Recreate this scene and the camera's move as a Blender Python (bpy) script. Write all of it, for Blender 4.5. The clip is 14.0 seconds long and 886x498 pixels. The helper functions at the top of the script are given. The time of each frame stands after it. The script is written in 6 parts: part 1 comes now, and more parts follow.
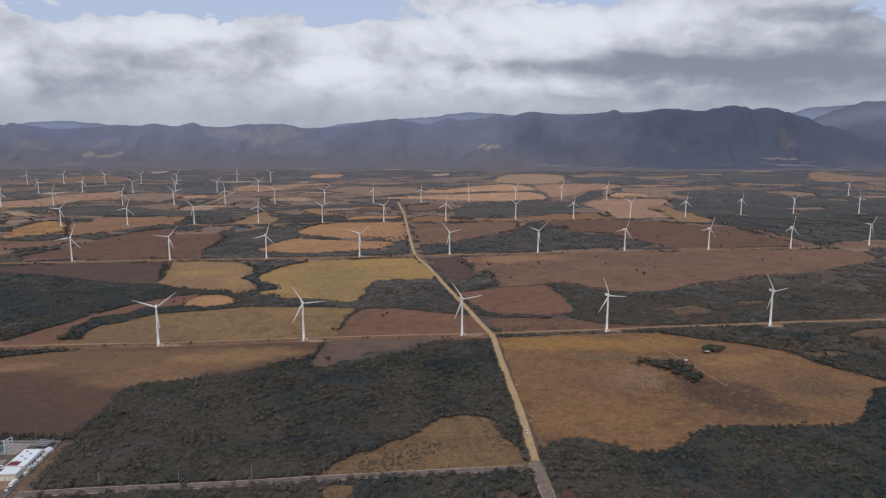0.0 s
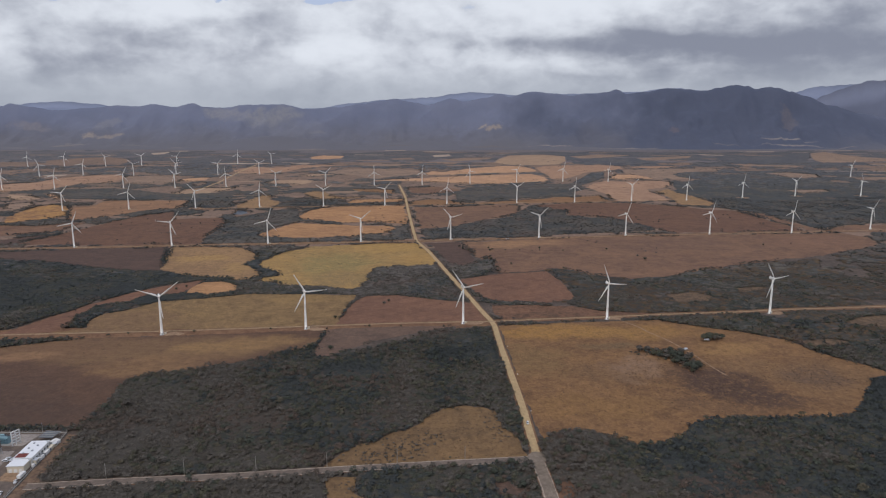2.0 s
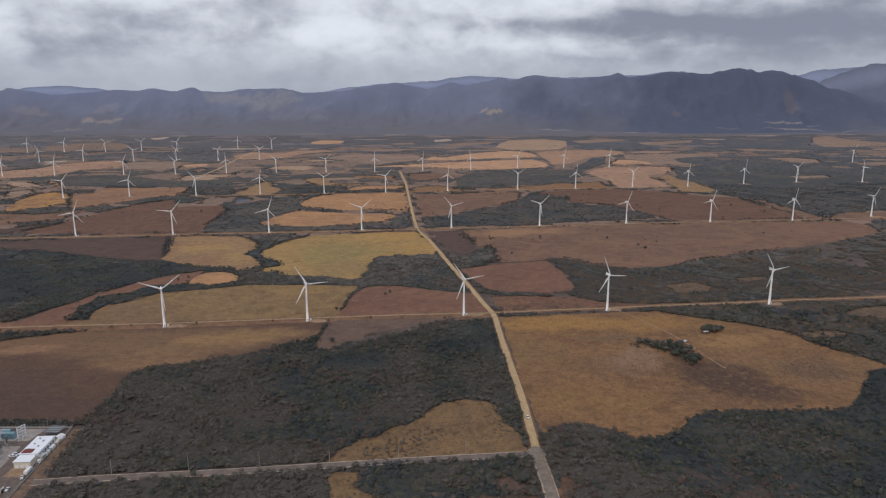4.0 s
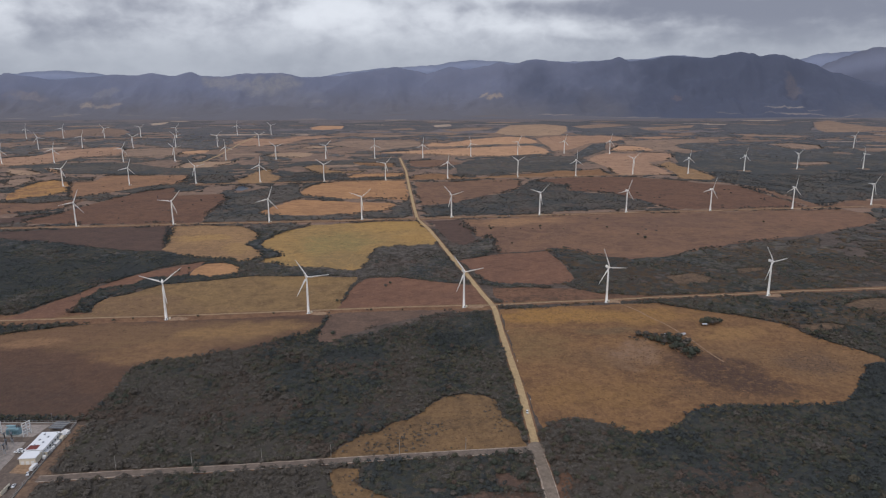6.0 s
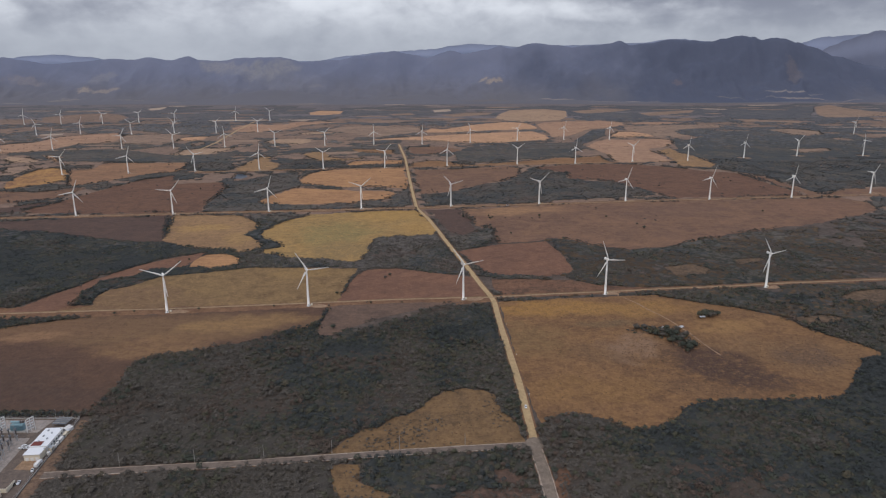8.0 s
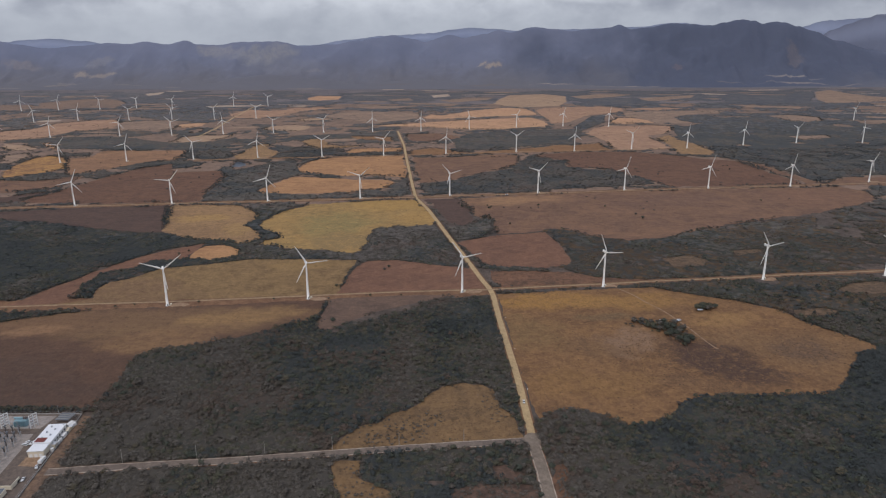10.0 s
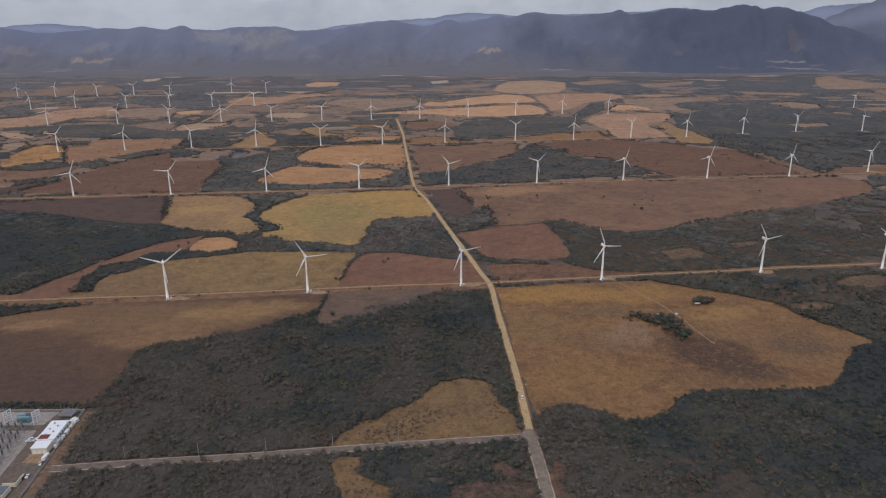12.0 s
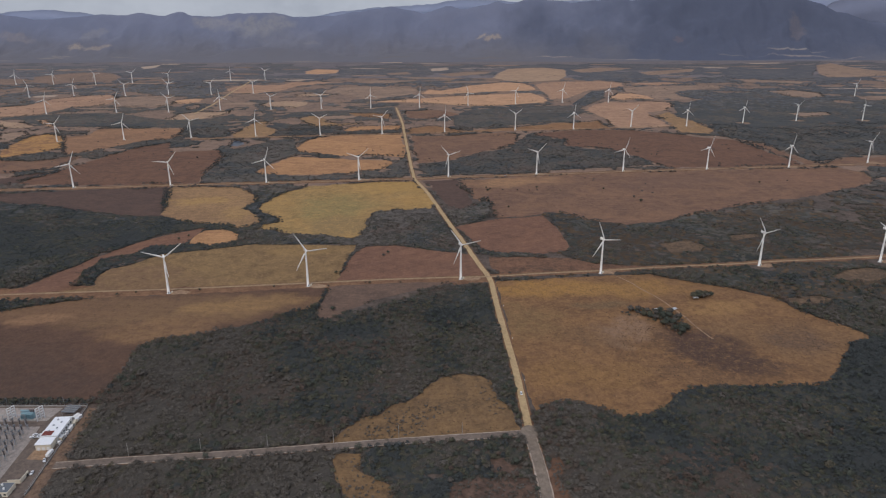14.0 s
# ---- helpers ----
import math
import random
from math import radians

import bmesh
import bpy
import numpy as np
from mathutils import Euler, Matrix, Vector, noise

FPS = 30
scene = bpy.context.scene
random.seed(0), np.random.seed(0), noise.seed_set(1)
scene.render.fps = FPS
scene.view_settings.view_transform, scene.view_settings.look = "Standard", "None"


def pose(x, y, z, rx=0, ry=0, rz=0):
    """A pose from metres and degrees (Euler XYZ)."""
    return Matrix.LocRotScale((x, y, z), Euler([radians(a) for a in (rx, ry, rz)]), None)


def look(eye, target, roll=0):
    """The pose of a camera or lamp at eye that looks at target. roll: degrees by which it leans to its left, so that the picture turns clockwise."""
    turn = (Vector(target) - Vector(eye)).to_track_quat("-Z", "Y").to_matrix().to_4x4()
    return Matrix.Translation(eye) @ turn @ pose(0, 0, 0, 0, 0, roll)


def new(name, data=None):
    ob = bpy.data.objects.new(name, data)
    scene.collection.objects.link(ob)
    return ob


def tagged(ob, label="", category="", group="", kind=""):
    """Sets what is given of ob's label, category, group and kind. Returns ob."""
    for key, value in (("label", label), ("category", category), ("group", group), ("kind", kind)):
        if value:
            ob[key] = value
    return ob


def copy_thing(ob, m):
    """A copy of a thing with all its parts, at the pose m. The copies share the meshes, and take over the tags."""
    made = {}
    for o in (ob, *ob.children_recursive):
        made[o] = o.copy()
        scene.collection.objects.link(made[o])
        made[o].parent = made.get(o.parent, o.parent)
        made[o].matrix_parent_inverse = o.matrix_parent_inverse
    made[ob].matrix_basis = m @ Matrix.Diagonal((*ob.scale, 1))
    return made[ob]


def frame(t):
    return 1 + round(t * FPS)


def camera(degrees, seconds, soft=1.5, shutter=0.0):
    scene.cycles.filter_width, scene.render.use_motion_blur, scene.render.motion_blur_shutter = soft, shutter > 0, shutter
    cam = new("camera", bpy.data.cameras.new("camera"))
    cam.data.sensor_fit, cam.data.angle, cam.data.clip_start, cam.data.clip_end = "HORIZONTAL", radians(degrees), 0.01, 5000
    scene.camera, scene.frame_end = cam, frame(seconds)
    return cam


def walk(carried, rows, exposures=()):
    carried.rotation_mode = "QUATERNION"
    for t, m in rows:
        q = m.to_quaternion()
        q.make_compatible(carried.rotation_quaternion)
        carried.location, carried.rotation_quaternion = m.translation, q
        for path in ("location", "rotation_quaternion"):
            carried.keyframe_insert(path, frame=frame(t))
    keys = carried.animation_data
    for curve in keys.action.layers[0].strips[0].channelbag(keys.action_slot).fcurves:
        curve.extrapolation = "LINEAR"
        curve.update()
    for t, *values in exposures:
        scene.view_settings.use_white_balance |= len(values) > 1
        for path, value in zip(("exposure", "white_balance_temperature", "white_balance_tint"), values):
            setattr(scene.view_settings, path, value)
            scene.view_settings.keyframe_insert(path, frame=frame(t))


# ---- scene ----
SOFT = 1.22
EXPOSURES = [(0.0, 0.0), (14.0, 0.0)]
cam = camera(66.24, 14.0, soft=SOFT)
# seconds, place, yaw, pitch, roll: a slow climb that tips down
PATH = [
    (0.0, 0.13, 0.54, 230.38, -0.157, -9.712, 0.113),
    (0.5, 0.11, 0.52, 233.11, -0.134, -10.198, 0.096),
    (1.0, 0.10, 0.50, 235.78, -0.111, -10.644, 0.076),
    (1.5, 0.08, 0.50, 238.41, -0.088, -11.057, 0.056),
    (2.0, 0.08, 0.52, 241.01, -0.066, -11.446, 0.035),
    (2.5, 0.07, 0.54, 243.60, -0.045, -11.816, 0.014),
    (3.0, 0.07, 0.57, 246.17, -0.027, -12.173, -0.007),
    (3.5, 0.08, 0.61, 248.75, -0.011, -12.522, -0.027),
    (4.0, 0.08, 0.65, 251.33, 0.001, -12.865, -0.046),
    (4.5, 0.09, 0.71, 253.91, 0.010, -13.206, -0.065),
    (5.0, 0.11, 0.77, 256.51, 0.015, -13.547, -0.082),
    (5.5, 0.12, 0.85, 259.13, 0.017, -13.888, -0.097),
    (6.0, 0.14, 0.92, 261.76, 0.015, -14.231, -0.110),
    (6.5, 0.15, 1.01, 264.41, 0.009, -14.575, -0.122),
    (7.0, 0.17, 1.10, 267.08, -0.001, -14.920, -0.132),
    (7.5, 0.19, 1.20, 269.76, -0.014, -15.267, -0.139),
    (8.0, 0.21, 1.30, 272.45, -0.031, -15.613, -0.145),
    (8.5, 0.23, 1.40, 275.15, -0.050, -15.957, -0.148),
    (9.0, 0.25, 1.51, 277.85, -0.071, -16.300, -0.150),
    (9.5, 0.27, 1.62, 280.54, -0.094, -16.638, -0.150),
    (10.0, 0.28, 1.74, 283.22, -0.117, -16.971, -0.149),
    (10.5, 0.29, 1.86, 285.87, -0.141, -17.299, -0.146),
    (11.0, 0.29, 1.98, 288.49, -0.165, -17.619, -0.141),
    (11.5, 0.30, 2.10, 291.06, -0.187, -17.931, -0.136),
    (12.0, 0.29, 2.22, 293.58, -0.206, -18.234, -0.131),
    (12.5, 0.28, 2.35, 296.02, -0.221, -18.530, -0.125),
    (13.0, 0.26, 2.47, 298.37, -0.232, -18.818, -0.119),
    (13.5, 0.23, 2.60, 300.62, -0.237, -19.099, -0.114),
    (14.0, 0.19, 2.72, 302.74, -0.234, -19.375, -0.111),
]
walk(cam, [(t, pose(x, y, z, 90 + pitch, 0, yaw) @ pose(0, 0, 0, 0, 0, roll)) for t, x, y, z, yaw, pitch, roll in PATH],
     exposures=EXPOSURES)

# ---------------------------------------------------------------- world, sun
world = bpy.data.worlds.new("sky")
scene.world = world
world.use_nodes = True
SUN_ELEV, SUN_AZ = 52.0, 205.0     # degrees; azimuth clockwise from +y


class Nodes:
    """Short hand for building a node tree."""

    def __init__(self, tree):
        self.tree = tree
        tree.nodes.clear()

    def add(self, kind, operation="", blend_type="", data_type="", feature="", interpolation_type="", sky_type=""):
        n = self.tree.nodes.new(kind)
        if operation:
            n.operation = operation
        if data_type:
            n.data_type = data_type
        if blend_type:
            n.blend_type = blend_type
        if feature:
            n.feature = feature
        if interpolation_type:
            n.interpolation_type = interpolation_type
        if sky_type:
            n.sky_type = sky_type
        return n

    def link(self, a, b):
        self.tree.links.new(a, b)

    def value(self, socket, v):
        if hasattr(v, "is_linked"):
            self.link(v, socket)
        elif isinstance(v, (tuple, list)) and len(v) == 3 and socket.type == "RGBA":
            socket.default_value = (*v, 1)
        else:
            socket.default_value = v

    def math(self, op, a, b=0.0, c=0.0):
        n = self.add("ShaderNodeMath", operation=op)
        for s, v in zip(n.inputs, (a, b, c)):
            self.value(s, v)
        return n.outputs[0]

    def vmath(self, op, a, b=(0, 0, 0)):
        n = self.add("ShaderNodeVectorMath", operation=op)
        self.value(n.inputs[0], a)
        self.value(n.inputs[1], b)
        return n.outputs[0]

    def noise(self, vec, scale, detail=4.0, rough=0.55, lac=2.0, distort=0.0):
        n = self.add("ShaderNodeTexNoise")
        self.value(n.inputs["Vector"], vec)
        for key, v in (("Scale", scale), ("Detail", detail), ("Roughness", rough), ("Lacunarity", lac), ("Distortion", distort)):
            n.inputs[key].default_value = v
        return n.outputs[0]

    def ramp(self, v, lo, hi, a=0.0, b=1.0):
        n = self.add("ShaderNodeMapRange", interpolation_type="SMOOTHSTEP")
        for s, val in zip(n.inputs, (v, lo, hi, a, b)):
            self.value(s, val)
        return n.outputs[0]

    def mix(self, fac, a, b, blend="MIX"):
        n = self.add("ShaderNodeMix", data_type="RGBA", blend_type=blend)
        self.value(n.inputs[0], fac)
        self.value(n.inputs[6], a)
        self.value(n.inputs[7], b)
        return n.outputs[2]


def build_sky():
    n = Nodes(world.node_tree)
    tex = n.add("ShaderNodeTexCoord")
    d = tex.outputs["Generated"]
    sky = n.add("ShaderNodeTexSky", sky_type="NISHITA")
    sky.sun_disc = False
    sky.sun_elevation, sky.sun_rotation = radians(SUN_ELEV), radians(SUN_AZ)
    sep = n.add("ShaderNodeSeparateXYZ")
    n.link(d, sep.inputs[0])
    up = sep.outputs[2]
    blue = n.mix(1.0, sky.outputs[0], (0.115, 0.105, 0.112), "MULTIPLY")
    blue = n.mix(0.6, blue, (0.50, 0.57, 0.76))
    blue = n.mix(n.ramp(up, 0.0, 0.14, 0.6, 0.0), blue, (0.60, 0.64, 0.72))
    # clouds: u runs along the horizon, w up from it
    level = n.math("SQRT", n.math("SUBTRACT", 1.0, n.math("MINIMUM", n.math("MULTIPLY", up, up), 0.99)))
    ahead = n.math("MAXIMUM", n.math("ABSOLUTE", sep.outputs[1]), 0.15)
    u = n.math("DIVIDE", sep.outputs[0], ahead)
    w = n.math("DIVIDE", up, level)
    flat = n.vmath("MULTIPLY", d, (1.0, 1.0, 2.4))
    flat = n.vmath("ADD", flat, (SKY_X, SKY_Y, SKY_Z))
    over = n.vmath("ADD", flat, (0.0, 0.0, 0.05))
    big = n.noise(flat, 5.0, 6.0, 0.48, 2.1, 0.2)
    big_over = n.noise(over, 5.0, 4.0, 0.48, 2.1, 0.2)
    fine = n.noise(flat, 15.0, 9.0, 0.60, 2.2, 0.4)
    puff = n.add("ShaderNodeTexNoise")
    n.link(flat, puff.inputs["Vector"])
    puff.inputs["Scale"].default_value, puff.inputs["Detail"].default_value = 9.0, 5.0
    tear = n.vmath("MULTIPLY", n.vmath("SUBTRACT", puff.outputs["Color"], (0.5, 0.5, 0.5)), (0.13, 0.040, 0.0))
    at = n.add("ShaderNodeCombineXYZ")
    n.link(u, at.inputs[0])
    n.link(w, at.inputs[1])
    where = n.vmath("ADD", at.outputs[0], tear)

    def bank(x, y, rx, ry, amount):
        """A soft cloud bank round (x, y) of the sky, lighter or darker by amount."""
        q = n.vmath("MULTIPLY", n.vmath("SUBTRACT", where, (x, y, 0)), (1 / rx, 1 / ry, 0))
        size = n.add("ShaderNodeVectorMath", operation="LENGTH")
        n.link(q, size.inputs[0])
        return n.ramp(size.outputs["Value"], 1.35, 0.35, 0.0, amount)

    tone = n.math("ADD", 0.62, n.math("MULTIPLY", n.math("SUBTRACT", big, big_over), 0.90))
    tone = n.math("ADD", tone, n.math("MULTIPLY", n.math("SUBTRACT", fine, 0.5), 0.30))
    cells = n.add("ShaderNodeTexVoronoi", feature="SMOOTH_F1")
    heaped = n.vmath("MULTIPLY", d, (1.0, 1.0, 1.7))
    n.link(n.vmath("ADD", heaped, n.vmath("MULTIPLY", puff.outputs["Color"], (0.11, 0.11, 0.13))), cells.inputs["Vector"])
    cells.inputs["Scale"].default_value, cells.inputs["Detail"].default_value = 9.0, 3.0
    cells.inputs["Smoothness"].default_value = 0.12
    heap = n.math("SUBTRACT", 0.66, cells.outputs["Distance"])
    tone = n.math("ADD", tone, n.math("MULTIPLY", n.math("SUBTRACT", heap, 0.36), 0.55))
    tone = n.math("ADD", tone, 0.21)
    for x, y, rx, ry, amount in BANKS:
        tone = n.math("ADD", tone, bank(x, y, rx, ry, amount))
    billow = n.math("ABSOLUTE", n.math("SUBTRACT", n.noise(n.vmath("MULTIPLY", d, (1.0, 1.0, 1.5)), 17.0, 5.0, 0.55), 0.5))
    tone = n.math("ADD", tone, n.math("MULTIPLY", n.math("SUBTRACT", 0.09, billow), 1.5))
    tufted = n.vmath("MULTIPLY", n.vmath("SUBTRACT", puff.outputs["Color"], (0.5, 0.5, 0.5)), (0.15, 0.09, 0.0))
    where = n.vmath("ADD", where, tufted)
    dens = n.math("ADD", big, n.math("MULTIPLY", n.math("SUBTRACT", fine, 0.5), 0.2))
    dens = n.math("ADD", dens, n.ramp(w, 0.04, 0.26, 0.42, 0.06))
    for x, y, rx, ry, amount in GAPS:
        dens = n.math("ADD", dens, bank(x, y, rx, ry, amount))
    dens = n.math("ADD", dens, n.math("MULTIPLY", heap, 0.3))
    dens = n.math("SUBTRACT", dens, n.math("MULTIPLY", billow, 0.5))
    cover = n.ramp(dens, 0.42, 0.52)
    cloud = n.mix(n.ramp(tone, -0.55, 1.25), (0.245, 0.268, 0.342), (0.745, 0.785, 0.860))
    veil = n.ramp(w, 0.015, 0.08, 0.75, 0.0)
    cloud = n.mix(veil, cloud, (0.37, 0.405, 0.475))
    col = n.mix(cover, blue, cloud)
    bg = n.add("ShaderNodeBackground")
    n.link(col, bg.inputs[0])
    bg.inputs[1].default_value = SKY_STRENGTH
    out = n.add("ShaderNodeOutputWorld")
    n.link(bg.outputs[0], out.inputs[0])


SKY_STRENGTH = 1.0
SKY_X, SKY_Y, SKY_Z = 3.1, 0.4, 1.7
# cloud banks: place along the horizon, height over it, half width, half height, lighter (+) or darker (-)
BANKS_WEST = [(-0.44, 0.128, 0.13, 0.022, 0.42), (-0.50, 0.064, 0.13, 0.014, -0.42), (-0.46, 0.095, 0.14, 0.020, -0.12), (-0.62, 0.075, 0.035, 0.035, 0.40), (-0.155, 0.079, 0.075, 0.024, 0.55),
         (-0.30, 0.050, 0.22, 0.018, 0.12)]
BANKS_EAST = [(0.18, 0.140, 0.27, 0.040, 0.36), (0.04, 0.150, 0.10, 0.022, 0.20), (0.53, 0.146, 0.13, 0.012, -0.42), (0.31, 0.089, 0.26, 0.017, -0.62), (0.02, 0.098, 0.10, 0.012, -0.28),
         (0.25, 0.062, 0.21, 0.008, 0.34), (0.56, 0.075, 0.14, 0.042, -0.46), (0.50, 0.115, 0.14, 0.016, -0.12), (0.02, 0.060, 0.16, 0.014, 0.16), (0.10, 0.040, 0.6, 0.014, 0.06), (-0.28, 0.112, 0.07, 0.016, -0.15),
         (0.50, 0.085, 0.32, 0.070, -0.34), (0.28, 0.055, 0.26, 0.020, -0.22), (-0.55, 0.045, 0.20, 0.014, -0.16)]
BANKS = BANKS_WEST + BANKS_EAST
GAPS = [(-0.36, 0.172, 0.28, 0.020, -0.55), (-0.62, 0.150, 0.07, 0.016, -0.4), (0.10, 0.12, 0.5, 0.05, 0.12), (-0.45, 0.09, 0.25, 0.05, 0.15)]
build_sky()

sun_data = bpy.data.lights.new("sun", "SUN")
sun_data.energy, sun_data.angle, sun_data.color = 1.2, radians(12), (1.0, 0.95, 0.89)
sun = new("sun", sun_data)
az, el = radians(SUN_AZ), radians(SUN_ELEV)
sun_from = Vector((math.sin(az) * math.cos(el), math.cos(az) * math.cos(el), math.sin(el)))
sun.matrix_world = look(sun_from * 3000, (0, 0, 0))

# ---------------------------------------------------------------- materials
MATS = {}


def material(name, rough=0.9, metal=0.0):
    m = bpy.data.materials.new(name)
    m.use_nodes = True
    n = Nodes(m.node_tree)
    out = n.add("ShaderNodeOutputMaterial")
    bsdf = n.add("ShaderNodeBsdfPrincipled")
    n.link(bsdf.outputs[0], out.inputs[0])
    bsdf.inputs["Roughness"].default_value = rough
    bsdf.inputs["Metallic"].default_value = metal
    bsdf.inputs["Specular IOR Level"].default_value = 0.25
    MATS[name] = m
    return m, n, bsdf


def position(n):
    return n.add("ShaderNodeNewGeometry").outputs["Position"]


def bump(n, bsdf, height, strength, dist):
    b = n.add("ShaderNodeBump")
    b.inputs["Strength"].default_value = strength
    b.inputs["Distance"].default_value = dist
    n.link(height, b.inputs["Height"])
    n.link(b.outputs[0], bsdf.inputs["Normal"])


def tone_patch(n, pos, col, x, y, rx, ry, turn, tone, amount):
    """A soft-edged patch of another tone, of a shape of its own, on plan: soil, and in places painted sun or cloud
    shade.
    """
    local = n.vmath("SUBTRACT", pos, (x, y, 0))
    warp = n.add("ShaderNodeTexNoise")
    n.link(pos, warp.inputs["Vector"])
    warp.inputs["Scale"].default_value, warp.inputs["Detail"].default_value = 3.0 / (rx + ry), 5.0
    off = n.vmath("MULTIPLY", n.vmath("SUBTRACT", warp.outputs["Color"], (0.5, 0.5, 0.5)), (rx * 1.7, ry * 1.7, 0))
    local = n.vmath("ADD", local, off)
    map_ = n.add("ShaderNodeMapping")
    map_.inputs["Rotation"].default_value = (0, 0, radians(-turn))
    n.link(local, map_.inputs[0])
    flat = n.vmath("MULTIPLY", map_.outputs[0], (1 / rx, 1 / ry, 0))
    length = n.add("ShaderNodeVectorMath", operation="LENGTH")
    n.link(flat, length.inputs[0])
    f = n.ramp(length.outputs["Value"], 1.15, 0.45, 0.0, amount)
    grain = n.ramp(n.noise(pos, min(0.09, 12.0 / (rx + ry)), 5.0, 0.7), 0.32, 0.6, 0.45 if rx < 500 else 0.9, 1.0)
    return n.mix(n.math("MULTIPLY", f, grain), col, tone)


def soil(name, main, second, spot, patch=0.012, tuft=0.12, turn=0.0, furrow=0.0, spots=0.64, tone_patches=(), strength=0.72):
    """Field surface: broad patches, mottling at ten metres, tufts, and faint working lines."""
    m, n, bsdf = material(name, 0.95)
    bsdf.inputs["Specular IOR Level"].default_value = 0.16
    main, second, spot = [(c[0] * 1.01, c[1] * 0.97, c[2] * 0.97) for c in (main, second, spot)]
    pos = position(n)
    broad = n.noise(pos, patch, 5.0, 0.62, 2.2, 1.6)
    mid = n.noise(pos, patch * 4.3, 6.0, 0.7, 2.1, 0.8)
    fine = n.noise(pos, tuft, 6.0, 0.8)
    dots = n.noise(pos, tuft * 2.6, 3.0, 0.6)
    blot = n.noise(pos, patch * 1.9, 7.0, 0.68, 2.0, 2.2)
    col = n.mix(n.ramp(broad, 0.40, 0.58), main, second)
    col = n.mix(n.math("MULTIPLY", n.ramp(blot, 0.50, 0.64), 0.5 * strength), col, tuple(c * 0.72 for c in second))
    col = n.mix(n.math("MULTIPLY", n.ramp(blot, 0.47, 0.34), 0.5 * strength), col, tuple(min(1, c * 1.12) for c in spot))
    col = n.mix(n.math("MULTIPLY", n.ramp(mid, 0.46, 0.62), 0.75 * strength), col, spot)
    worn = tuple(c * 0.62 for c in second)
    col = n.mix(n.math("MULTIPLY", n.ramp(mid, 0.46, 0.32), 0.6 * strength), col, worn)
    for s in tone_patches:
        col = tone_patch(n, pos, col, *s)
    # worn and grassy flecks a few metres across
    fleck = n.noise(pos, patch * 9.0, 9.0, 0.78, 2.2, 0.5)
    col = n.mix(n.math("MULTIPLY", n.ramp(fleck, 0.49, 0.62), 0.42 * strength), col, tuple(c * 0.70 for c in second))
    col = n.mix(n.math("MULTIPLY", n.ramp(fleck, 0.48, 0.38), 0.45 * strength), col, tuple(min(1, c * 1.2) for c in spot))
    dark = tuple(c * 0.38 for c in main)
    col = n.mix(n.math("MULTIPLY", n.ramp(fine, spots - 0.03, spots + 0.05), 0.45), col, dark)
    col = n.mix(n.math("MULTIPLY", n.ramp(dots, spots + 0.02, spots + 0.10), 0.4), col, dark)
    col = n.mix(n.math("MULTIPLY", n.ramp(fine, 0.47, 0.33), 0.55 * strength), col, tuple(min(1, c * 1.45) for c in main))
    if furrow:
        map_ = n.add("ShaderNodeMapping")
        map_.inputs["Rotation"].default_value = (0, 0, radians(turn))
        n.link(pos, map_.inputs[0])
        stretch = n.vmath("MULTIPLY", map_.outputs[0], (0.008, 0.2, 0.0))
        lines = n.noise(stretch, 1.0, 4.0, 0.65)
        col = n.mix(n.math("MULTIPLY", n.ramp(lines, 0.42, 0.66), furrow * 0.6), col, tuple(c * 0.6 for c in second))
    # clods and grass tufts, one to four metres
    grit = n.noise(n.vmath("MULTIPLY", pos, (1.0, 0.6, 1.0)), 0.42, 5.0, 0.72)
    col = n.mix(0.45 * strength, col, n.mix(n.ramp(grit, 0.30, 0.70), tuple([0.66] * 3), tuple([1.34] * 3)), "MULTIPLY")
    specks = n.noise(n.vmath("MULTIPLY", pos, (1.0, 0.55, 1.0)), 0.24, 4.0, 0.62)
    col = n.mix(n.math("MULTIPLY", n.ramp(specks, 0.60, 0.70), 0.40 * strength), col, tuple(c * 0.5 for c in second))
    n.link(col, bsdf.inputs["Base Color"])
    bump(n, bsdf, n.noise(pos, 0.5, 4.0, 0.7), 0.6, 0.5)
    return m


soil("plough_brown", (0.166, 0.093, 0.060), (0.138, 0.080, 0.055), (0.204, 0.112, 0.068), turn=8, furrow=0.4)
soil("west_field", (0.122, 0.073, 0.049), (0.106, 0.065, 0.045), (0.145, 0.086, 0.055), turn=8, furrow=0.25, spots=0.66,
     tone_patches=((-345, 508, 110, 50, 5, (0.092, 0.059, 0.045), 0.95), (-414, 557, 90, 40, 5, (0.098, 0.062, 0.046), 0.9), (-269, 667, 150, 42, 8, (0.225, 0.134, 0.068), 0.9), (-381, 676, 150, 40, 4, (0.200, 0.118, 0.064), 0.9), (-449, 661, 110, 36, 4, (0.200, 0.114, 0.063), 0.9), (-276, 623, 70, 34, 10, (0.262, 0.150, 0.074), 0.9),
             (-208, 683, 90, 26, 10, (0.310, 0.182, 0.080), 0.9), (-417, 646, 40, 16, 10, (0.320, 0.180, 0.095), 0.7)))
soil("plough_red", (0.206, 0.111, 0.071), (0.175, 0.097, 0.065), (0.238, 0.127, 0.077), turn=-35, furrow=0.35)
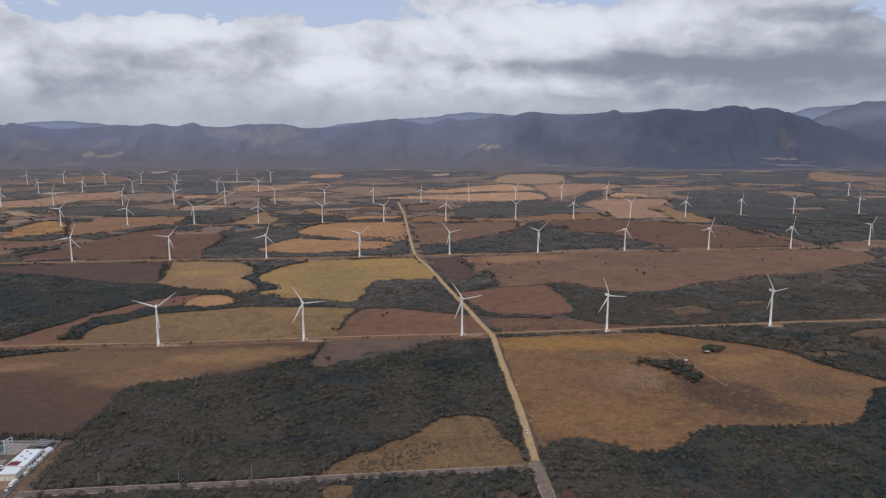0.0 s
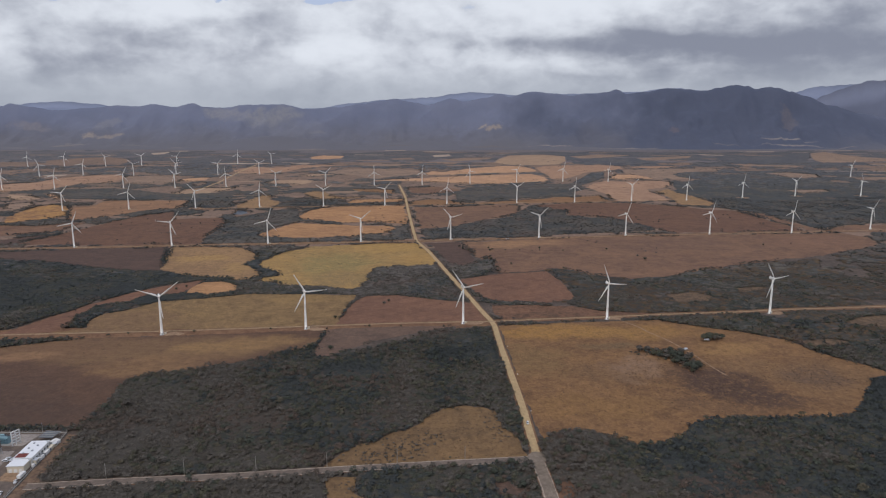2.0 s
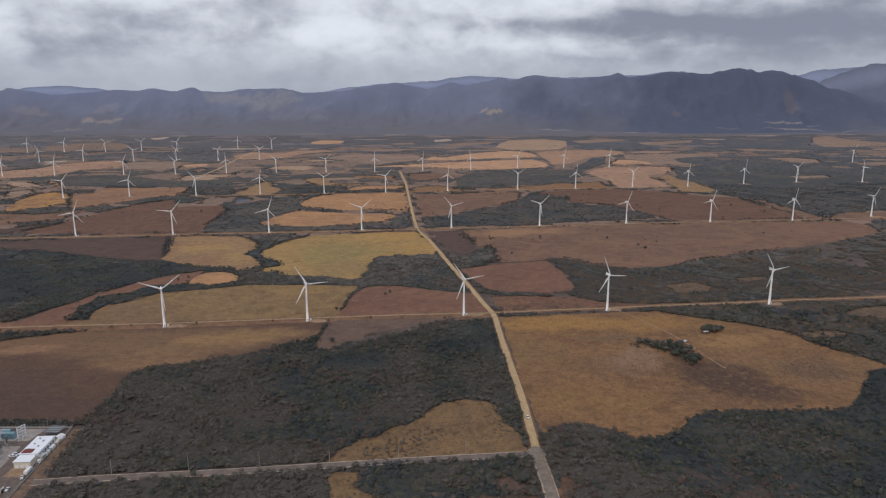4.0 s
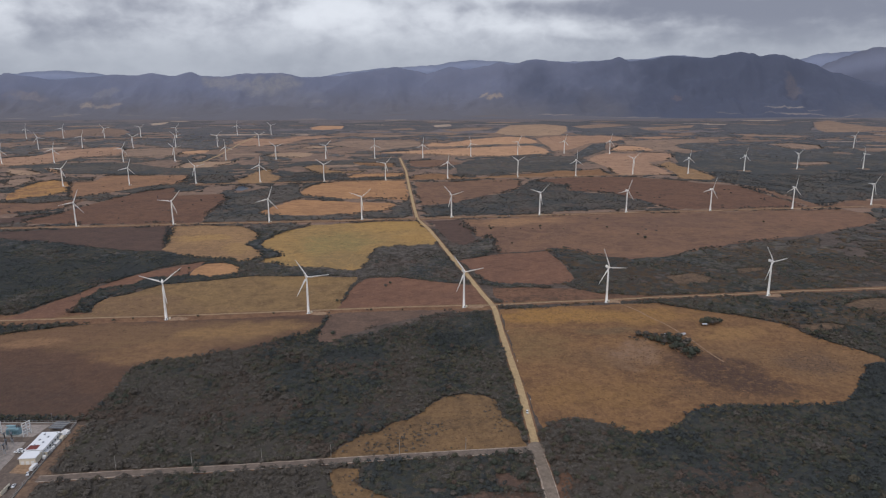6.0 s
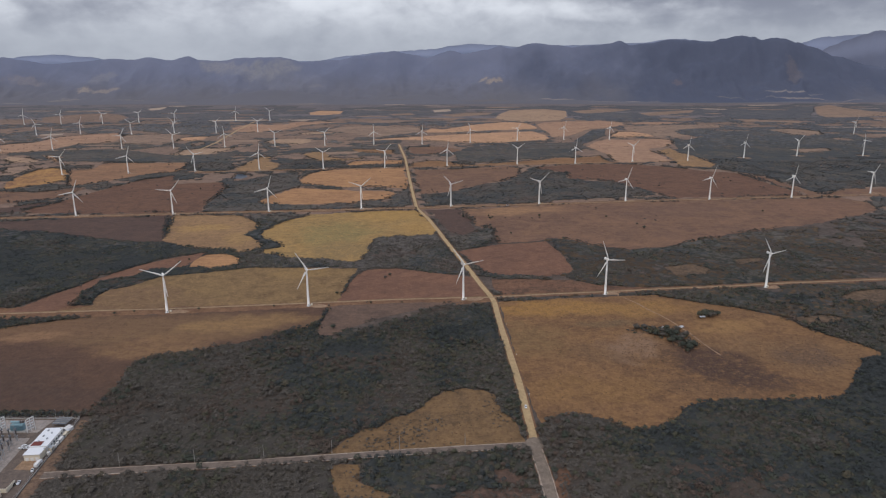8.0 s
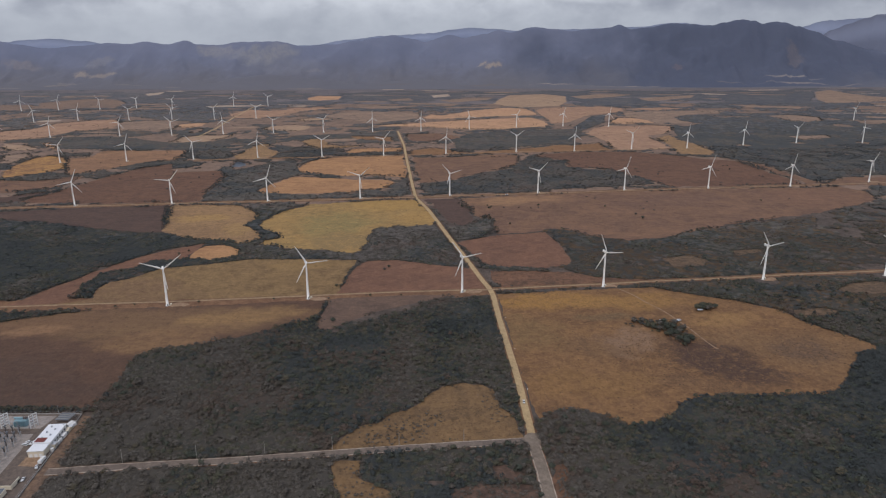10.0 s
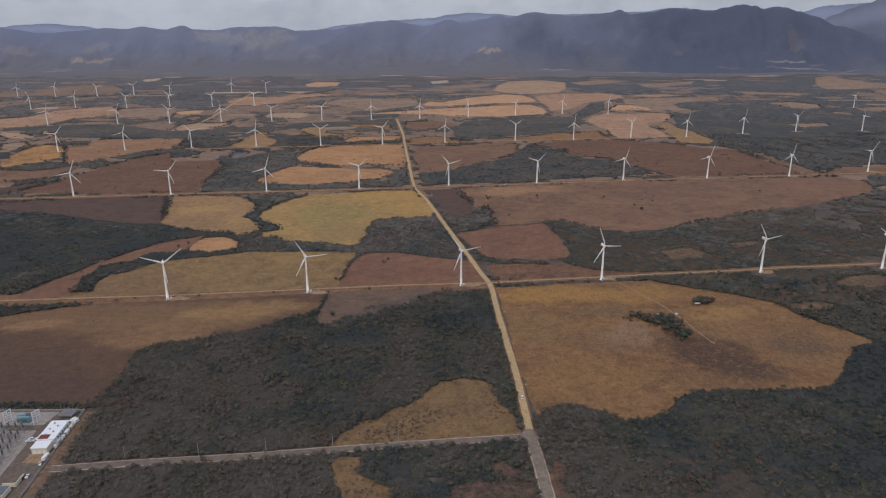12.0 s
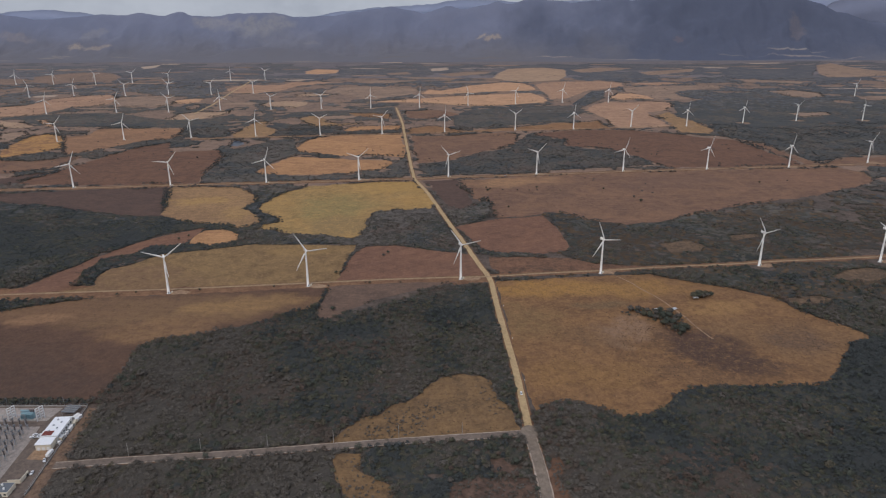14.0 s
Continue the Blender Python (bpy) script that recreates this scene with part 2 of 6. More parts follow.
# first patch: orange soil, its tone raised for the sunlight on the mid-plain
soil("plough_tan", (0.214, 0.126, 0.080), (0.168, 0.102, 0.070), (0.256, 0.146, 0.083), turn=6, furrow=0.4, patch=0.010,
     tone_patches=((130, 1240, 110, 40, 10, (0.365, 0.206, 0.106), 0.95), (700, 1260, 120, 90, 0, (0.225, 0.122, 0.078), 0.6), (430, 1230, 120, 60, 20, (0.165, 0.098, 0.070), 0.6)))
soil("far_olive", (0.395, 0.270, 0.172), (0.320, 0.220, 0.146), (0.445, 0.304, 0.190), patch=0.007, furrow=0.35, turn=6)
soil("far_red", (0.395, 0.242, 0.150), (0.322, 0.200, 0.130), (0.445, 0.276, 0.170), patch=0.007, furrow=0.35, turn=6)
soil("scrub_grass", (0.158, 0.108, 0.068), (0.118, 0.086, 0.060), (0.196, 0.130, 0.076), patch=0.03, spots=0.52)
# pale dry soil with the sunshine of the mid-plain painted in
soil("field_pale_sunlit", (0.515, 0.308, 0.174), (0.430, 0.256, 0.148), (0.560, 0.342, 0.196), patch=0.008, furrow=0.4, turn=8)
soil("far_dry", (0.298, 0.208, 0.144), (0.235, 0.168, 0.124), (0.348, 0.238, 0.158), patch=0.007, furrow=0.4, turn=6)
soil("grass_tan", (0.260, 0.146, 0.072), (0.214, 0.116, 0.061), (0.303, 0.176, 0.085), spots=0.66)
soil("grass_tan2", (0.296, 0.184, 0.093), (0.250, 0.157, 0.083), (0.340, 0.210, 0.103), strength=1.0,
     tone_patches=((-390, 1025, 70, 40, 10, (0.245, 0.146, 0.080), 0.85), (-462, 1110, 24, 90, 8, (0.230, 0.138, 0.078), 0.8), (-400, 1115, 60, 30, 5, (0.400, 0.240, 0.090), 0.85), (-325, 1040, 30, 40, 0, (0.380, 0.232, 0.092), 0.7)))
soil("grass_olive", (0.236, 0.154, 0.073), (0.196, 0.127, 0.064), (0.272, 0.176, 0.080), spots=0.65, strength=1.0,
     tone_patches=((-375, 765, 80, 60, 10, (0.190, 0.112, 0.066), 0.85), (-300, 750, 60, 18, 4, (0.205, 0.124, 0.068), 0.7), (-180, 860, 60, 24, 0, (0.300, 0.186, 0.076), 0.7)))
soil("grass_yellow", (0.350, 0.222, 0.088), (0.290, 0.198, 0.084), (0.400, 0.248, 0.092), patch=0.009, spots=0.70, strength=0.95,
     tone_patches=((-60, 1210, 130, 60, 10, (0.390, 0.232, 0.078), 0.9), (-30, 1110, 50, 60, 0, (0.385, 0.226, 0.078), 0.8), (-175, 1075, 70, 90, 0, (0.250, 0.196, 0.082), 0.85), (-145, 975, 60, 60, 0, (0.250, 0.168, 0.080), 0.85)))
soil("grass_yellowdry", (0.200, 0.126, 0.064), (0.156, 0.102, 0.056), (0.236, 0.146, 0.068), patch=0.02, spots=0.56)
soil("bare_scrub", (0.132, 0.087, 0.064), (0.104, 0.072, 0.056), (0.170, 0.108, 0.074), patch=0.03, spots=0.54)
soil("field_orange", (0.425, 0.236, 0.112), (0.345, 0.190, 0.096), (0.475, 0.266, 0.126), turn=10, furrow=0.45, patch=0.009)
soil("field_gold", (0.382, 0.213, 0.082), (0.228, 0.124, 0.071), (0.445, 0.252, 0.093), patch=0.012, strength=1.0)
soil("field_grazing", (0.214, 0.122, 0.060), (0.174, 0.099, 0.052), (0.252, 0.142, 0.064), patch=0.013, tuft=0.2, spots=0.60, strength=1.0,
     tone_patches=((320, 600, 110, 60, -20, (0.200, 0.118, 0.062), 0.75), (84, 642, 50, 50, 0, (0.205, 0.128, 0.060), 0.8), (130, 728, 80, 30, 5, (0.345, 0.184, 0.058), 0.95), (220, 722, 80, 28, 5, (0.320, 0.174, 0.060), 0.85),
             (176, 678, 40, 12, 5, (0.160, 0.108, 0.060), 0.8), (186, 618, 34, 44, -30, (0.265, 0.165, 0.105), 0.85), (250, 577, 52, 50, -30, (0.080, 0.049, 0.038), 1.0), (272, 548, 46, 24, -20, (0.080, 0.050, 0.038), 1.0), (240, 590, 30, 30, -30, (0.085, 0.052, 0.040), 0.9),
             (221, 530, 50, 16, -10, (0.160, 0.092, 0.052), 0.8), (344, 592, 40, 34, 30, (0.140, 0.088, 0.058), 0.9), (296, 668, 46, 20, 20, (0.330, 0.186, 0.076), 0.8), (124, 531, 70, 30, 0, (0.270, 0.148, 0.058), 0.6),
             (150, 600, 40, 26, -25, (0.172, 0.102, 0.056), 0.7)))
soil("stubble", (0.300, 0.172, 0.098), (0.240, 0.138, 0.082), (0.355, 0.204, 0.108), turn=10, furrow=0.4, patch=0.010)
soil("fallow_grey", (0.156, 0.105, 0.076), (0.134, 0.092, 0.069), (0.182, 0.118, 0.082), turn=5, furrow=0.3)
soil("fallow_dark", (0.110, 0.072, 0.056), (0.094, 0.064, 0.052), (0.132, 0.083, 0.061), turn=4, furrow=0.3)
soil("fallow_scrub", (0.184, 0.102, 0.064), (0.127, 0.078, 0.052), (0.231, 0.124, 0.072), spots=0.55)
soil("sand", (0.440, 0.345, 0.255), (0.350, 0.265, 0.200), (0.480, 0.390, 0.300), spots=0.7)
soil("litter", (0.118, 0.094, 0.076), (0.092, 0.078, 0.066), (0.145, 0.108, 0.084), patch=0.004, tuft=0.07, spots=0.52)
soil("verge", (0.214, 0.122, 0.068), (0.174, 0.098, 0.059), (0.271, 0.156, 0.086), patch=0.02, spots=0.56)
soil("pad_earth", (0.330, 0.225, 0.140), (0.265, 0.172, 0.105), (0.390, 0.275, 0.175), patch=0.05, tuft=0.3, spots=0.60)
soil("dust_verge", (0.215, 0.142, 0.092), (0.150, 0.104, 0.075), (0.262, 0.174, 0.112), patch=0.06, tuft=0.25, spots=0.52)
soil("dirt", (0.470, 0.344, 0.182), (0.415, 0.302, 0.162), (0.510, 0.380, 0.210), patch=0.05, tuft=0.4, spots=0.74, strength=0.6)
soil("track", (0.345, 0.246, 0.146), (0.290, 0.206, 0.124), (0.395, 0.288, 0.172), patch=0.03, tuft=0.3, spots=0.68, strength=0.8)
soil("gravel", (0.335, 0.300, 0.262), (0.288, 0.256, 0.225), (0.375, 0.338, 0.298), patch=0.05, tuft=0.5, spots=0.72)
soil("asphalt", (0.158, 0.126, 0.102), (0.130, 0.106, 0.088), (0.188, 0.150, 0.120), patch=0.06, tuft=0.6, spots=0.75)
soil("asphalt_dusty", (0.232, 0.190, 0.146), (0.200, 0.164, 0.128), (0.262, 0.214, 0.162), patch=0.05, tuft=0.5, spots=0.75)
soil("asphalt_worn", (0.186, 0.150, 0.120), (0.150, 0.122, 0.100), (0.222, 0.178, 0.140), patch=0.06, tuft=0.6, spots=0.75)
soil("shoulder", (0.430, 0.360, 0.285), (0.330, 0.270, 0.210), (0.500, 0.430, 0.350), patch=0.05, tuft=0.5, spots=0.62)
# litter of the farther plain, lightened and greyed: distance haze in the soil tone
soil("far_litter_hazed", (0.238, 0.164, 0.118), (0.190, 0.138, 0.106), (0.292, 0.194, 0.132), patch=0.006, tuft=0.05, spots=0.57)
soil("plain_litter_hazed", (0.178, 0.157, 0.151), (0.150, 0.138, 0.141), (0.212, 0.178, 0.160), patch=0.003, tuft=0.03, spots=0.6)


def hill_material(name, low, high, bare, tone_patches=(), foot=None):
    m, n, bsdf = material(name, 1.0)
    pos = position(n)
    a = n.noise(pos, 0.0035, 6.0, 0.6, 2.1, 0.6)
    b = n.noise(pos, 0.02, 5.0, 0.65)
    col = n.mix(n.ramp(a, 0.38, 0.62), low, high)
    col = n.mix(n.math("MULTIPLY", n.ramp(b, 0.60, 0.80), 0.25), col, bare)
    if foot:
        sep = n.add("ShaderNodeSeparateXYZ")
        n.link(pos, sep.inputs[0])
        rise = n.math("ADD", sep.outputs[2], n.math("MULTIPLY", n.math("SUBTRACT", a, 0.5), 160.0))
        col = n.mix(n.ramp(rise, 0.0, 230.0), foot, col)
    for s in tone_patches:
        col = tone_patch(n, pos, col, *s)
    n.link(col, bsdf.inputs["Base Color"])
    bump(n, bsdf, b, 0.22, 8.0)


BARE = (0.330, 0.275, 0.235)
PLAIN_FOOT = (0.150, 0.145, 0.160)
STRIPS = ((2280, 4504, 200, 7, 2, (0.340, 0.290, 0.250), 0.7), (-2750, 4412, 130, 7, 0, BARE, 0.75), (-2450, 4462, 110, 6, 0, (0.260, 0.225, 0.195), 0.7), (-2390, 4478, 90, 7, 0, BARE, 0.5), (-1990, 4470, 100, 5, 0, (0.260, 0.225, 0.195), 0.6),
          (-1700, 4440, 80, 6, 0, (0.240, 0.205, 0.185), 0.6), (720, 4462, 140, 5, 0, BARE, 0.8), (1160, 4430, 240, 6, 0, BARE, 0.75), (-850, 4350, 120, 10, 0, (0.250, 0.200, 0.165), 0.7),
          (2280, 4462, 220, 6, 0, BARE, 0.75), (2600, 4462, 90, 5, 0, BARE, 0.6), (1850, 4470, 120, 5, 0, (0.220, 0.195, 0.180), 0.6),
          (-300, 4425, 160, 10, 0, (0.155, 0.135, 0.130), 0.7), (300, 4450, 200, 9, 0, (0.165, 0.145, 0.138), 0.6))
# 1st patch: cloud shade painted on the eastern range; 4th to 6th: painted sunlight
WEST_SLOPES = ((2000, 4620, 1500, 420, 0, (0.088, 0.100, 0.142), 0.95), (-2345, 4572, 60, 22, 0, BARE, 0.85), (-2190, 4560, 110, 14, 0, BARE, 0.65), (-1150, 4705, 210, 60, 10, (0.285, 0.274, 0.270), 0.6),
               (-1480, 4720, 190, 50, -10, (0.290, 0.275, 0.270), 0.55), (-1000, 4630, 300, 80, 0, (0.225, 0.224, 0.252), 0.3), (-2250, 4650, 110, 30, 20, (0.225, 0.222, 0.245), 0.7))
EAST_SLOPES = ((268, 4603, 40, 16, 10, BARE, 0.95), (340, 4588, 60, 16, 5, BARE, 0.95), (-2760, 4640, 150, 30, -8, (0.225, 0.205, 0.215), 0.7), (2330, 4640, 60, 70, 30, (0.170, 0.150, 0.160), 0.6),
               (-830, 4600, 70, 12, 0, (0.215, 0.205, 0.220), 0.6), (1540, 4560, 40, 16, 0, (0.190, 0.150, 0.155), 0.5))
# blue-grey, paler from range to range: aerial haze put into the hill colours
hill_material("hill_scrub_hazed", (0.160, 0.176, 0.240), (0.176, 0.190, 0.254), (0.195, 0.192, 0.222),
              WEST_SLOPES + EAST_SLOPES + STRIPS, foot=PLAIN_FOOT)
hill_material("foothill_scrub_hazed", (0.142, 0.148, 0.186), (0.154, 0.158, 0.196), (0.165, 0.150, 0.150), STRIPS, foot=PLAIN_FOOT)
hill_material("side_hill_hazed", (0.195, 0.213, 0.285), (0.206, 0.224, 0.296), (0.220, 0.232, 0.300))
hill_material("far_hill_hazed", (0.250, 0.283, 0.385), (0.270, 0.303, 0.405), (0.290, 0.313, 0.400))


def leaf(name, a, b):
    """Twigs and small leaves, matt, each crown of its own tone."""
    m, n, bsdf = material(name, 0.9)
    bsdf.inputs["Specular IOR Level"].default_value = 0.08
    rnd = n.add("ShaderNodeNewGeometry").outputs["Random Per Island"]
    obj = n.add("ShaderNodeObjectInfo").outputs["Random"]
    mottled = n.noise(position(n), 1.5, 4.0, 0.75)
    f = n.math("FRACT", n.math("ADD", rnd, obj))
    col = n.mix(f, a, b)
    col = n.mix(n.math("MULTIPLY", n.ramp(mottled, 0.48, 0.62), 0.6), col, tuple(c * 0.6 for c in a))
    col = n.mix(n.math("MULTIPLY", n.ramp(mottled, 0.44, 0.32), 0.5), col, tuple(c * 1.5 for c in b))
    n.link(col, bsdf.inputs["Base Color"])


TONES = ["dark_green", "green", "olive", "straw", "grey", "pale_grey", "russet", "brown"]


def leaf_set(kind, tones, spread):
    for key, c in zip(TONES, tones):
        leaf(kind + "_" + key, tuple(v * (1 - spread) for v in c), tuple(v * (1 + spread) for v in c))


leaf_set("leaf", ((0.064, 0.070, 0.068), (0.077, 0.083, 0.064), (0.101, 0.096, 0.066), (0.116, 0.100, 0.070),
                  (0.107, 0.092, 0.075), (0.130, 0.114, 0.096), (0.126, 0.092, 0.073), (0.114, 0.089, 0.071)), 0.20)
# greyer and paler than the near leaves: middle-distance haze put into the tones
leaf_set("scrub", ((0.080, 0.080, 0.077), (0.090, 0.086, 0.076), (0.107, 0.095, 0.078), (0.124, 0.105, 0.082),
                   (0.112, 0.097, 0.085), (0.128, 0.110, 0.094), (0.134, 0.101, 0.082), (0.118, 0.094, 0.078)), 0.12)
# leaf tones taken down by a third: shade between and beneath the crowns
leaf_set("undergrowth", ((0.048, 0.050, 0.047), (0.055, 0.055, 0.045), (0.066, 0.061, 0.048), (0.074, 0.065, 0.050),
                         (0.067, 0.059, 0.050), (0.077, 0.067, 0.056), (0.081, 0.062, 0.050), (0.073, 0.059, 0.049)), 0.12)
leaf_set("tuft", ((0.085, 0.060, 0.040), (0.100, 0.070, 0.045), (0.120, 0.080, 0.048), (0.150, 0.098, 0.056),
                  (0.110, 0.080, 0.058), (0.135, 0.100, 0.074), (0.118, 0.070, 0.044), (0.096, 0.060, 0.040)), 0.16)
# palest leaf set, with the haze of the far plain in its colour
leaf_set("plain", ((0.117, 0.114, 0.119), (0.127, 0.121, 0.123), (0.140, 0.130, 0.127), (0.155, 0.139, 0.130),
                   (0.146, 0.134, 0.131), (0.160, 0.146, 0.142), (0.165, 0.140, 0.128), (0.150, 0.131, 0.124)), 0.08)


def paint(name, col, rough=0.45, metal=0.0, dirt=0.12, scale=0.6):
    m, n, bsdf = material(name, rough, metal)
    pos = position(n)
    a = n.noise(pos, scale, 4.0, 0.6)
    b = n.noise(pos, scale * 8, 3.0, 0.6)
    c = n.mix(n.math("MULTIPLY", n.ramp(a, 0.4, 0.7), dirt), col, tuple(v * 0.55 for v in col))
    c = n.mix(n.math("MULTIPLY", n.ramp(b, 0.5, 0.75), dirt * 0.8), c, tuple(v * 0.7 for v in col))
    n.link(c, bsdf.inputs["Base Color"])
    return m


paint("turbine_white", (0.90, 0.86, 0.79), 0.4, dirt=0.10, scale=0.25)
paint("wall_white", (0.78, 0.76, 0.72), 0.8)
paint("wall_cream", (0.70, 0.62, 0.48), 0.85)
paint("roof_white", (0.82, 0.82, 0.82), 0.5)
paint("roof_red", (0.19, 0.050, 0.040), 0.7)
paint("steel", (0.42, 0.43, 0.44), 0.5, 0.6)
paint("steel_dark", (0.16, 0.17, 0.18), 0.55, 0.3)
paint("trafo_paint", (0.25, 0.38, 0.42), 0.5)
paint("porcelain", (0.115, 0.095, 0.088), 0.3)
paint("concrete", (0.42, 0.40, 0.37), 0.9, scale=0.3)
paint("wood_pole", (0.38, 0.35, 0.31), 0.9)
paint("car_white", (0.82, 0.82, 0.82), 0.25, dirt=0.05)
paint("car_dark", (0.03, 0.03, 0.035), 0.25, dirt=0.05)
paint("glass_dark", (0.02, 0.025, 0.03), 0.08, dirt=0.02)
paint("rubber", (0.02, 0.02, 0.02), 0.85)
paint("bark", (0.17, 0.13, 0.10), 0.95, scale=2.0)
paint("tarpaulin", (0.75, 0.76, 0.78), 0.6)


# ---------------------------------------------------------------- mesh helpers
def mesh_object(name, verts, faces, mat, parent=None, label="", smooth=False):
    me = bpy.data.meshes.new(name)
    me.from_pydata(verts, [], faces)
    me.update()
    if smooth:
        me.shade_smooth()
    me.materials.append(MATS[mat])
    ob = new(name, me)
    if parent:
        ob.parent = parent
    if label:
        tagged(ob, label)
    return ob


def part(name, bm, mat, parent=None, label="", smooth=False):
    me = bpy.data.meshes.new(name)
    bm.to_mesh(me)
    bm.free()
    if smooth:
        me.shade_smooth()
    me.materials.append(MATS[mat])
    ob = new(name, me)
    if parent:
        ob.parent = parent
    if label:
        tagged(ob, label)
    return ob


def thing(name, label, category, m=None, group="", kind=""):
    ob = new(name)
    ob.empty_display_size = 0.5
    if m is not None:
        ob.matrix_basis = m
    return tagged(ob, label, category, group, kind)


def box(bm, cx, cy, cz, sx, sy, sz, bevel=0.0, turn=0.0):
    """A box with its centre and full sizes, edges rounded by bevel."""
    made = bmesh.ops.create_cube(bm, size=1.0, matrix=pose(cx, cy, cz, 0, 0, turn) @ Matrix.Diagonal((sx, sy, sz, 1)))
    if bevel:
        edges = list({e for v in made["verts"] for e in v.link_edges})
        bmesh.ops.bevel(bm, geom=edges, offset=bevel, segments=2, affect="EDGES")
    return bm


def rod(bm, a, b, r0, r1=None, sides=8):
    """A tapered rod from a to b."""
    a, b = Vector(a), Vector(b)
    r1 = r0 if r1 is None else r1
    q = (b - a).to_track_quat("Z", "Y").to_matrix().to_4x4()
    bmesh.ops.create_cone(bm, cap_ends=True, segments=sides, radius1=r0, radius2=r1, depth=(b - a).length, matrix=Matrix.Translation((a + b) / 2) @ q)
    return bm


# ---------------------------------------------------------------- ground and hills
def ground_sheet():
    xs = [-6500, -4500, -3000, -2000, -1200, -600, -200, 200, 600, 1200, 2000, 3000, 4500, 6500]
    ys = [-4000, -2000, -800, 0, 300, 700, 1200, 1800, 2500, 3300, 4200, 5060]
    verts = [(x, y, 0.0) for y in ys for x in xs]
    k = len(xs)
    faces = [(j * k + i, j * k + i + 1, (j + 1) * k + i + 1, (j + 1) * k + i) for j in range(len(ys) - 1) for i in range(k - 1)]
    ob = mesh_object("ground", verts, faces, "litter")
    ob.data.materials.append(MATS["far_litter_hazed"])
    ob.data.materials.append(MATS["plain_litter_hazed"])
    # two paler steps with distance, the haze over the plain put into its colour
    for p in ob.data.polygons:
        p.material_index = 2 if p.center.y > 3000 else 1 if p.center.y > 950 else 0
    tagged(ob, "dry grey-brown scrub plain reaching the hills", "ground", kind="structure")


ground_sheet()


def skyline(points, x):
    """Smooth height of a range along x through a few summits and saddles."""
    if x <= points[0][0]:
        return points[0][1]
    for (x0, z0), (x1, z1) in zip(points, points[1:]):
        if x <= x1:
            u = (x - x0) / (x1 - x0)
            u = u * u * (3 - 2 * u)
            return z0 + (z1 - z0) * u
    return points[-1][1]


RANGE = [(-4200, 300), (-3500, 262), (-3040, 280), (-2968, 295), (-2866, 276), (-2656, 249), (-2460, 264), (-2225, 283), (-2109, 276), (-1991, 291),
         (-1838, 272), (-1719, 299), (-1636, 272), (-1489, 268), (-1371, 287), (-1099, 291), (-945, 261), (-712, 272), (-556, 295),
         (-439, 310), (-331, 329), (-226, 310), (-106, 287), (64, 332), (150, 310), (297, 336), (389, 359), (451, 344), (625, 377)]
RANGE += [(760, 366), (877, 351), (1031, 362), (1127, 374), (1192, 392), (1271, 362), (1379, 374), (1551, 400), (1803, 385), (1898, 404), (1993, 422),
          (2090, 415), (2150, 396), (2226, 407), (2303, 403), (2383, 381), (2503, 347), (2665, 287), (2905, 230), (3057, 203), (3500, 130), (4200, 90)]
BACK = [(-4200, 270), (-3300, 262), (-3073, 289), (-2910, 305), (-2728, 312), (-2508, 297), (-2310, 269), (-1500, 215), (-900, 265), (-657, 300),
        (-416, 324), (-54, 343), (67, 367), (227, 378), (348, 371), (589, 355), (910, 367), (1390, 382), (1629, 409), (1911, 390), (2474, 374),
        (2709, 421), (2988, 437), (3045, 456), (3138, 448), (4200, 420)]
FRONT = [(-4200, 30), (-3300, 12), (-2700, 40), (-2300, 22), (-1963, 6), (-1777, 12), (-1480, 55), (-1292, 118), (-1107, 150), (-962, 132), (-817, 100), (-673, 55),
         (-453, 42), (-306, 74), (-122, 95), (24, 70), (171, 26), (429, 14), (800, 40), (1200, 22), (1700, 8), (1900, 10), (2080, 16), (2261, 22), (2447, 18), (2636, 8), (3300, 30), (4200, 10)]


def hills(name, label, points, y0, crest, y1, mat, wrinkle, nx, ny):
    verts, faces = [], []
    for j in range(ny + 1):
        y = y0 + (y1 - y0) * j / ny
        for i in range(nx + 1):
            x = -4200 + 8400 * i / nx
            v = (y - y0) / (crest - y0)
            # spurs run down from the crest and bend on the way
            bend = 130 * noise.noise(Vector((x * 0.0016, y * 0.003, 7.0)))
            spur = 1 - abs(noise.fractal(Vector(((x + bend) * 0.0019, y * 0.0022, 1.7)), 1.0, 2.1, 3)) * 1.5
            small = noise.fractal(Vector((x * 0.013, y * 0.011, 4.2)), 0.8, 2.0, 5)
            h = skyline(points, x) * (1 + 0.012 * noise.fractal(Vector((x * 0.022, 3.1, 0)), 0.9, 2.0, 4))
            if v <= 1:
                low = v ** 1.7 * 0.85
                s = low + (v - low) * max(0.0, min(1.0, spur)) * wrinkle
                s = s * (1 - v ** 6) + v ** 6 + 0.06 * small * v * (1 - v) * 4
            else:
                s = 1 - 0.8 * (y - crest) / (y1 - crest)
            verts.append((x, y, h * s - 2.0))
    k = nx + 1
    faces = [(j * k + i, j * k + i + 1, (j + 1) * k + i + 1, (j + 1) * k + i) for j in range(ny) for i in range(nx)]
    ob = mesh_object(name, verts, faces, mat, smooth=True)
    tagged(ob, label, "hills", kind="structure")


hills("hills", "long range of scrub hills, dark blue-grey with painted haze", RANGE, 4420, 4780, 4870, "hill_scrub_hazed", 0.75, 620, 60)
hills("foothills", "low dark wooded foothills before the range", [(x, z * 0.6) for x, z in FRONT], 4330, 4480, 4640, "foothill_scrub_hazed", 1.0, 420, 36)
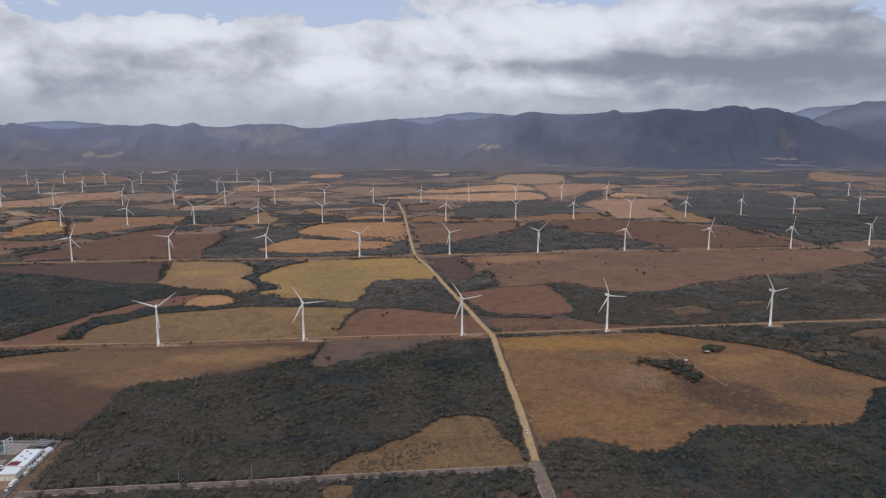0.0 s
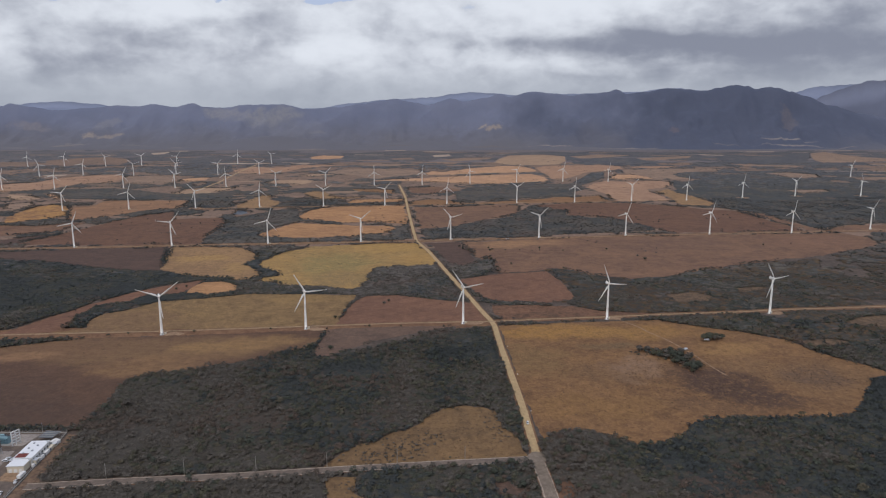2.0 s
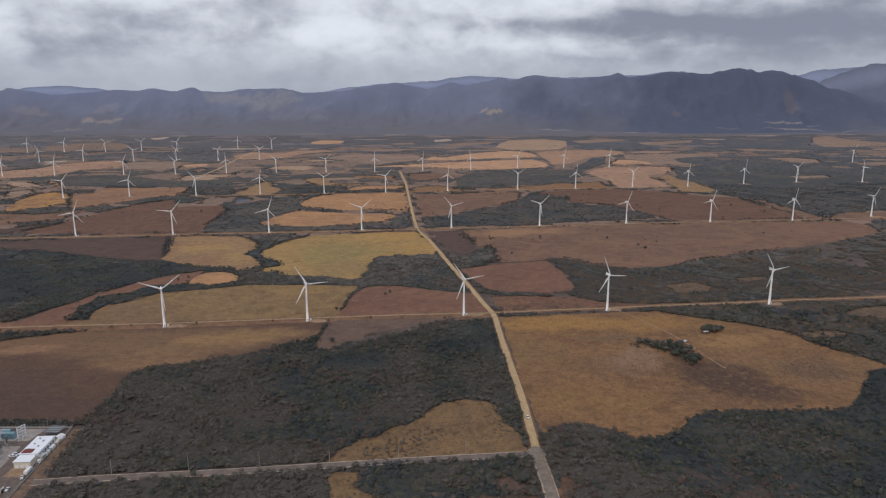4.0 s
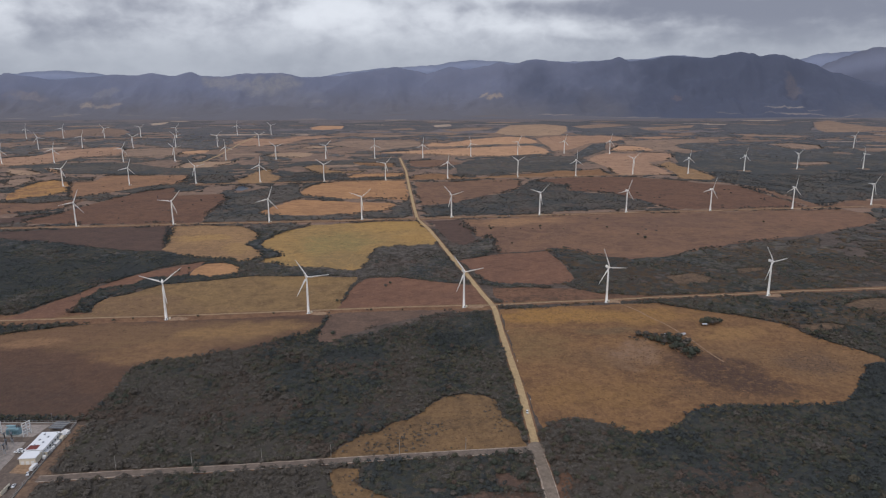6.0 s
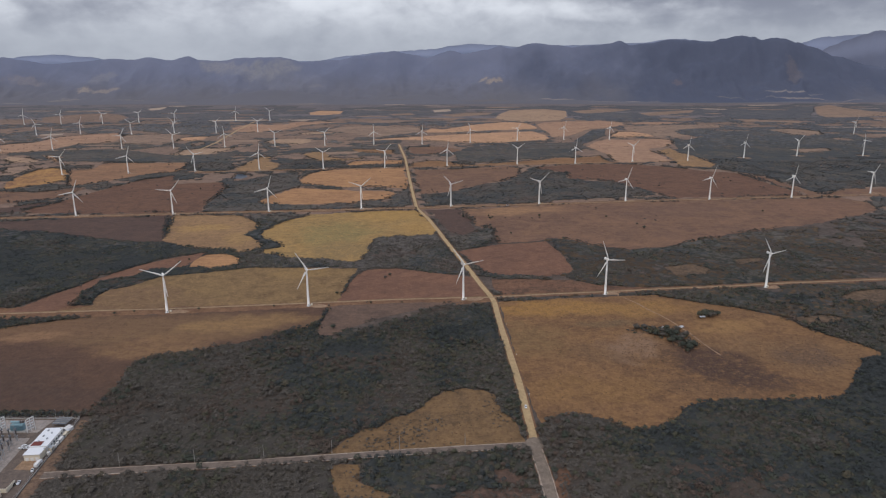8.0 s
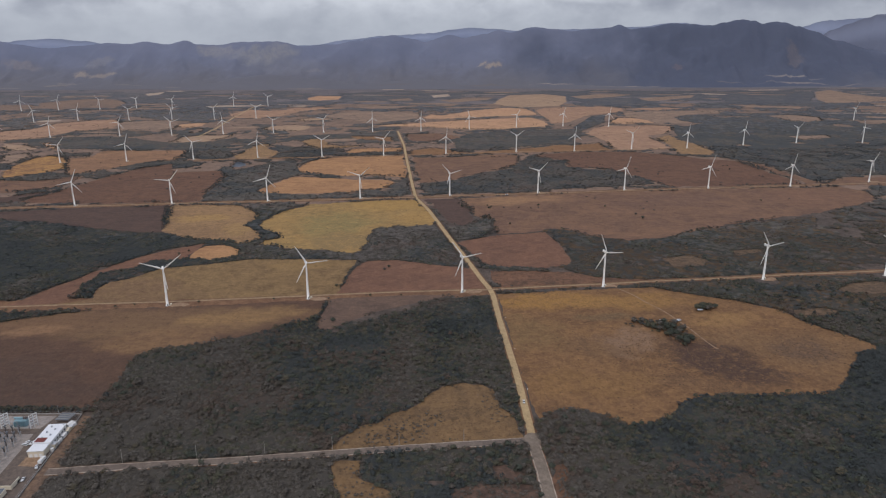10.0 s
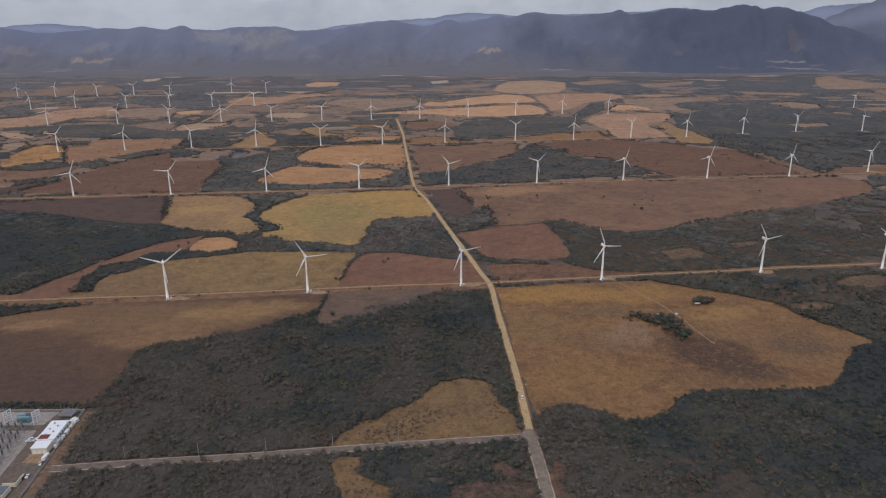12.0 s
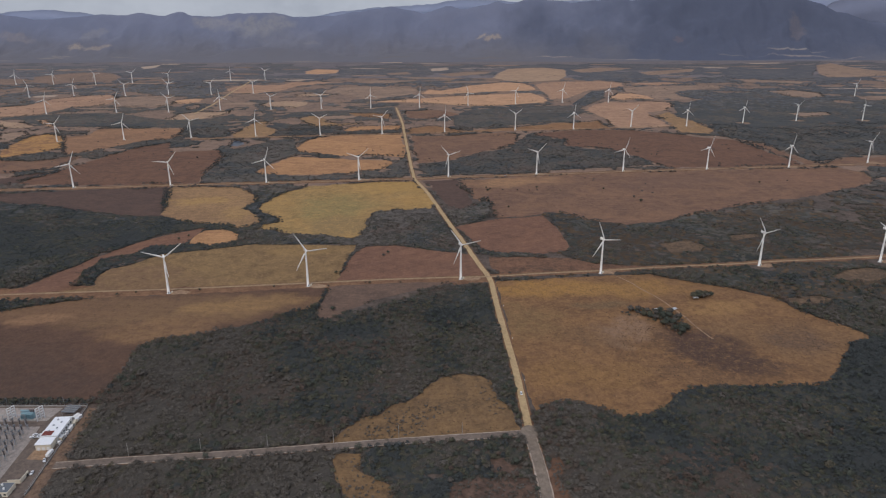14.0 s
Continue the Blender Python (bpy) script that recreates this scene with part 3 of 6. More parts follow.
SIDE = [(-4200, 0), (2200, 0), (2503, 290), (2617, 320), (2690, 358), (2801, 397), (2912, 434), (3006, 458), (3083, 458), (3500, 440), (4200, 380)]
hills("hills", "shoulder of hills behind the end of the range, blue-grey with painted haze", SIDE, 4872, 4900, 4928, "side_hill_hazed", 0.9, 420, 8)
hills("far_hills", "hills far behind the range, pale blue with painted haze", BACK, 4932, 4986, 5040, "far_hill_hazed", 0.9, 300, 10)

# ---------------------------------------------------------------- fields and roads
from mathutils.geometry import tessellate_polygon

PLOTS = []      # outlines that trees keep off


def ragged(points, amount, step):
    """An outline cut into steps and roughened."""
    out = []
    for (x0, y0), (x1, y1) in zip(points, points[1:] + points[:1]):
        k = max(1, int(math.hypot(x1 - x0, y1 - y0) / step))
        for i in range(k):
            u = i / k
            x, y = x0 + (x1 - x0) * u, y0 + (y1 - y0) * u
            v = noise.noise_vector(Vector((x * 0.035, y * 0.035, 2.2))) + 0.8 * noise.noise_vector(Vector((x * 0.13, y * 0.13, 5.2)))
            out.append((x + v.x * amount, y + v.y * amount))
    return out


def field(label, mat, points):
    far = sum(p[1] for p in points) / len(points)
    edge = ragged(points, 2.6 if far < 1000 else 8.0, 4.0 if far < 1000 else 9.0)
    z = 0.10 + 0.012 * (len(PLOTS) % 11)
    tris = [tuple(t) for t in tessellate_polygon([[Vector((x, y, 0)) for x, y in edge]])]
    ob = mesh_object("field", [(x, y, z) for x, y in edge], tris, mat)
    if ob.data.polygons[0].normal.z < 0:
        ob.data.flip_normals()
    tagged(ob, label, "field", kind="structure")
    PLOTS.append(np.array(edge))


def ribbon(points, width, z, step=8.0, wobble=0.35):
    """A strip of ground along a line: vertices and faces."""
    line = []
    for (x0, y0), (x1, y1) in zip(points, points[1:]):
        k = max(1, int(math.hypot(x1 - x0, y1 - y0) / step))
        line += [(x0 + (x1 - x0) * i / k, y0 + (y1 - y0) * i / k) for i in range(k)]
    line.append(points[-1])
    for _ in range(4):
        line = [line[0]] + [((a[0] + 2 * b[0] + c[0]) / 4, (a[1] + 2 * b[1] + c[1]) / 4) for a, b, c in zip(line, line[1:], line[2:])] + [line[-1]]
    verts, faces = [], []
    for i, (x, y) in enumerate(line):
        a, b = line[max(0, i - 1)], line[min(len(line) - 1, i + 1)]
        d = Vector((b[0] - a[0], b[1] - a[1])).normalized()
        for s in (-1, 1):
            w = width / 2 + wobble * noise.noise(Vector((x * 0.09, y * 0.09, s * 3.0)))
            verts.append((x + d.y * s * w, y - d.x * s * w, z))
        if i:
            faces.append((2 * i - 2, 2 * i - 1, 2 * i + 1, 2 * i))
    return verts, faces


ROADS = 0


def road(name, label, width, mat, points, verge=0.0):
    global ROADS
    ROADS += 1
    verts, faces = ribbon(points, width, 0.28 + 0.012 * ROADS, wobble=0.35 if width > 3 else 0.6)
    ob = mesh_object(name, verts, faces, mat)
    tagged(ob, label, "road", kind="structure")
    left, right = verts[0::2], verts[1::2]
    if verge:
        v, f = ribbon(points, width + 2 * verge, 0.06 + 0.003 * ROADS, wobble=verge * 0.5)
        tagged(mesh_object("verge", v, f, "verge"), "dry grass verge along the track", "verge", kind="structure")
        PLOTS.append(np.array([(x, y) for x, y, _ in v[0::2] + v[1::2][::-1]]))
    PLOTS.append(np.array([(x, y) for x, y, _ in left + right[::-1]]))
    if mat.startswith("asphalt"):
        for s in (-1, 1):
            verge = []
            for (a, b) in zip(left, right):
                e = b if s > 0 else a
                o = a if s > 0 else b
                d = (Vector(e) - Vector(o)).normalized()
                verge.append((e[0] + d.x * 0.3, e[1] + d.y * 0.3))
            v, f = ribbon(verge, 1.1, 0.24 + 0.012 * ROADS, wobble=0.6)
            tagged(mesh_object("road_shoulder", v, f, "shoulder"), "pale gravel shoulder along the asphalt", "shoulder", kind="structure")


field("wide brown field turning to dry tan grass", "west_field", [(-550, 677), (-470, 667), (-422, 690), (-384, 704), (-305, 709), (-153, 729), (-132, 731), (-131, 697), (-134, 677), (-156, 662), (-182, 644), (-201, 629), (-226, 617), (-256, 606), (-273, 601), (-287, 587), (-288, 567), (-284, 546), (-282, 531), (-285, 507), (-283, 488), (-292, 480), (-356, 480), (-411, 480)])
field("small grey-brown fallow field beside the forest", "fallow_grey", [(-129, 735), (-55, 744), (24, 747), (1, 734), (-40, 714), (-76, 690), (-95, 671), (-107, 655), (-125, 641), (-132, 666), (-129, 699)])
field("bare red-brown ploughed field by the dirt road", "plough_red", [(-122, 752), (-119, 803), (-112, 851), (-103, 874), (-61, 878), (-14, 859), (30, 845), (43, 836), (50, 801), (50, 768), (-54, 758)])
field("large yellow-green hay field", "grass_yellow", [(-293, 1107), (-281, 1136), (-265, 1175), (-241, 1211), (-187, 1228), (-50, 1248), (-34, 1188), (-18, 1126), (-9, 1086), (-14, 1062), (-40, 1056), (-81, 1057), (-107, 1037), (-113, 1013), (-111, 974), (-111, 918), (-123, 910), (-143, 916), (-176, 921), (-228, 937), (-264, 956), (-263, 973), (-245, 984), (-248, 1005), (-274, 1036), (-297, 1069)])
field("wide brown ploughed field along the turbine track", "plough_tan", [(35, 1256), (186, 1282), (356, 1308), (532, 1331), (707, 1344), (804, 1353), (834, 1307), (820, 1251), (760, 1199), (643, 1133), (549, 1097), (480, 1067), (410, 1029), (345, 990), (280, 973), (241, 988), (196, 1028), (168, 1041), (159, 1025), (88, 1007), (81, 1023), (89, 1082), (76, 1117), (64, 1106), (48, 1179)])
field("bare red-brown field between thickets", "plough_red", [(23, 962), (61, 987), (88, 1001), (160, 1019), (171, 952), (177, 866), (166, 853), (127, 842), (75, 849), (56, 863), (42, 909)])
field("scrubby fallow strip beside the track", "fallow_scrub", [(61, 832), (84, 832), (128, 831), (163, 826), (195, 808), (235, 799), (263, 796), (197, 786), (120, 778), (72, 771), (64, 794)])
field("large orange-brown grazing field", "field_grazing", [(65, 745), (122, 755), (199, 763), (254, 768), (288, 748), (338, 721), (372, 697), (380, 668), (394, 644), (412, 623), (421, 603), (416, 596), (400, 592), (377, 562), (357, 541), (338, 519), (319, 510), (284, 508), (246, 510), (213, 505), (195, 495), (181, 474), (165, 465), (147, 463), (131, 471), (115, 483), (102, 488), (85, 480), (76, 472), (74, 495), (71, 553), (69, 630), (67, 695)])
field("bare tan verge beside the road", "fallow_scrub", [(76, 411), (85, 412), (88, 399), (81, 387), (86, 370), (87, 359), (74, 359), (75, 382)])
field("olive dry pasture with worn grass", "grass_olive", [(-434, 717), (-404, 737), (-414, 767), (-410, 792), (-392, 807), (-378, 828), (-362, 849), (-327, 858), (-290, 871), (-255, 885), (-185, 882), (-115, 879), (-117, 853), (-122, 803), (-122, 761), (-124, 750), (-199, 743), (-313, 731)])
field("tan dry field with scattered bushes", "grass_tan2", [(-430, 1016), (-451, 1064), (-473, 1150), (-484, 1201), (-421, 1209), (-363, 1200), (-338, 1167), (-309, 1136), (-315, 1093), (-319, 1059), (-295, 1033), (-273, 1005), (-278, 982), (-295, 960), (-319, 971), (-365, 983)])
field("small orange-brown field by the creek", "field_orange", [(-347, 883), (-349, 923), (-343, 949), (-314, 952), (-290, 930), (-285, 905), (-296, 892), (-316, 881), (-334, 890)])
field("reddish bare strip along the creek", "plough_red", [(-494, 711), (-487, 726), (-475, 764), (-462, 790), (-450, 831), (-432, 866), (-416, 899), (-394, 923), (-366, 947), (-346, 960), (-348, 931), (-351, 905), (-350, 891), (-362, 881), (-393, 881), (-402, 865), (-405, 845), (-424, 839), (-438, 828), (-435, 808), (-438, 784), (-434, 760), (-428, 739), (-435, 725), (-468, 715)])
field("dark fallow field below the second turbine track", "fallow_dark", [(-799, 1157), (-718, 1172), (-636, 1187), (-498, 1206), (-480, 1165), (-452, 1064), (-430, 1016), (-444, 1019), (-496, 1029), (-570, 1052), (-629, 1079), (-684, 1094), (-772, 1116)])
field("dark bare field by the dirt road", "fallow_dark", [(-28, 1243), (29, 1256), (46, 1175), (58, 1079), (33, 1055), (17, 1072), (4, 1118), (-11, 1176)])
field("yellowish dry clearing at the forest edge", "grass_yellowdry", [(-84, 429), (-77, 441), (-68, 454), (-62, 463), (-47, 468), (-41, 478), (-28, 488), (-16, 498), (-10, 512), (3, 525), (18, 530), (32, 527), (43, 520), (46, 504), (47, 490), (55, 479), (59, 466), (61, 455), (63, 446), (30, 442), (-34, 436)])
field("narrow grassy opening in the thicket", "grass_yellowdry", [(-79, 416), (-57, 418), (-56, 410), (-56, 397), (-45, 391), (-34, 381), (-30, 365), (-63, 366), (-67, 382), (-74, 394), (-76, 407)])
field("bare reddish opening in the thicket", "bare_scrub", [(35, 409), (44, 412), (48, 403), (57, 401), (49, 393), (37, 395)])
field("brown leafless scrub clearing by the asphalt road", "bare_scrub", [(8, 384), (27, 390), (48, 390), (65, 387), (65, 365), (4, 365)])
field("dry grassy opening in the eastern scrub", "scrub_grass", [(301, 882), (342, 893), (361, 872), (345, 849), (306, 845)])
field("dry grassy opening in the eastern scrub", "scrub_grass", [(409, 915), (454, 925), (451, 910), (409, 895)])
field("dry grassy opening in the eastern scrub", "scrub_grass", [(493, 777), (534, 788), (547, 777), (528, 747), (485, 741), (467, 755)])
field("dry grassy opening in the eastern scrub", "scrub_grass", [(386, 692), (418, 701), (438, 691), (412, 676), (384, 677)])
field("yellow-orange stubble field", "field_gold", [(-999, 1535), (-1035, 1661), (-1042, 1749), (-1020, 1774), (-965, 1739), (-883, 1587), (-914, 1521), (-957, 1466)])
field("orange stubble field", "stubble", [(-958, 1731), (-911, 1747), (-918, 1807), (-922, 1861), (-697, 1858), (-670, 1751), (-675, 1695), (-729, 1672), (-747, 1635), (-769, 1592), (-806, 1532), (-835, 1495), (-880, 1587)])
field("brown ploughed field beyond the second track", "plough_brown", [(-783, 1235), (-764, 1332), (-749, 1417), (-730, 1506), (-702, 1591), (-657, 1648), (-609, 1530), (-566, 1542), (-512, 1555), (-482, 1496), (-470, 1436), (-471, 1380), (-464, 1294), (-452, 1239), (-501, 1231), (-652, 1220)])
field("dull brown field with pale streaks", "plough_tan", [(-991, 1443), (-946, 1448), (-866, 1435), (-824, 1470), (-790, 1488), (-785, 1417), (-791, 1363), (-864, 1314), (-900, 1300)])
field("dark brown field before the second track", "fallow_dark", [(-882, 1272), (-844, 1280), (-778, 1328), (-790, 1239), (-845, 1214)])
field("thin tan strip among thickets", "far_olive", [(-1281, 1997), (-1218, 1975), (-1126, 1903), (-1139, 1865), (-1212, 1885)])
field("thin sandy strip among thickets", "field_pale_sunlit", [(-1185, 2017), (-1160, 2016), (-1061, 1892), (-1074, 1883)])
field("long reddish strip of fields", "far_red", [(-1501, 2238), (-1460, 2292), (-1398, 2347), (-1409, 2453), (-1403, 2518), (-1357, 2568), (-1319, 2620), (-1250, 2655), (-1174, 2513), (-1138, 2387), (-1162, 2314), (-1222, 2301), (-1226, 2220), (-1241, 2132), (-1283, 2086), (-1375, 2042)])
field("dull brown field on the far plain", "far_dry", [(-1193, 2564), (-1019, 2614), (-963, 2509), (-906, 2324), (-1089, 2299)])
field("thin pale strip on the far plain", "field_pale_sunlit", [(-945, 2460), (-918, 2508), (-862, 2524), (-846, 2427), (-874, 2382), (-922, 2398)])
field("brown strip far across the plain", "far_litter_hazed", [(-1967, 3392), (-1936, 3513), (-1885, 3609), (-1785, 3674), (-1665, 3570), (-1538, 3382), (-1515, 3240), (-1608, 3163), (-1684, 3065), (-1807, 3117)])
field("pale patch far across the plain", "sand", [(-1702, 4009), (-1655, 4177), (-1605, 3966), (-1621, 3849)])
field("tan field between thickets", "far_olive", [(-802, 2021), (-805, 2137), (-765, 2173), (-661, 2184), (-666, 2110), (-704, 2042), (-743, 2009)])
field("orange-brown field by the far trail", "far_red", [(-862, 2802), (-859, 2953), (-829, 3022), (-756, 2973), (-682, 3018), (-652, 3115), (-555, 3139), (-471, 3086), (-599, 2970), (-633, 2797), (-665, 2738), (-717, 2681), (-799, 2702)])
field("tan strip among thickets", "far_olive", [(-608, 2332), (-591, 2422), (-538, 2452), (-462, 2419), (-455, 2330), (-482, 2274), (-582, 2303)])
field("thin pale strip on the far plain", "far_olive", [(-542, 2622), (-509, 2677), (-390, 2655), (-464, 2602), (-524, 2586)])
field("wide dull olive field on the far plain", "far_dry", [(-466, 2773), (-417, 2876), (-307, 2940), (-184, 2893), (-93, 2827), (-95, 2687), (-125, 2613), (-185, 2562), (-240, 2479), (-284, 2512), (-325, 2600), (-389, 2674), (-446, 2694)])
field("long orange field on the far plain", "field_pale_sunlit", [(-262, 2400), (-178, 2461), (-79, 2508), (45, 2574), (175, 2625), (275, 2660), (353, 2678), (377, 2568), (380, 2450), (359, 2388), (314, 2374), (242, 2331), (154, 2304), (41, 2335), (-36, 2381), (-155, 2413)])
field("second long orange field on the far plain", "field_pale_sunlit", [(-72, 2649), (-42, 2805), (4, 2763), (50, 2824), (124, 2953), (200, 3022), (293, 3093), (362, 3042), (389, 2902), (386, 2796), (341, 2756), (227, 2738), (113, 2683), (25, 2647)])
field("olive grass field on the far plain", "far_olive", [(251, 3308), (298, 3552), (376, 3832), (473, 3867), (572, 3904), (671, 3749), (613, 3387), (548, 3191), (463, 3140), (368, 3092), (300, 3170)])
field("reddish field on the far plain", "far_red", [(407, 2970), (452, 3065), (560, 3112), (717, 3134), (794, 3057), (776, 2939), (684, 2831), (591, 2771), (517, 2618), (453, 2498), (399, 2482), (406, 2621), (404, 2775)])
field("tan orange field on the far plain", "far_red", [(466, 2190), (518, 2326), (587, 2415), (628, 2383), (735, 2412), (796, 2380), (767, 2278), (721, 2198), (650, 2136), (638, 2064), (637, 1924), (640, 1884), (572, 1856), (493, 1848), (472, 1877), (490, 2022), (479, 2127)])
field("strip of pale fields on the far plain", "field_pale_sunlit", [(610, 2495), (679, 2652), (739, 2651), (774, 2560), (770, 2492), (648, 2461)])
field("dry speckled grassland on the far plain", "far_dry", [(758, 2851), (881, 2914), (1158, 2953), (1182, 2863), (1054, 2802), (909, 2704), (888, 2575), (910, 2489), (781, 2475), (760, 2632), (728, 2708)])
field("tan field beside the dark wood", "grass_tan2", [(657, 2087), (719, 2147), (711, 2063), (730, 1953), (727, 1808), (696, 1756), (663, 1765), (626, 1774), (652, 1924)])
field("dark red-brown ploughed field", "plough_brown", [(240, 1763), (332, 1805), (456, 1821), (514, 1811), (606, 1749), (668, 1698), (723, 1666), (733, 1557), (747, 1425), (749, 1381), (603, 1366), (461, 1358), (451, 1401), (435, 1471), (410, 1522), (370, 1569), (297, 1591), (313, 1680), (254, 1729)])
field("dry brown corner of a ploughed field", "plough_tan", [(727, 1658), (772, 1598), (773, 1504), (783, 1425), (801, 1391), (756, 1386), (758, 1443), (743, 1564)])
field("red-brown field east of the dirt road", "plough_tan", [(-74, 1734), (-12, 1725), (43, 1740), (105, 1765), (181, 1790), (201, 1746), (186, 1644), (161, 1586), (91, 1520), (26, 1441), (-45, 1402), (-61, 1589)])
field("pale dry strip along the third track", "grass_tan", [(-86, 1839), (-29, 1895), (18, 1865), (62, 1800), (155, 1844), (286, 1900), (341, 1949), (369, 1928), (457, 1979), (459, 1858), (397, 1831), (273, 1815), (106, 1791), (32, 1774), (-79, 1768)])
field("bare orange-brown field by the dirt road", "field_orange", [(-333, 1572), (-330, 1659), (-312, 1713), (-258, 1737), (-144, 1752), (-101, 1751), (-75, 1490), (-80, 1466), (-110, 1479), (-174, 1492), (-223, 1486), (-277, 1512), (-318, 1526)])
field("orange-brown field behind a hedge", "field_orange", [(-363, 1327), (-356, 1390), (-337, 1440), (-320, 1475), (-269, 1463), (-193, 1444), (-119, 1437), (-101, 1420), (-104, 1376), (-129, 1339), (-177, 1320), (-242, 1306), (-307, 1302), (-353, 1307)])
field("tan field by the dirt track", "grass_tan2", [(-535, 1749), (-533, 1846), (-527, 1974), (-496, 1973), (-481, 1883), (-440, 1835), (-430, 1756), (-469, 1715), (-512, 1716)])
field("sandy clearing among bushes", "grass_tan2", [(-417, 2037), (-392, 2082), (-354, 2058), (-321, 1960), (-286, 1939), (-222, 1938), (-280, 1899), (-342, 1890), (-384, 1951)])
field("tan field above the third track", "field_orange", [(-258, 1814), (-247, 1879), (-155, 1897), (-109, 1896), (-110, 1821), (-194, 1822), (-242, 1805)])
field("tan strip above the third track", "grass_tan", [(-279, 2140), (-208, 2139), (-154, 2114), (-141, 2021), (-201, 2056), (-254, 2080)])
field("brown field beside the road", "plough_tan", [(-112, 2187), (-15, 2211), (38, 2172), (58, 2098), (-31, 2019), (-92, 2043)])
field("pale bare patch far across the plain", "field_pale_sunlit", [(-707, 3680), (-672, 3823), (-544, 3783), (-529, 3573), (-619, 3511), (-679, 3545)])
field("pale patch near the hills", "sand", [(-57, 3844), (37, 3919), (51, 3766), (-39, 3662)])
field("brown strip far across the plain", "far_dry", [(-269, 3567), (-171, 3631), (-137, 3499), (-248, 3470)])
field("brown strip far across the plain", "far_dry", [(-9, 3495), (122, 3623), (271, 3653), (233, 3521), (59, 3371)])
field("brown strip far across the plain", "far_dry", [(-399, 3109), (-256, 3210), (-99, 3180), (-219, 3056)])
field("pale field near the hills", "far_dry", [(2164, 4021), (2338, 4193), (2293, 3935), (2283, 3705), (2343, 3564), (2242, 3406), (1956, 3295), (1838, 3298), (1904, 3510)])
field("thin pale strip near the hills", "sand", [(1198, 4633), (1476, 4569), (1409, 4414), (1193, 4472)])
field("brown fields near the hills", "far_dry", [(701, 3748), (885, 3895), (1062, 3851), (895, 3671), (727, 3573)])
field("brown fields near the hills", "far_dry", [(1024, 3599), (1382, 3804), (1310, 3626), (1026, 3407)])
field("brown strip far east", "far_dry", [(1290, 2716), (1397, 2753), (1457, 2654), (1408, 2529), (1289, 2532)])
field("brown strip far east", "far_dry", [(1339, 3226), (1611, 3087), (1569, 3014), (1387, 3093)])
field("brown strip far east", "far_dry", [(1085, 2116), (1202, 2139), (1193, 2090), (1073, 2023)])
field("brown field corner in the east", "plough_tan", [(789, 1386), (830, 1419), (884, 1453), (993, 1452), (929, 1352), (842, 1379)])
field("dry brown fields among the western scrub", "far_dry", [(-1146, 1775), (-1107, 1810), (-1059, 1757), (-1062, 1685), (-1077, 1662)])
field("brown field on the western plain", "far_litter_hazed", [(-843, 2294), (-824, 2351), (-792, 2266), (-805, 2213)])
field("reddish strip on the far plain", "far_red", [(810, 2984), (873, 3055), (1004, 3077), (1062, 3026), (919, 2958)])
m, n, bsdf = material("pond_water", 0.35)
n.link(n.mix(n.ramp(n.noise(position(n), 0.02, 3.0), 0.4, 0.6), (0.016, 0.024, 0.040), (0.030, 0.034, 0.040)), bsdf.inputs["Base Color"])
bank = ragged([(-511, 1646), (-506, 1677), (-482, 1661), (-469, 1624), (-478, 1595), (-498, 1610)], 6.0, 8.0)
bm = bmesh.new()
bm.faces.new([bm.verts.new((x, y, 0.3)) for x, y in bank])
bmesh.ops.recalc_face_normals(bm, faces=bm.faces[:])
tagged(part("water", bm, "pond_water"), "small dark pond among the thickets", "pond", kind="structure")
PLOTS.append(np.array(bank))
FIELD_COUNT = len(PLOTS)
road("asphalt_road", "grey asphalt road with pale shoulders", 7.8, "asphalt_dusty", [(70, 357), (70, 369), (70, 403), (68, 429), (67, 443)], 1.5)
road("dirt_road", "wide pale dirt road through the wind farm", 6.0, "dirt", [(67.6, 443), (66.8, 543), (61.8, 665), (59.8, 757), (50.8, 794), (40.8, 846), (29.8, 903), (14.8, 973), (-2.2, 1062), (-25, 1176), (-49, 1265), (-64, 1430), (-85, 1679), (-105, 1931), (-133, 2177), (-144, 2268)], 1.6)
road("service_track", "narrow dirt track serving a turbine row", 3.9, "track", [(-540, 707), (-493, 712), (-433, 717), (-372, 722), (-310, 726), (-248, 733), (-153, 744), (-56, 755), (24, 761), (59, 762)], 17.0)
road("service_track", "narrow dirt track serving a turbine row", 3.9, "track", [(59, 762), (120, 772), (200, 781), (268, 791), (362, 801), (438, 813), (513, 820), (591, 830)], 5.0)
road("service_track", "narrow dirt track serving a turbine row", 4.4, "track", [(-866, 1177), (-792, 1187), (-667, 1199), (-501, 1219), (-323, 1236), (-153, 1254), (-50, 1265)], 9.0)
road("service_track", "narrow dirt track serving a turbine row", 4.4, "track", [(-50, 1265), (18, 1277), (105, 1287), (189, 1297), (362, 1322), (537, 1343), (712, 1364), (836, 1380), (964, 1397)], 9.0)
road("service_track", "narrow dirt track serving a turbine row", 4.4, "track", [(-621, 1696), (-548, 1709), (-465, 1721), (-305, 1737), (-149, 1758), (-94, 1772)], 10.0)
road("service_track", "narrow dirt track serving a turbine row", 4.4, "track", [(-94, 1772), (13, 1785), (202, 1822), (360, 1835), (521, 1859), (681, 1884)], 10.0)
road("side_road", "worn asphalt side road with gravel shoulders", 6.4, "asphalt_worn", [(67, 442), (17, 437), (-34, 431.8), (-75, 426.8), (-116, 421.8), (-156, 417), (-195, 413.8), (-234, 410), (-257, 407), (-273, 405)], 1.5)
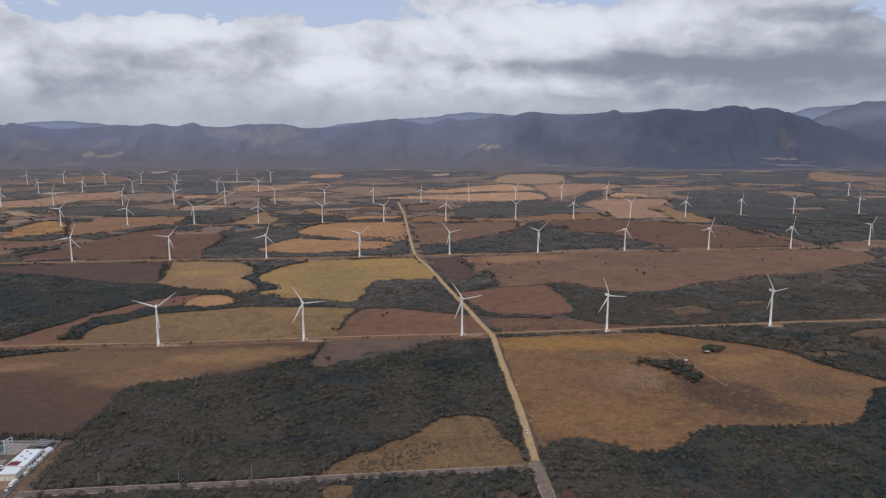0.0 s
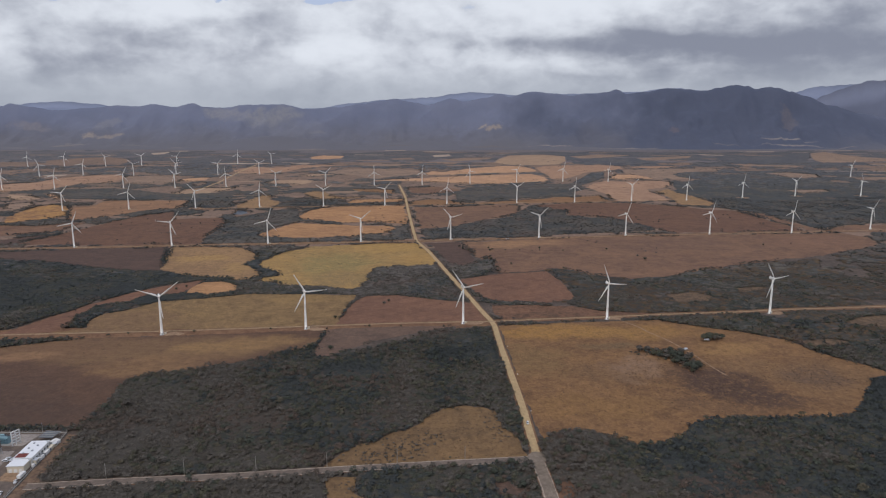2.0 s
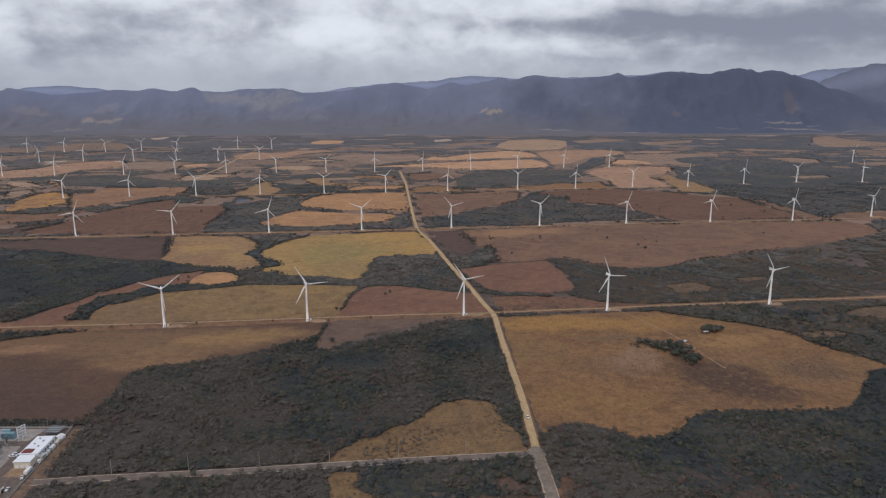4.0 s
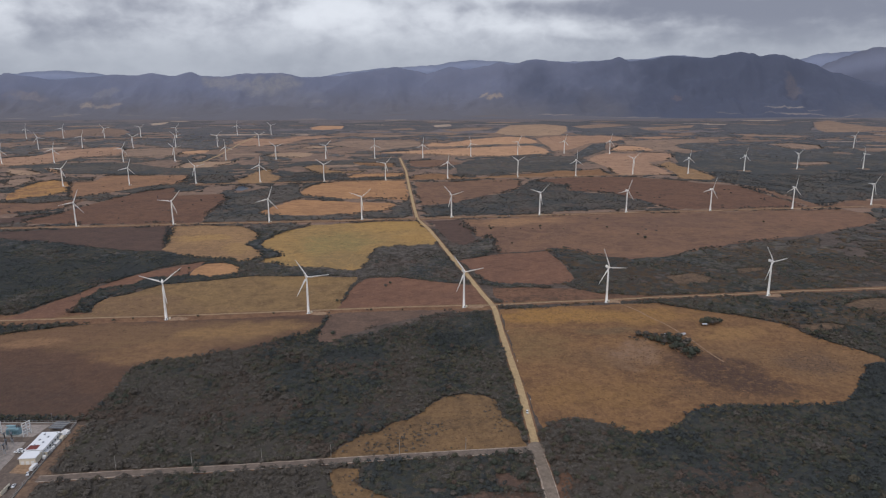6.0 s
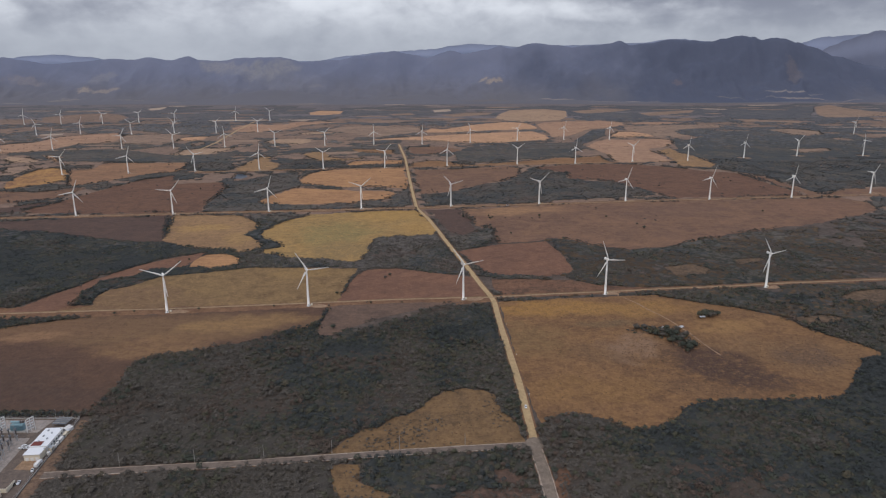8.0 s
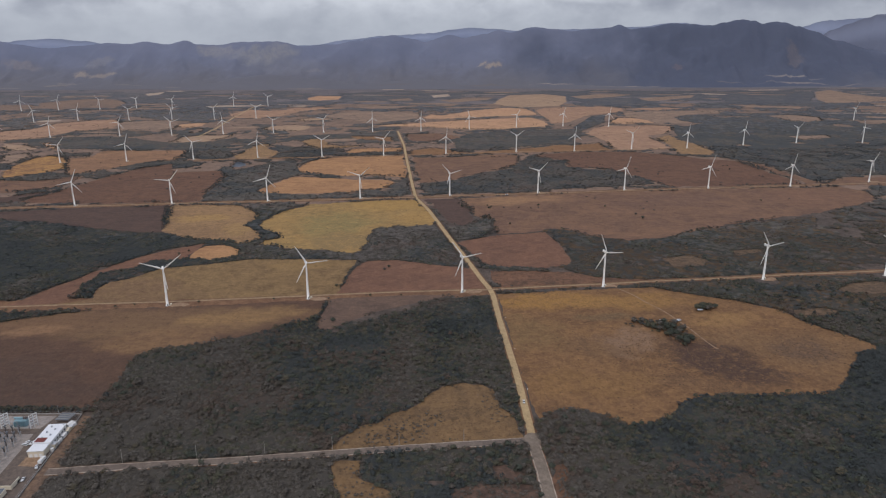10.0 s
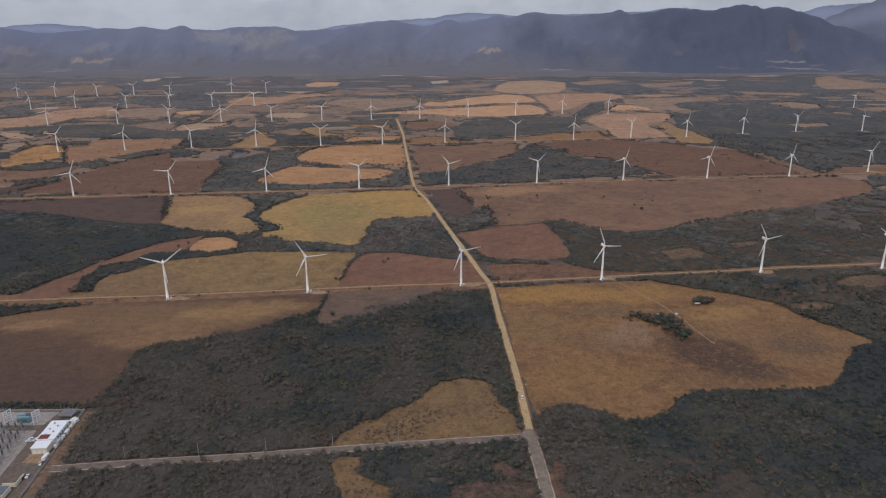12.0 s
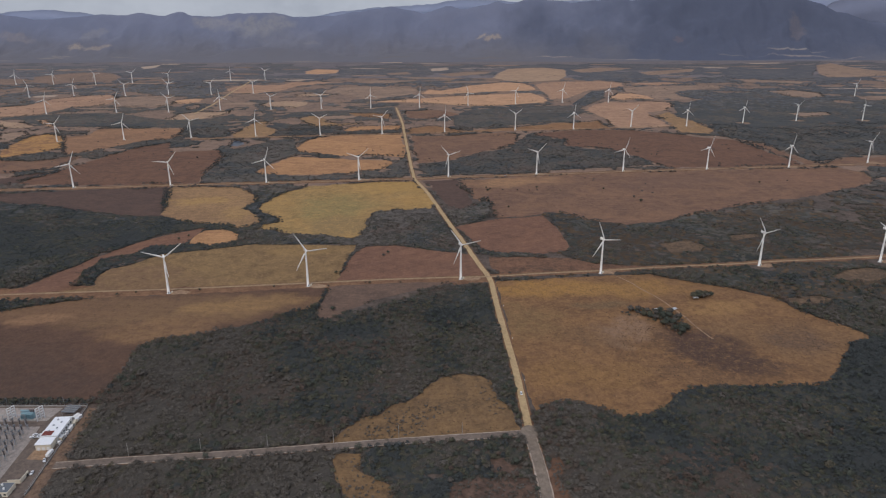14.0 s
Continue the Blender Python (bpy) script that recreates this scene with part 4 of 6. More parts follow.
road("farm_trail", "faint dirt trail across a grazing field", 1.5, "pad_earth", [(209, 767), (225, 743), (230, 719), (245, 695), (249, 665), (257, 648), (257, 625), (265, 596)], 0.0)
road("farm_trail", "faint dirt trail between far fields", 6.0, "dirt", [(-763, 2133), (-773, 2346), (-816, 2712), (-856, 3147)], 0.0)

# ---------------------------------------------------------------- wind turbines
HUB, BLADE = 44.0, 25.2
ROTOR_TURN = 24.0       # the rotors face the wind, a little east of south


def tower_mesh():
    bm = bmesh.new()
    prev = None
    rings = [(0.0, 1.60), (0.35, 1.60), (0.36, 1.40), (14.0, 1.26), (14.2, 1.30), (14.4, 1.24), (29.0, 1.00), (29.2, 1.04), (29.4, 0.98), (42.6, 0.78)]
    for z, r in rings:
        ring = [bm.verts.new((r * math.cos(a), r * math.sin(a), z)) for a in (2 * math.pi * i / 16 for i in range(16))]
        if prev:
            for i in range(16):
                bm.faces.new((prev[i], prev[(i + 1) % 16], ring[(i + 1) % 16], ring[i]))
        prev = ring
    bm.faces.new(prev)
    return bm


def nacelle_mesh():
    bm = bmesh.new()
    box(bm, 0, 1.6, HUB, 2.5, 6.6, 2.6, 0.5)
    box(bm, 0, 4.3, HUB + 1.45, 1.3, 1.0, 0.5, 0.1)
    rod(bm, (0, 0, HUB - 1.9), (0, 0, HUB - 1.1), 1.05, 1.15, 14)
    return bm


def spinner_mesh():
    bm = bmesh.new()
    prev = None
    for y, r in ((-1.55, 1.15), (-2.3, 1.2), (-2.9, 1.0), (-3.4, 0.6), (-3.6, 0.15)):
        ring = [bm.verts.new((r * math.cos(a), y, HUB + r * math.sin(a))) for a in (2 * math.pi * i / 12 for i in range(12))]
        if prev:
            for i in range(12):
                bm.faces.new((prev[i], prev[(i + 1) % 12], ring[(i + 1) % 12], ring[i]))
        prev = ring
    bm.faces.new(prev)
    bmesh.ops.recalc_face_normals(bm, faces=bm.faces[:])
    return bm


def blade_mesh():
    """One blade along +z from the hub axis at the origin: round root, broad shoulder, thin tip, twisted."""
    bm = bmesh.new()
    prev = None
    for r, chord, thick, twist in ((0.8, 1.0, 1.0, 20), (2.0, 1.05, 0.95, 20), (4.2, 2.15, 0.62, 17), (6.0, 2.2, 0.48, 14), (10.0, 1.75, 0.34, 9), (15.0, 1.32, 0.24, 5), (20.0, 0.95, 0.15, 2), (23.5, 0.68, 0.09, 0), (BLADE, 0.2, 0.04, 0)):
        ring = []
        for i in range(8):
            a = 2 * math.pi * i / 8
            x, y = 0.86 * chord * (0.5 * math.cos(a) + (0.18 if r > 3 else 0.0)), thick * 0.5 * math.sin(a)
            t = radians(twist)
            ring.append(bm.verts.new((x * math.cos(t) - y * math.sin(t), x * math.sin(t) + y * math.cos(t), r)))
        if prev:
            for i in range(8):
                bm.faces.new((prev[i], prev[(i + 1) % 8], ring[(i + 1) % 8], ring[i]))
        prev = ring
    bm.faces.new(prev)
    bmesh.ops.recalc_face_normals(bm, faces=bm.faces[:])
    return bm


def make_turbine():
    t = thing("wind_turbine", "white three-bladed wind turbine on a tapered steel tower", "wind turbine", group="turbines of the wind farm")
    part("tower", tower_mesh(), "turbine_white", t, smooth=True)
    n = part("nacelle", nacelle_mesh(), "turbine_white", t)
    bm = bmesh.new()
    rod(bm, (0, 4.6, HUB + 1.5), (0, 4.6, HUB + 2.8), 0.05, 0.03, 6)
    box(bm, 0, 4.6, HUB + 2.7, 0.7, 0.06, 0.06)
    part("wind_vane", bm, "steel", n, "thin grey wind vane mast")
    part("hub", spinner_mesh(), "turbine_white", t, smooth=True)
    for k in range(3):
        b = part("blade", blade_mesh() if k == 0 else bmesh.new(), "turbine_white", t, smooth=True)
        if k == 0:
            first = b.data
        else:
            b.data = first
        b.location = (0, -2.3, HUB)
        b.rotation_euler = (0, radians(120 * k), 0)
    bm = bmesh.new()
    box(bm, 0, -1.56, 1.5, 0.9, 0.12, 2.1, 0.04)
    part("door", bm, "steel_dark", t, "grey steel service door")
    bm = bmesh.new()
    rod(bm, (0, 0, -0.1), (0, 0, 0.32), 2.6, 2.4, 20)
    part("foundation", bm, "concrete", t, "round concrete foundation")
    bm = bmesh.new()
    box(bm, 3.6, 0.6, 0.95, 2.0, 1.6, 1.9, 0.06)
    box(bm, 3.6, 0.6, 1.95, 2.2, 1.8, 0.12, 0.03)
    part("transformer_box", bm, "wall_cream", t, "cream transformer cabinet at the foot")
    return t


turbine = make_turbine()
turbine_free = [True]


def stand(x, y, phase, turn=0.0):
    """A turbine at (x, y), its first blade phase degrees clockwise from upright."""
    m = pose(x, y, 0.0, 0, 0, ROTOR_TURN + turn)
    if turbine_free[0]:
        t, turbine_free[0] = turbine, False
        t.matrix_basis = m
    else:
        t = copy_thing(turbine, m)
    edge = ragged([(x + 11 + 13 * math.cos(a), y + 0.5 + 6.0 * math.sin(a)) for a in (k * 0.785 for k in range(8))], 4.0, 3.0)
    bm = bmesh.new()
    bm.faces.new([bm.verts.new((u, v, 0.25)) for u, v in edge])
    tagged(part("turbine_pad", bm, "pad_earth"), "bare pale earth pad beside a turbine", "earth pad", kind="structure")
    PLOTS.append(np.array([(x + 16 * math.cos(a), y - 4 + 16 * math.sin(a)) for a in (k * 0.524 for k in range(12))]))
    blades = [c for c in t.children if c.name.split(".")[0] == "blade"]
    for k, b in enumerate(blades):
        b.rotation_euler = (0, radians(phase + 120 * k), 0)


rng = random.Random(7)
# row 1
stand(-308.3, 714.7, 54)
stand(-153.8, 734.7, 90)
stand(24.3, 754.4, 85)
stand(195.1, 771.8, 98)
stand(399.1, 795.9, 86)
stand(558.3, 808.4, 60)
# row 2
stand(-664.6, 1204.1, 22)
stand(-493.5, 1216.8, 40)
stand(-323.0, 1237.0, 19)
stand(-153.4, 1258.7, 53)
stand(16.1, 1279.1, 78)
stand(188.3, 1302.4, 50)
stand(363.3, 1325.7, 22)
stand(535.8, 1340.7, 22)
stand(709.6, 1358.4, 13)
stand(895.2, 1400.4, 40)
# row 3
stand(-938.7, 1665.8, rng.uniform(0, 120))
stand(-783.7, 1685.8, rng.uniform(0, 120))
stand(-626.8, 1712.6, rng.uniform(0, 120))
stand(-469.6, 1733.8, rng.uniform(0, 120))
stand(-307.0, 1744.5, rng.uniform(0, 120))
stand(-149.9, 1763.1, rng.uniform(0, 120))
stand(12.4, 1791.4, rng.uniform(0, 120))
stand(200.6, 1817.6, rng.uniform(0, 120))
stand(358.9, 1831.0, rng.uniform(0, 120))
stand(521.8, 1862.5, rng.uniform(0, 120))
stand(678.6, 1875.6, rng.uniform(0, 120))
stand(857.3, 1930.4, rng.uniform(0, 120))
stand(1027.9, 1969.8, rng.uniform(0, 120))
stand(1220.0, 1970.6, rng.uniform(0, 120))
# row 4
stand(-1221.3, 2135.7, rng.uniform(0, 120))
stand(-1016.6, 2163.2, rng.uniform(0, 120))
stand(-857.4, 2176.2, rng.uniform(0, 120))
stand(-704.0, 2208.8, rng.uniform(0, 120))
stand(-543.1, 2215.6, rng.uniform(0, 120))
stand(-384.9, 2237.2, rng.uniform(0, 120))
stand(-225.5, 2251.2, rng.uniform(0, 120))
stand(-67.1, 2265.4, rng.uniform(0, 120))
stand(94.0, 2305.1, rng.uniform(0, 120))
stand(257.8, 2353.7, rng.uniform(0, 120))
stand(424.3, 2390.4, rng.uniform(0, 120))
stand(581.7, 2382.1, rng.uniform(0, 120))
stand(1535.1, 2555.4, rng.uniform(0, 120))
stand(-1374.6, 2117.1, 15)
# row 5
stand(-1516.2, 2561.3, rng.uniform(0, 120))
stand(-1377.2, 2611.6, rng.uniform(0, 120))
stand(-1179.8, 2602.8, rng.uniform(0, 120))
stand(-1028.5, 2632.4, rng.uniform(0, 120))
stand(-870.0, 2640.3, rng.uniform(0, 120))
stand(-717.9, 2671.6, rng.uniform(0, 120))
# row 6
stand(-1828.9, 3011.4, rng.uniform(0, 120))
stand(-957.7, 3197.9, rng.uniform(0, 120))
stand(-1684.3, 3042.9, rng.uniform(0, 120))
stand(-1498.2, 3037.4, rng.uniform(0, 120))
stand(-1363.6, 3097.1, rng.uniform(0, 120))
stand(-1189.4, 3062.1, rng.uniform(0, 120))
stand(-800.5, 3201.4, rng.uniform(0, 120))

# ---------------------------------------------------------------- narrow plots of the far plain
def far_plots(mat, label, count, y0, y1, seed):
    r = random.Random(seed)
    verts, faces = [], []
    for _ in range(count):
        y = y0 + (y1 - y0) * r.random()
        x, half, deep, turn = r.uniform(-0.68, 0.68) * y, r.uniform(40, 150), r.uniform(12, 40), radians(r.uniform(-14, 14))
        ring = []
        for k in range(14):
            a = 2 * math.pi * k / 14
            u = math.copysign(abs(math.cos(a)) ** 0.5, math.cos(a)) * half * r.uniform(0.75, 1.15)
            v = math.copysign(abs(math.sin(a)) ** 0.6, math.sin(a)) * deep * r.uniform(0.65, 1.2)
            ring.append((x + u * math.cos(turn) - v * math.sin(turn), y + u * math.sin(turn) + v * math.cos(turn)))
        if in_woods(np.array([x]), np.array([y]))[0] or any(inside(np.array([p[0] for p in ring]), np.array([p[1] for p in ring]), q).any() for q in PLOTS):
            continue
        faces.append(tuple(range(len(verts), len(verts) + 14)))
        verts += [(u, v, 0.3) for u, v in ring]
        PLOTS.append(np.array(ring))
    tagged(mesh_object("far_plots", verts, faces, mat), label, "field", kind="stuff")


# ---------------------------------------------------------------- woods
def inside(px, py, poly):
    """Which of the points lie within an outline."""
    hit = np.zeros(len(px), bool)
    lo, hi = poly.min(0), poly.max(0)
    near = np.where((px > lo[0]) & (px < hi[0]) & (py > lo[1]) & (py < hi[1]))[0]
    if not len(near):
        return hit
    x, y = px[near], py[near]
    flag = np.zeros(len(near), bool)
    xa, ya = poly[:, 0], poly[:, 1]
    xb, yb = np.roll(xa, -1), np.roll(ya, -1)
    for x0, y0, x1, y1 in zip(xa, ya, xb, yb):
        if y0 == y1:
            continue
        cross = ((y0 > y) != (y1 > y)) & (x < (x1 - x0) * (y - y0) / (y1 - y0) + x0)
        flag ^= cross
    hit[near] = flag
    return hit


def smooth_noise(px, py, scale, seed):
    """Value noise on plan coordinates, 0 to 1."""
    g = np.random.RandomState(seed).rand(64, 64)
    u, v = px / scale, py / scale
    i, j = np.floor(u).astype(int), np.floor(v).astype(int)
    fu, fv = u - i, v - j
    fu, fv = fu * fu * (3 - 2 * fu), fv * fv * (3 - 2 * fv)
    i, j, i1, j1 = i % 64, j % 64, (i + 1) % 64, (j + 1) % 64
    return g[i, j] * (1 - fu) * (1 - fv) + g[i1, j] * fu * (1 - fv) + g[i, j1] * (1 - fu) * fv + g[i1, j1] * fu * fv


PLOTS.append(np.array([(67.0, 470), (81, 470), (77, 560), (75, 630), (71, 700), (68, 752), (59.8, 752), (61.8, 665), (66.8, 543)]))      # grass strip beside the dirt road
PLOTS.append(np.array([(-280, 489), (-272, 448), (-267, 412), (-264, 372), (-262, 300), (-460, 300), (-460, 489)]))


def scatter(y0, y1, spacing, seed):
    """Jittered plan points of a stretch, off the fields and roads."""
    r = np.random.RandomState(seed)
    half = 0.68 * y1 + 60
    xs, ys = np.meshgrid(np.arange(-half, half, spacing), np.arange(y0, y1, spacing))
    px = (xs + (r.rand(*xs.shape) - 0.5) * spacing * 1.8).ravel()
    py = (ys + (r.rand(*ys.shape) - 0.5) * spacing * 1.8).ravel()
    keep = np.abs(px) < 0.68 * py + 60
    px, py = px[keep], py[keep]
    free = np.ones(len(px), bool)
    for poly in PLOTS:
        free &= ~inside(px, py, poly)
    return px[free], py[free]


def ico(level):
    bm = bmesh.new()
    bmesh.ops.create_icosphere(bm, subdivisions=level, radius=1.0)
    v = np.array([tuple(a.co) for a in bm.verts])
    f = np.array([[a.index for a in b.verts] for b in bm.faces])
    bm.free()
    return v, f


ICO1 = ico(1)


def twig_crown(seed, sprays, reach, core=0.0):
    """A crown one unit wide and one high: many loose sprays of twigs and leaves over an uneven dome, some round a small dense heart."""
    r = np.random.RandomState(seed)
    vs, fs, base = [], [], 0
    if core:
        v, f = ICO1
        vs, fs, base = [v * core * (0.8 + 0.4 * r.rand(len(v), 1)) * (1, 1, 0.9) + (0, 0, 0.42)], [f], len(v)
    for k in range(sprays):
        a, up = r.rand() * 6.28, r.rand() ** 0.7 * 1.05 - 0.05
        flat = math.sqrt(max(0.0, 1 - up * up))
        out = np.array([math.cos(a) * flat, math.sin(a) * flat, up])
        lump = noise.noise(Vector(out.tolist()) * 1.9 + Vector((seed * 3.1, 0, 0)))
        c = out * (0.24 + 0.26 * r.rand() + 0.13 * lump) + (0, 0, 0.45)
        side = np.array([-math.sin(a), math.cos(a), 0.0])
        rise = np.cross(out, side)
        turn, size = r.rand() * 6.28, reach * (0.7 + 0.6 * r.rand())
        tri = [c + size * (math.cos(turn + q) * side + math.sin(turn + q) * rise) + out * size * 0.9 * (r.rand() - 0.5) for q in (0, 1.7 + r.rand(), 4.2)]
        vs.append(np.array(tri))
        fs.append(np.array([[0, 1, 2]]) + base)
        base += 3
    return np.concatenate(vs), np.concatenate(fs)


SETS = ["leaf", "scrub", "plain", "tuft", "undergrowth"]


def tree_tones(x, y, luck, rusty, far):
    """Which of the leaf materials the tree at (x, y) takes: stands of dark green, olive, grey and leafless trees."""
    tone = 0.50 + (smooth_noise(x, y, 34.0, 11) - 0.5) * 0.72 + (smooth_noise(x, y, 95.0, 12) - 0.5) * 0.60 + (luck - 0.5) * 0.66
    tone = tone + (0.12 - 0.60 * np.clip((x - 110) / 200, 0, 1)) * np.clip((x - 70) / 10, 0, 1) * np.clip((620 - y) / 60, 0, 1)
    tone = tone - 0.28 * np.clip((x - 450) / 350, 0, 1) * np.clip((y - 1250) / 150, 0, 1)
    west = np.clip((-230 - x) / 80, 0, 1) * np.clip((y - 780) / 60, 0, 1) * np.clip((1200 - y) / 60, 0, 1)
    tone = tone - 0.3 * west
    # the big stand: leafless and brown in the west, dark green towards the road
    block = np.clip((x + 300) / 40, 0, 1) * np.clip((60 - x) / 10, 0, 1) * np.clip((y - 415) / 10, 0, 1) * np.clip((750 - y) / 20, 0, 1)
    tone = tone + block * np.clip((-70 - x) / 190, -0.35, 1) * 0.13
    # leafless thicket south of the side road
    south = np.clip((-60 - x) / 40, 0, 1) * np.clip((x + 300) / 20, 0, 1) * np.clip((424 - y) / 8, 0, 1)
    tone = tone + 0.26 * south
    east = np.clip((x - 130) / 80, 0, 1) * np.clip((y - 690) / 50, 0, 1) * np.clip((1150 - y) / 60, 0, 1)
    tone = tone + east * (0.50 - tone) * 0.5
    tone = tone + 0.22 * ((x > -118) & (x < 42) & (y > 850) & (y < 1070))
    rust = smooth_noise(x, y, 45.0, 14) + (rusty - 0.5) * 0.6 + 0.45 * np.exp(-((x - 188) / 48) ** 2 - ((y - 405) / 30) ** 2) + 0.3 * np.exp(-((x - 92) / 12) ** 2 - ((y - 385) / 40) ** 2)
    slot = np.digitize(tone, (0.28, 0.42, 0.54, 0.60, 0.78))
    slot = np.where((rust > 0.80) & (tone > 0.40), 6 + (tone > 0.6), slot)
    # trees farther off move to the scrub and plain sets, which carry painted haze
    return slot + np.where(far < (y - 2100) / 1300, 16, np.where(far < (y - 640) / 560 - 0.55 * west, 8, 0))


def wood(name, label, px, py, width, height, shapes, seed, leaves="leaf"):
    """Many crowns joined into one mesh."""
    r = np.random.RandomState(seed)
    n = len(px)
    kind = r.randint(0, len(shapes), n)
    luck = r.rand(3, n)
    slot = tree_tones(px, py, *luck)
    if leaves == "tuft":
        slot = slot % 8 + 24
    if leaves == "bare":
        slot = 4 + slot % 2
    stand_high = 0.72 + 0.5 * smooth_noise(px, py, 26.0, 15)
    w = width * (0.6 + 0.8 * r.rand(n) ** 1.5) * (0.8 + 0.3 * stand_high)
    h = height * (0.75 + 0.4 * r.rand(n) + 0.55 * (r.rand(n) > 0.95)) * stand_high
    turn = r.rand(n) * 6.283
    all_v, all_f, all_m, base = [], [], [], 0
    for k, (v, f) in enumerate(shapes):
        who = np.where(kind == k)[0]
        c, s = np.cos(turn[who])[:, None], np.sin(turn[who])[:, None]
        x = (v[None, :, 0] * c - v[None, :, 1] * s) * w[who][:, None] + px[who][:, None]
        y = (v[None, :, 0] * s + v[None, :, 1] * c) * w[who][:, None] + py[who][:, None]
        z = v[None, :, 2] * h[who][:, None] + 0.12 * h[who][:, None]
        all_v.append(np.stack([x, y, z], -1).reshape(-1, 3))
        all_f.append((f[None] + (np.arange(len(who)) * len(v))[:, None, None]).reshape(-1, 3) + base)
        all_m.append(np.repeat(slot[who], len(f)))
        base += len(who) * len(v)
    v, f, m = np.concatenate(all_v), np.concatenate(all_f), np.concatenate(all_m)
    me = bpy.data.meshes.new(name)
    me.vertices.add(len(v))
    me.vertices.foreach_set("co", v.ravel())
    me.loops.add(len(f) * 3)
    me.loops.foreach_set("vertex_index", f.ravel().astype(np.int32))
    me.polygons.add(len(f))
    me.polygons.foreach_set("loop_start", np.arange(0, len(f) * 3, 3, dtype=np.int32))
    me.polygons.foreach_set("material_index", m.astype(np.int32))
    me.update(calc_edges=True)
    for group in SETS:
        for key in TONES:
            me.materials.append(MATS[group + "_" + key])
    return tagged(new(name, me), label, "forest", kind="stuff")


BROAD = [twig_crown(s, 48, 0.115) for s in range(10)]
MIDDLE = [twig_crown(40 + s, 28, 0.16) for s in range(8)]
LOW = [twig_crown(100 + s, 18, 0.19) for s in range(10)]

WOODS = []
WOODS.append(np.array([(-501, 685), (-464, 705), (-445, 710), (-433, 673), (-459, 658), (-480, 653)]))
WOODS.append(np.array([(-283, 469), (-292, 507), (-282, 531), (-287, 587), (-256, 606), (-201, 629), (-155, 659), (-104, 636), (-78, 669), (-37, 699), (14, 731), (58, 745), (68, 496), (59, 419), (-273, 408)]))
WOODS.append(np.array([(-140, 708), (-132, 735), (-125, 729), (-128, 682), (-156, 667), (-166, 683)]))
WOODS.append(np.array([(157, 850), (172, 875), (205, 850), (197, 815), (164, 831)]))
WOODS.append(np.array([(50, 864), (72, 858), (70, 836), (49, 844)]))
WOODS.append(np.array([(163, 1046), (257, 1007), (303, 987), (363, 1013), (469, 1057), (578, 1094), (637, 1118), (527, 899), (479, 824), (367, 813), (277, 798), (228, 799), (197, 815), (158, 838), (181, 880), (177, 944)]))
WOODS.append(np.array([(266, 786), (361, 798), (587, 823), (484, 586), (398, 619), (383, 655), (364, 687), (324, 708), (272, 741)]))
WOODS.append(np.array([(-110, 1034), (-76, 1063), (-8, 1062), (5, 977), (38, 846), (-10, 857), (-64, 877), (-106, 883), (-114, 918)]))
WOODS.append(np.array([(-797, 1109), (-684, 1094), (-629, 1079), (-570, 1052), (-496, 1029), (-444, 1019), (-415, 1001), (-369, 980), (-346, 963), (-371, 949), (-396, 929), (-418, 903), (-441, 868), (-455, 835), (-464, 794), (-476, 766), (-488, 727), (-523, 692)]))
WOODS.append(np.array([(-362, 1243), (-274, 1246), (-277, 1187), (-291, 1148), (-304, 1104), (-302, 1076), (-276, 1036), (-250, 1005), (-247, 987), (-271, 979), (-260, 956), (-228, 937), (-176, 921), (-111, 910), (-108, 886), (-185, 884), (-256, 887), (-290, 873), (-284, 905), (-282, 957), (-278, 999), (-315, 1049), (-317, 1090), (-313, 1133), (-337, 1164)]))
WOODS.append(np.array([(-441, 719), (-443, 735), (-427, 735), (-441, 777), (-435, 816), (-421, 832), (-397, 836), (-393, 863), (-367, 874), (-337, 874), (-296, 892), (-268, 904), (-260, 887), (-291, 876), (-333, 862), (-367, 854), (-381, 832), (-401, 811), (-415, 796), (-416, 767), (-406, 740), (-414, 723)]))
WOODS.append(np.array([(4, 1072), (19, 1049), (61, 1078), (74, 1114), (87, 1085), (79, 1026), (62, 1002), (35, 984), (19, 976), (8, 1027)]))
WOODS.append(np.array([(-418, 1303), (-398, 1353), (-391, 1435), (-366, 1406), (-363, 1327), (-350, 1298), (-239, 1292), (-87, 1309), (-95, 1262), (-232, 1246), (-397, 1234)]))
WOODS.append(np.array([(-448, 1235), (-461, 1294), (-469, 1380), (-469, 1442), (-484, 1528), (-461, 1581), (-415, 1668), (-367, 1706), (-336, 1579), (-315, 1513), (-339, 1446), (-357, 1395), (-365, 1332), (-359, 1247)]))
WOODS.append(np.array([(-51, 1391), (26, 1429), (90, 1507), (166, 1572), (196, 1659), (233, 1738), (306, 1657), (291, 1570), (365, 1549), (406, 1503), (430, 1453), (446, 1385), (346, 1359), (251, 1340), (135, 1311), (-21, 1289)]))
WOODS.append(np.array([(-94, 1360), (-74, 1442), (-62, 1349), (-56, 1289), (-91, 1285)]))
WOODS.append(np.array([(775, 2292), (903, 2440), (1134, 2661), (1330, 2531), (1340, 2325), (1596, 2395), (1008, 1476), (894, 1471), (831, 1424), (783, 1402), (782, 1523), (781, 1620), (697, 1730), (733, 1817), (741, 1974), (722, 2086)]))
WOODS.append(np.array([(-1061, 1892), (-701, 1867), (-649, 1710), (-604, 1694), (-552, 1709), (-535, 1749), (-582, 1884), (-739, 1999), (-814, 2022), (-1029, 2166), (-1188, 2132)]))
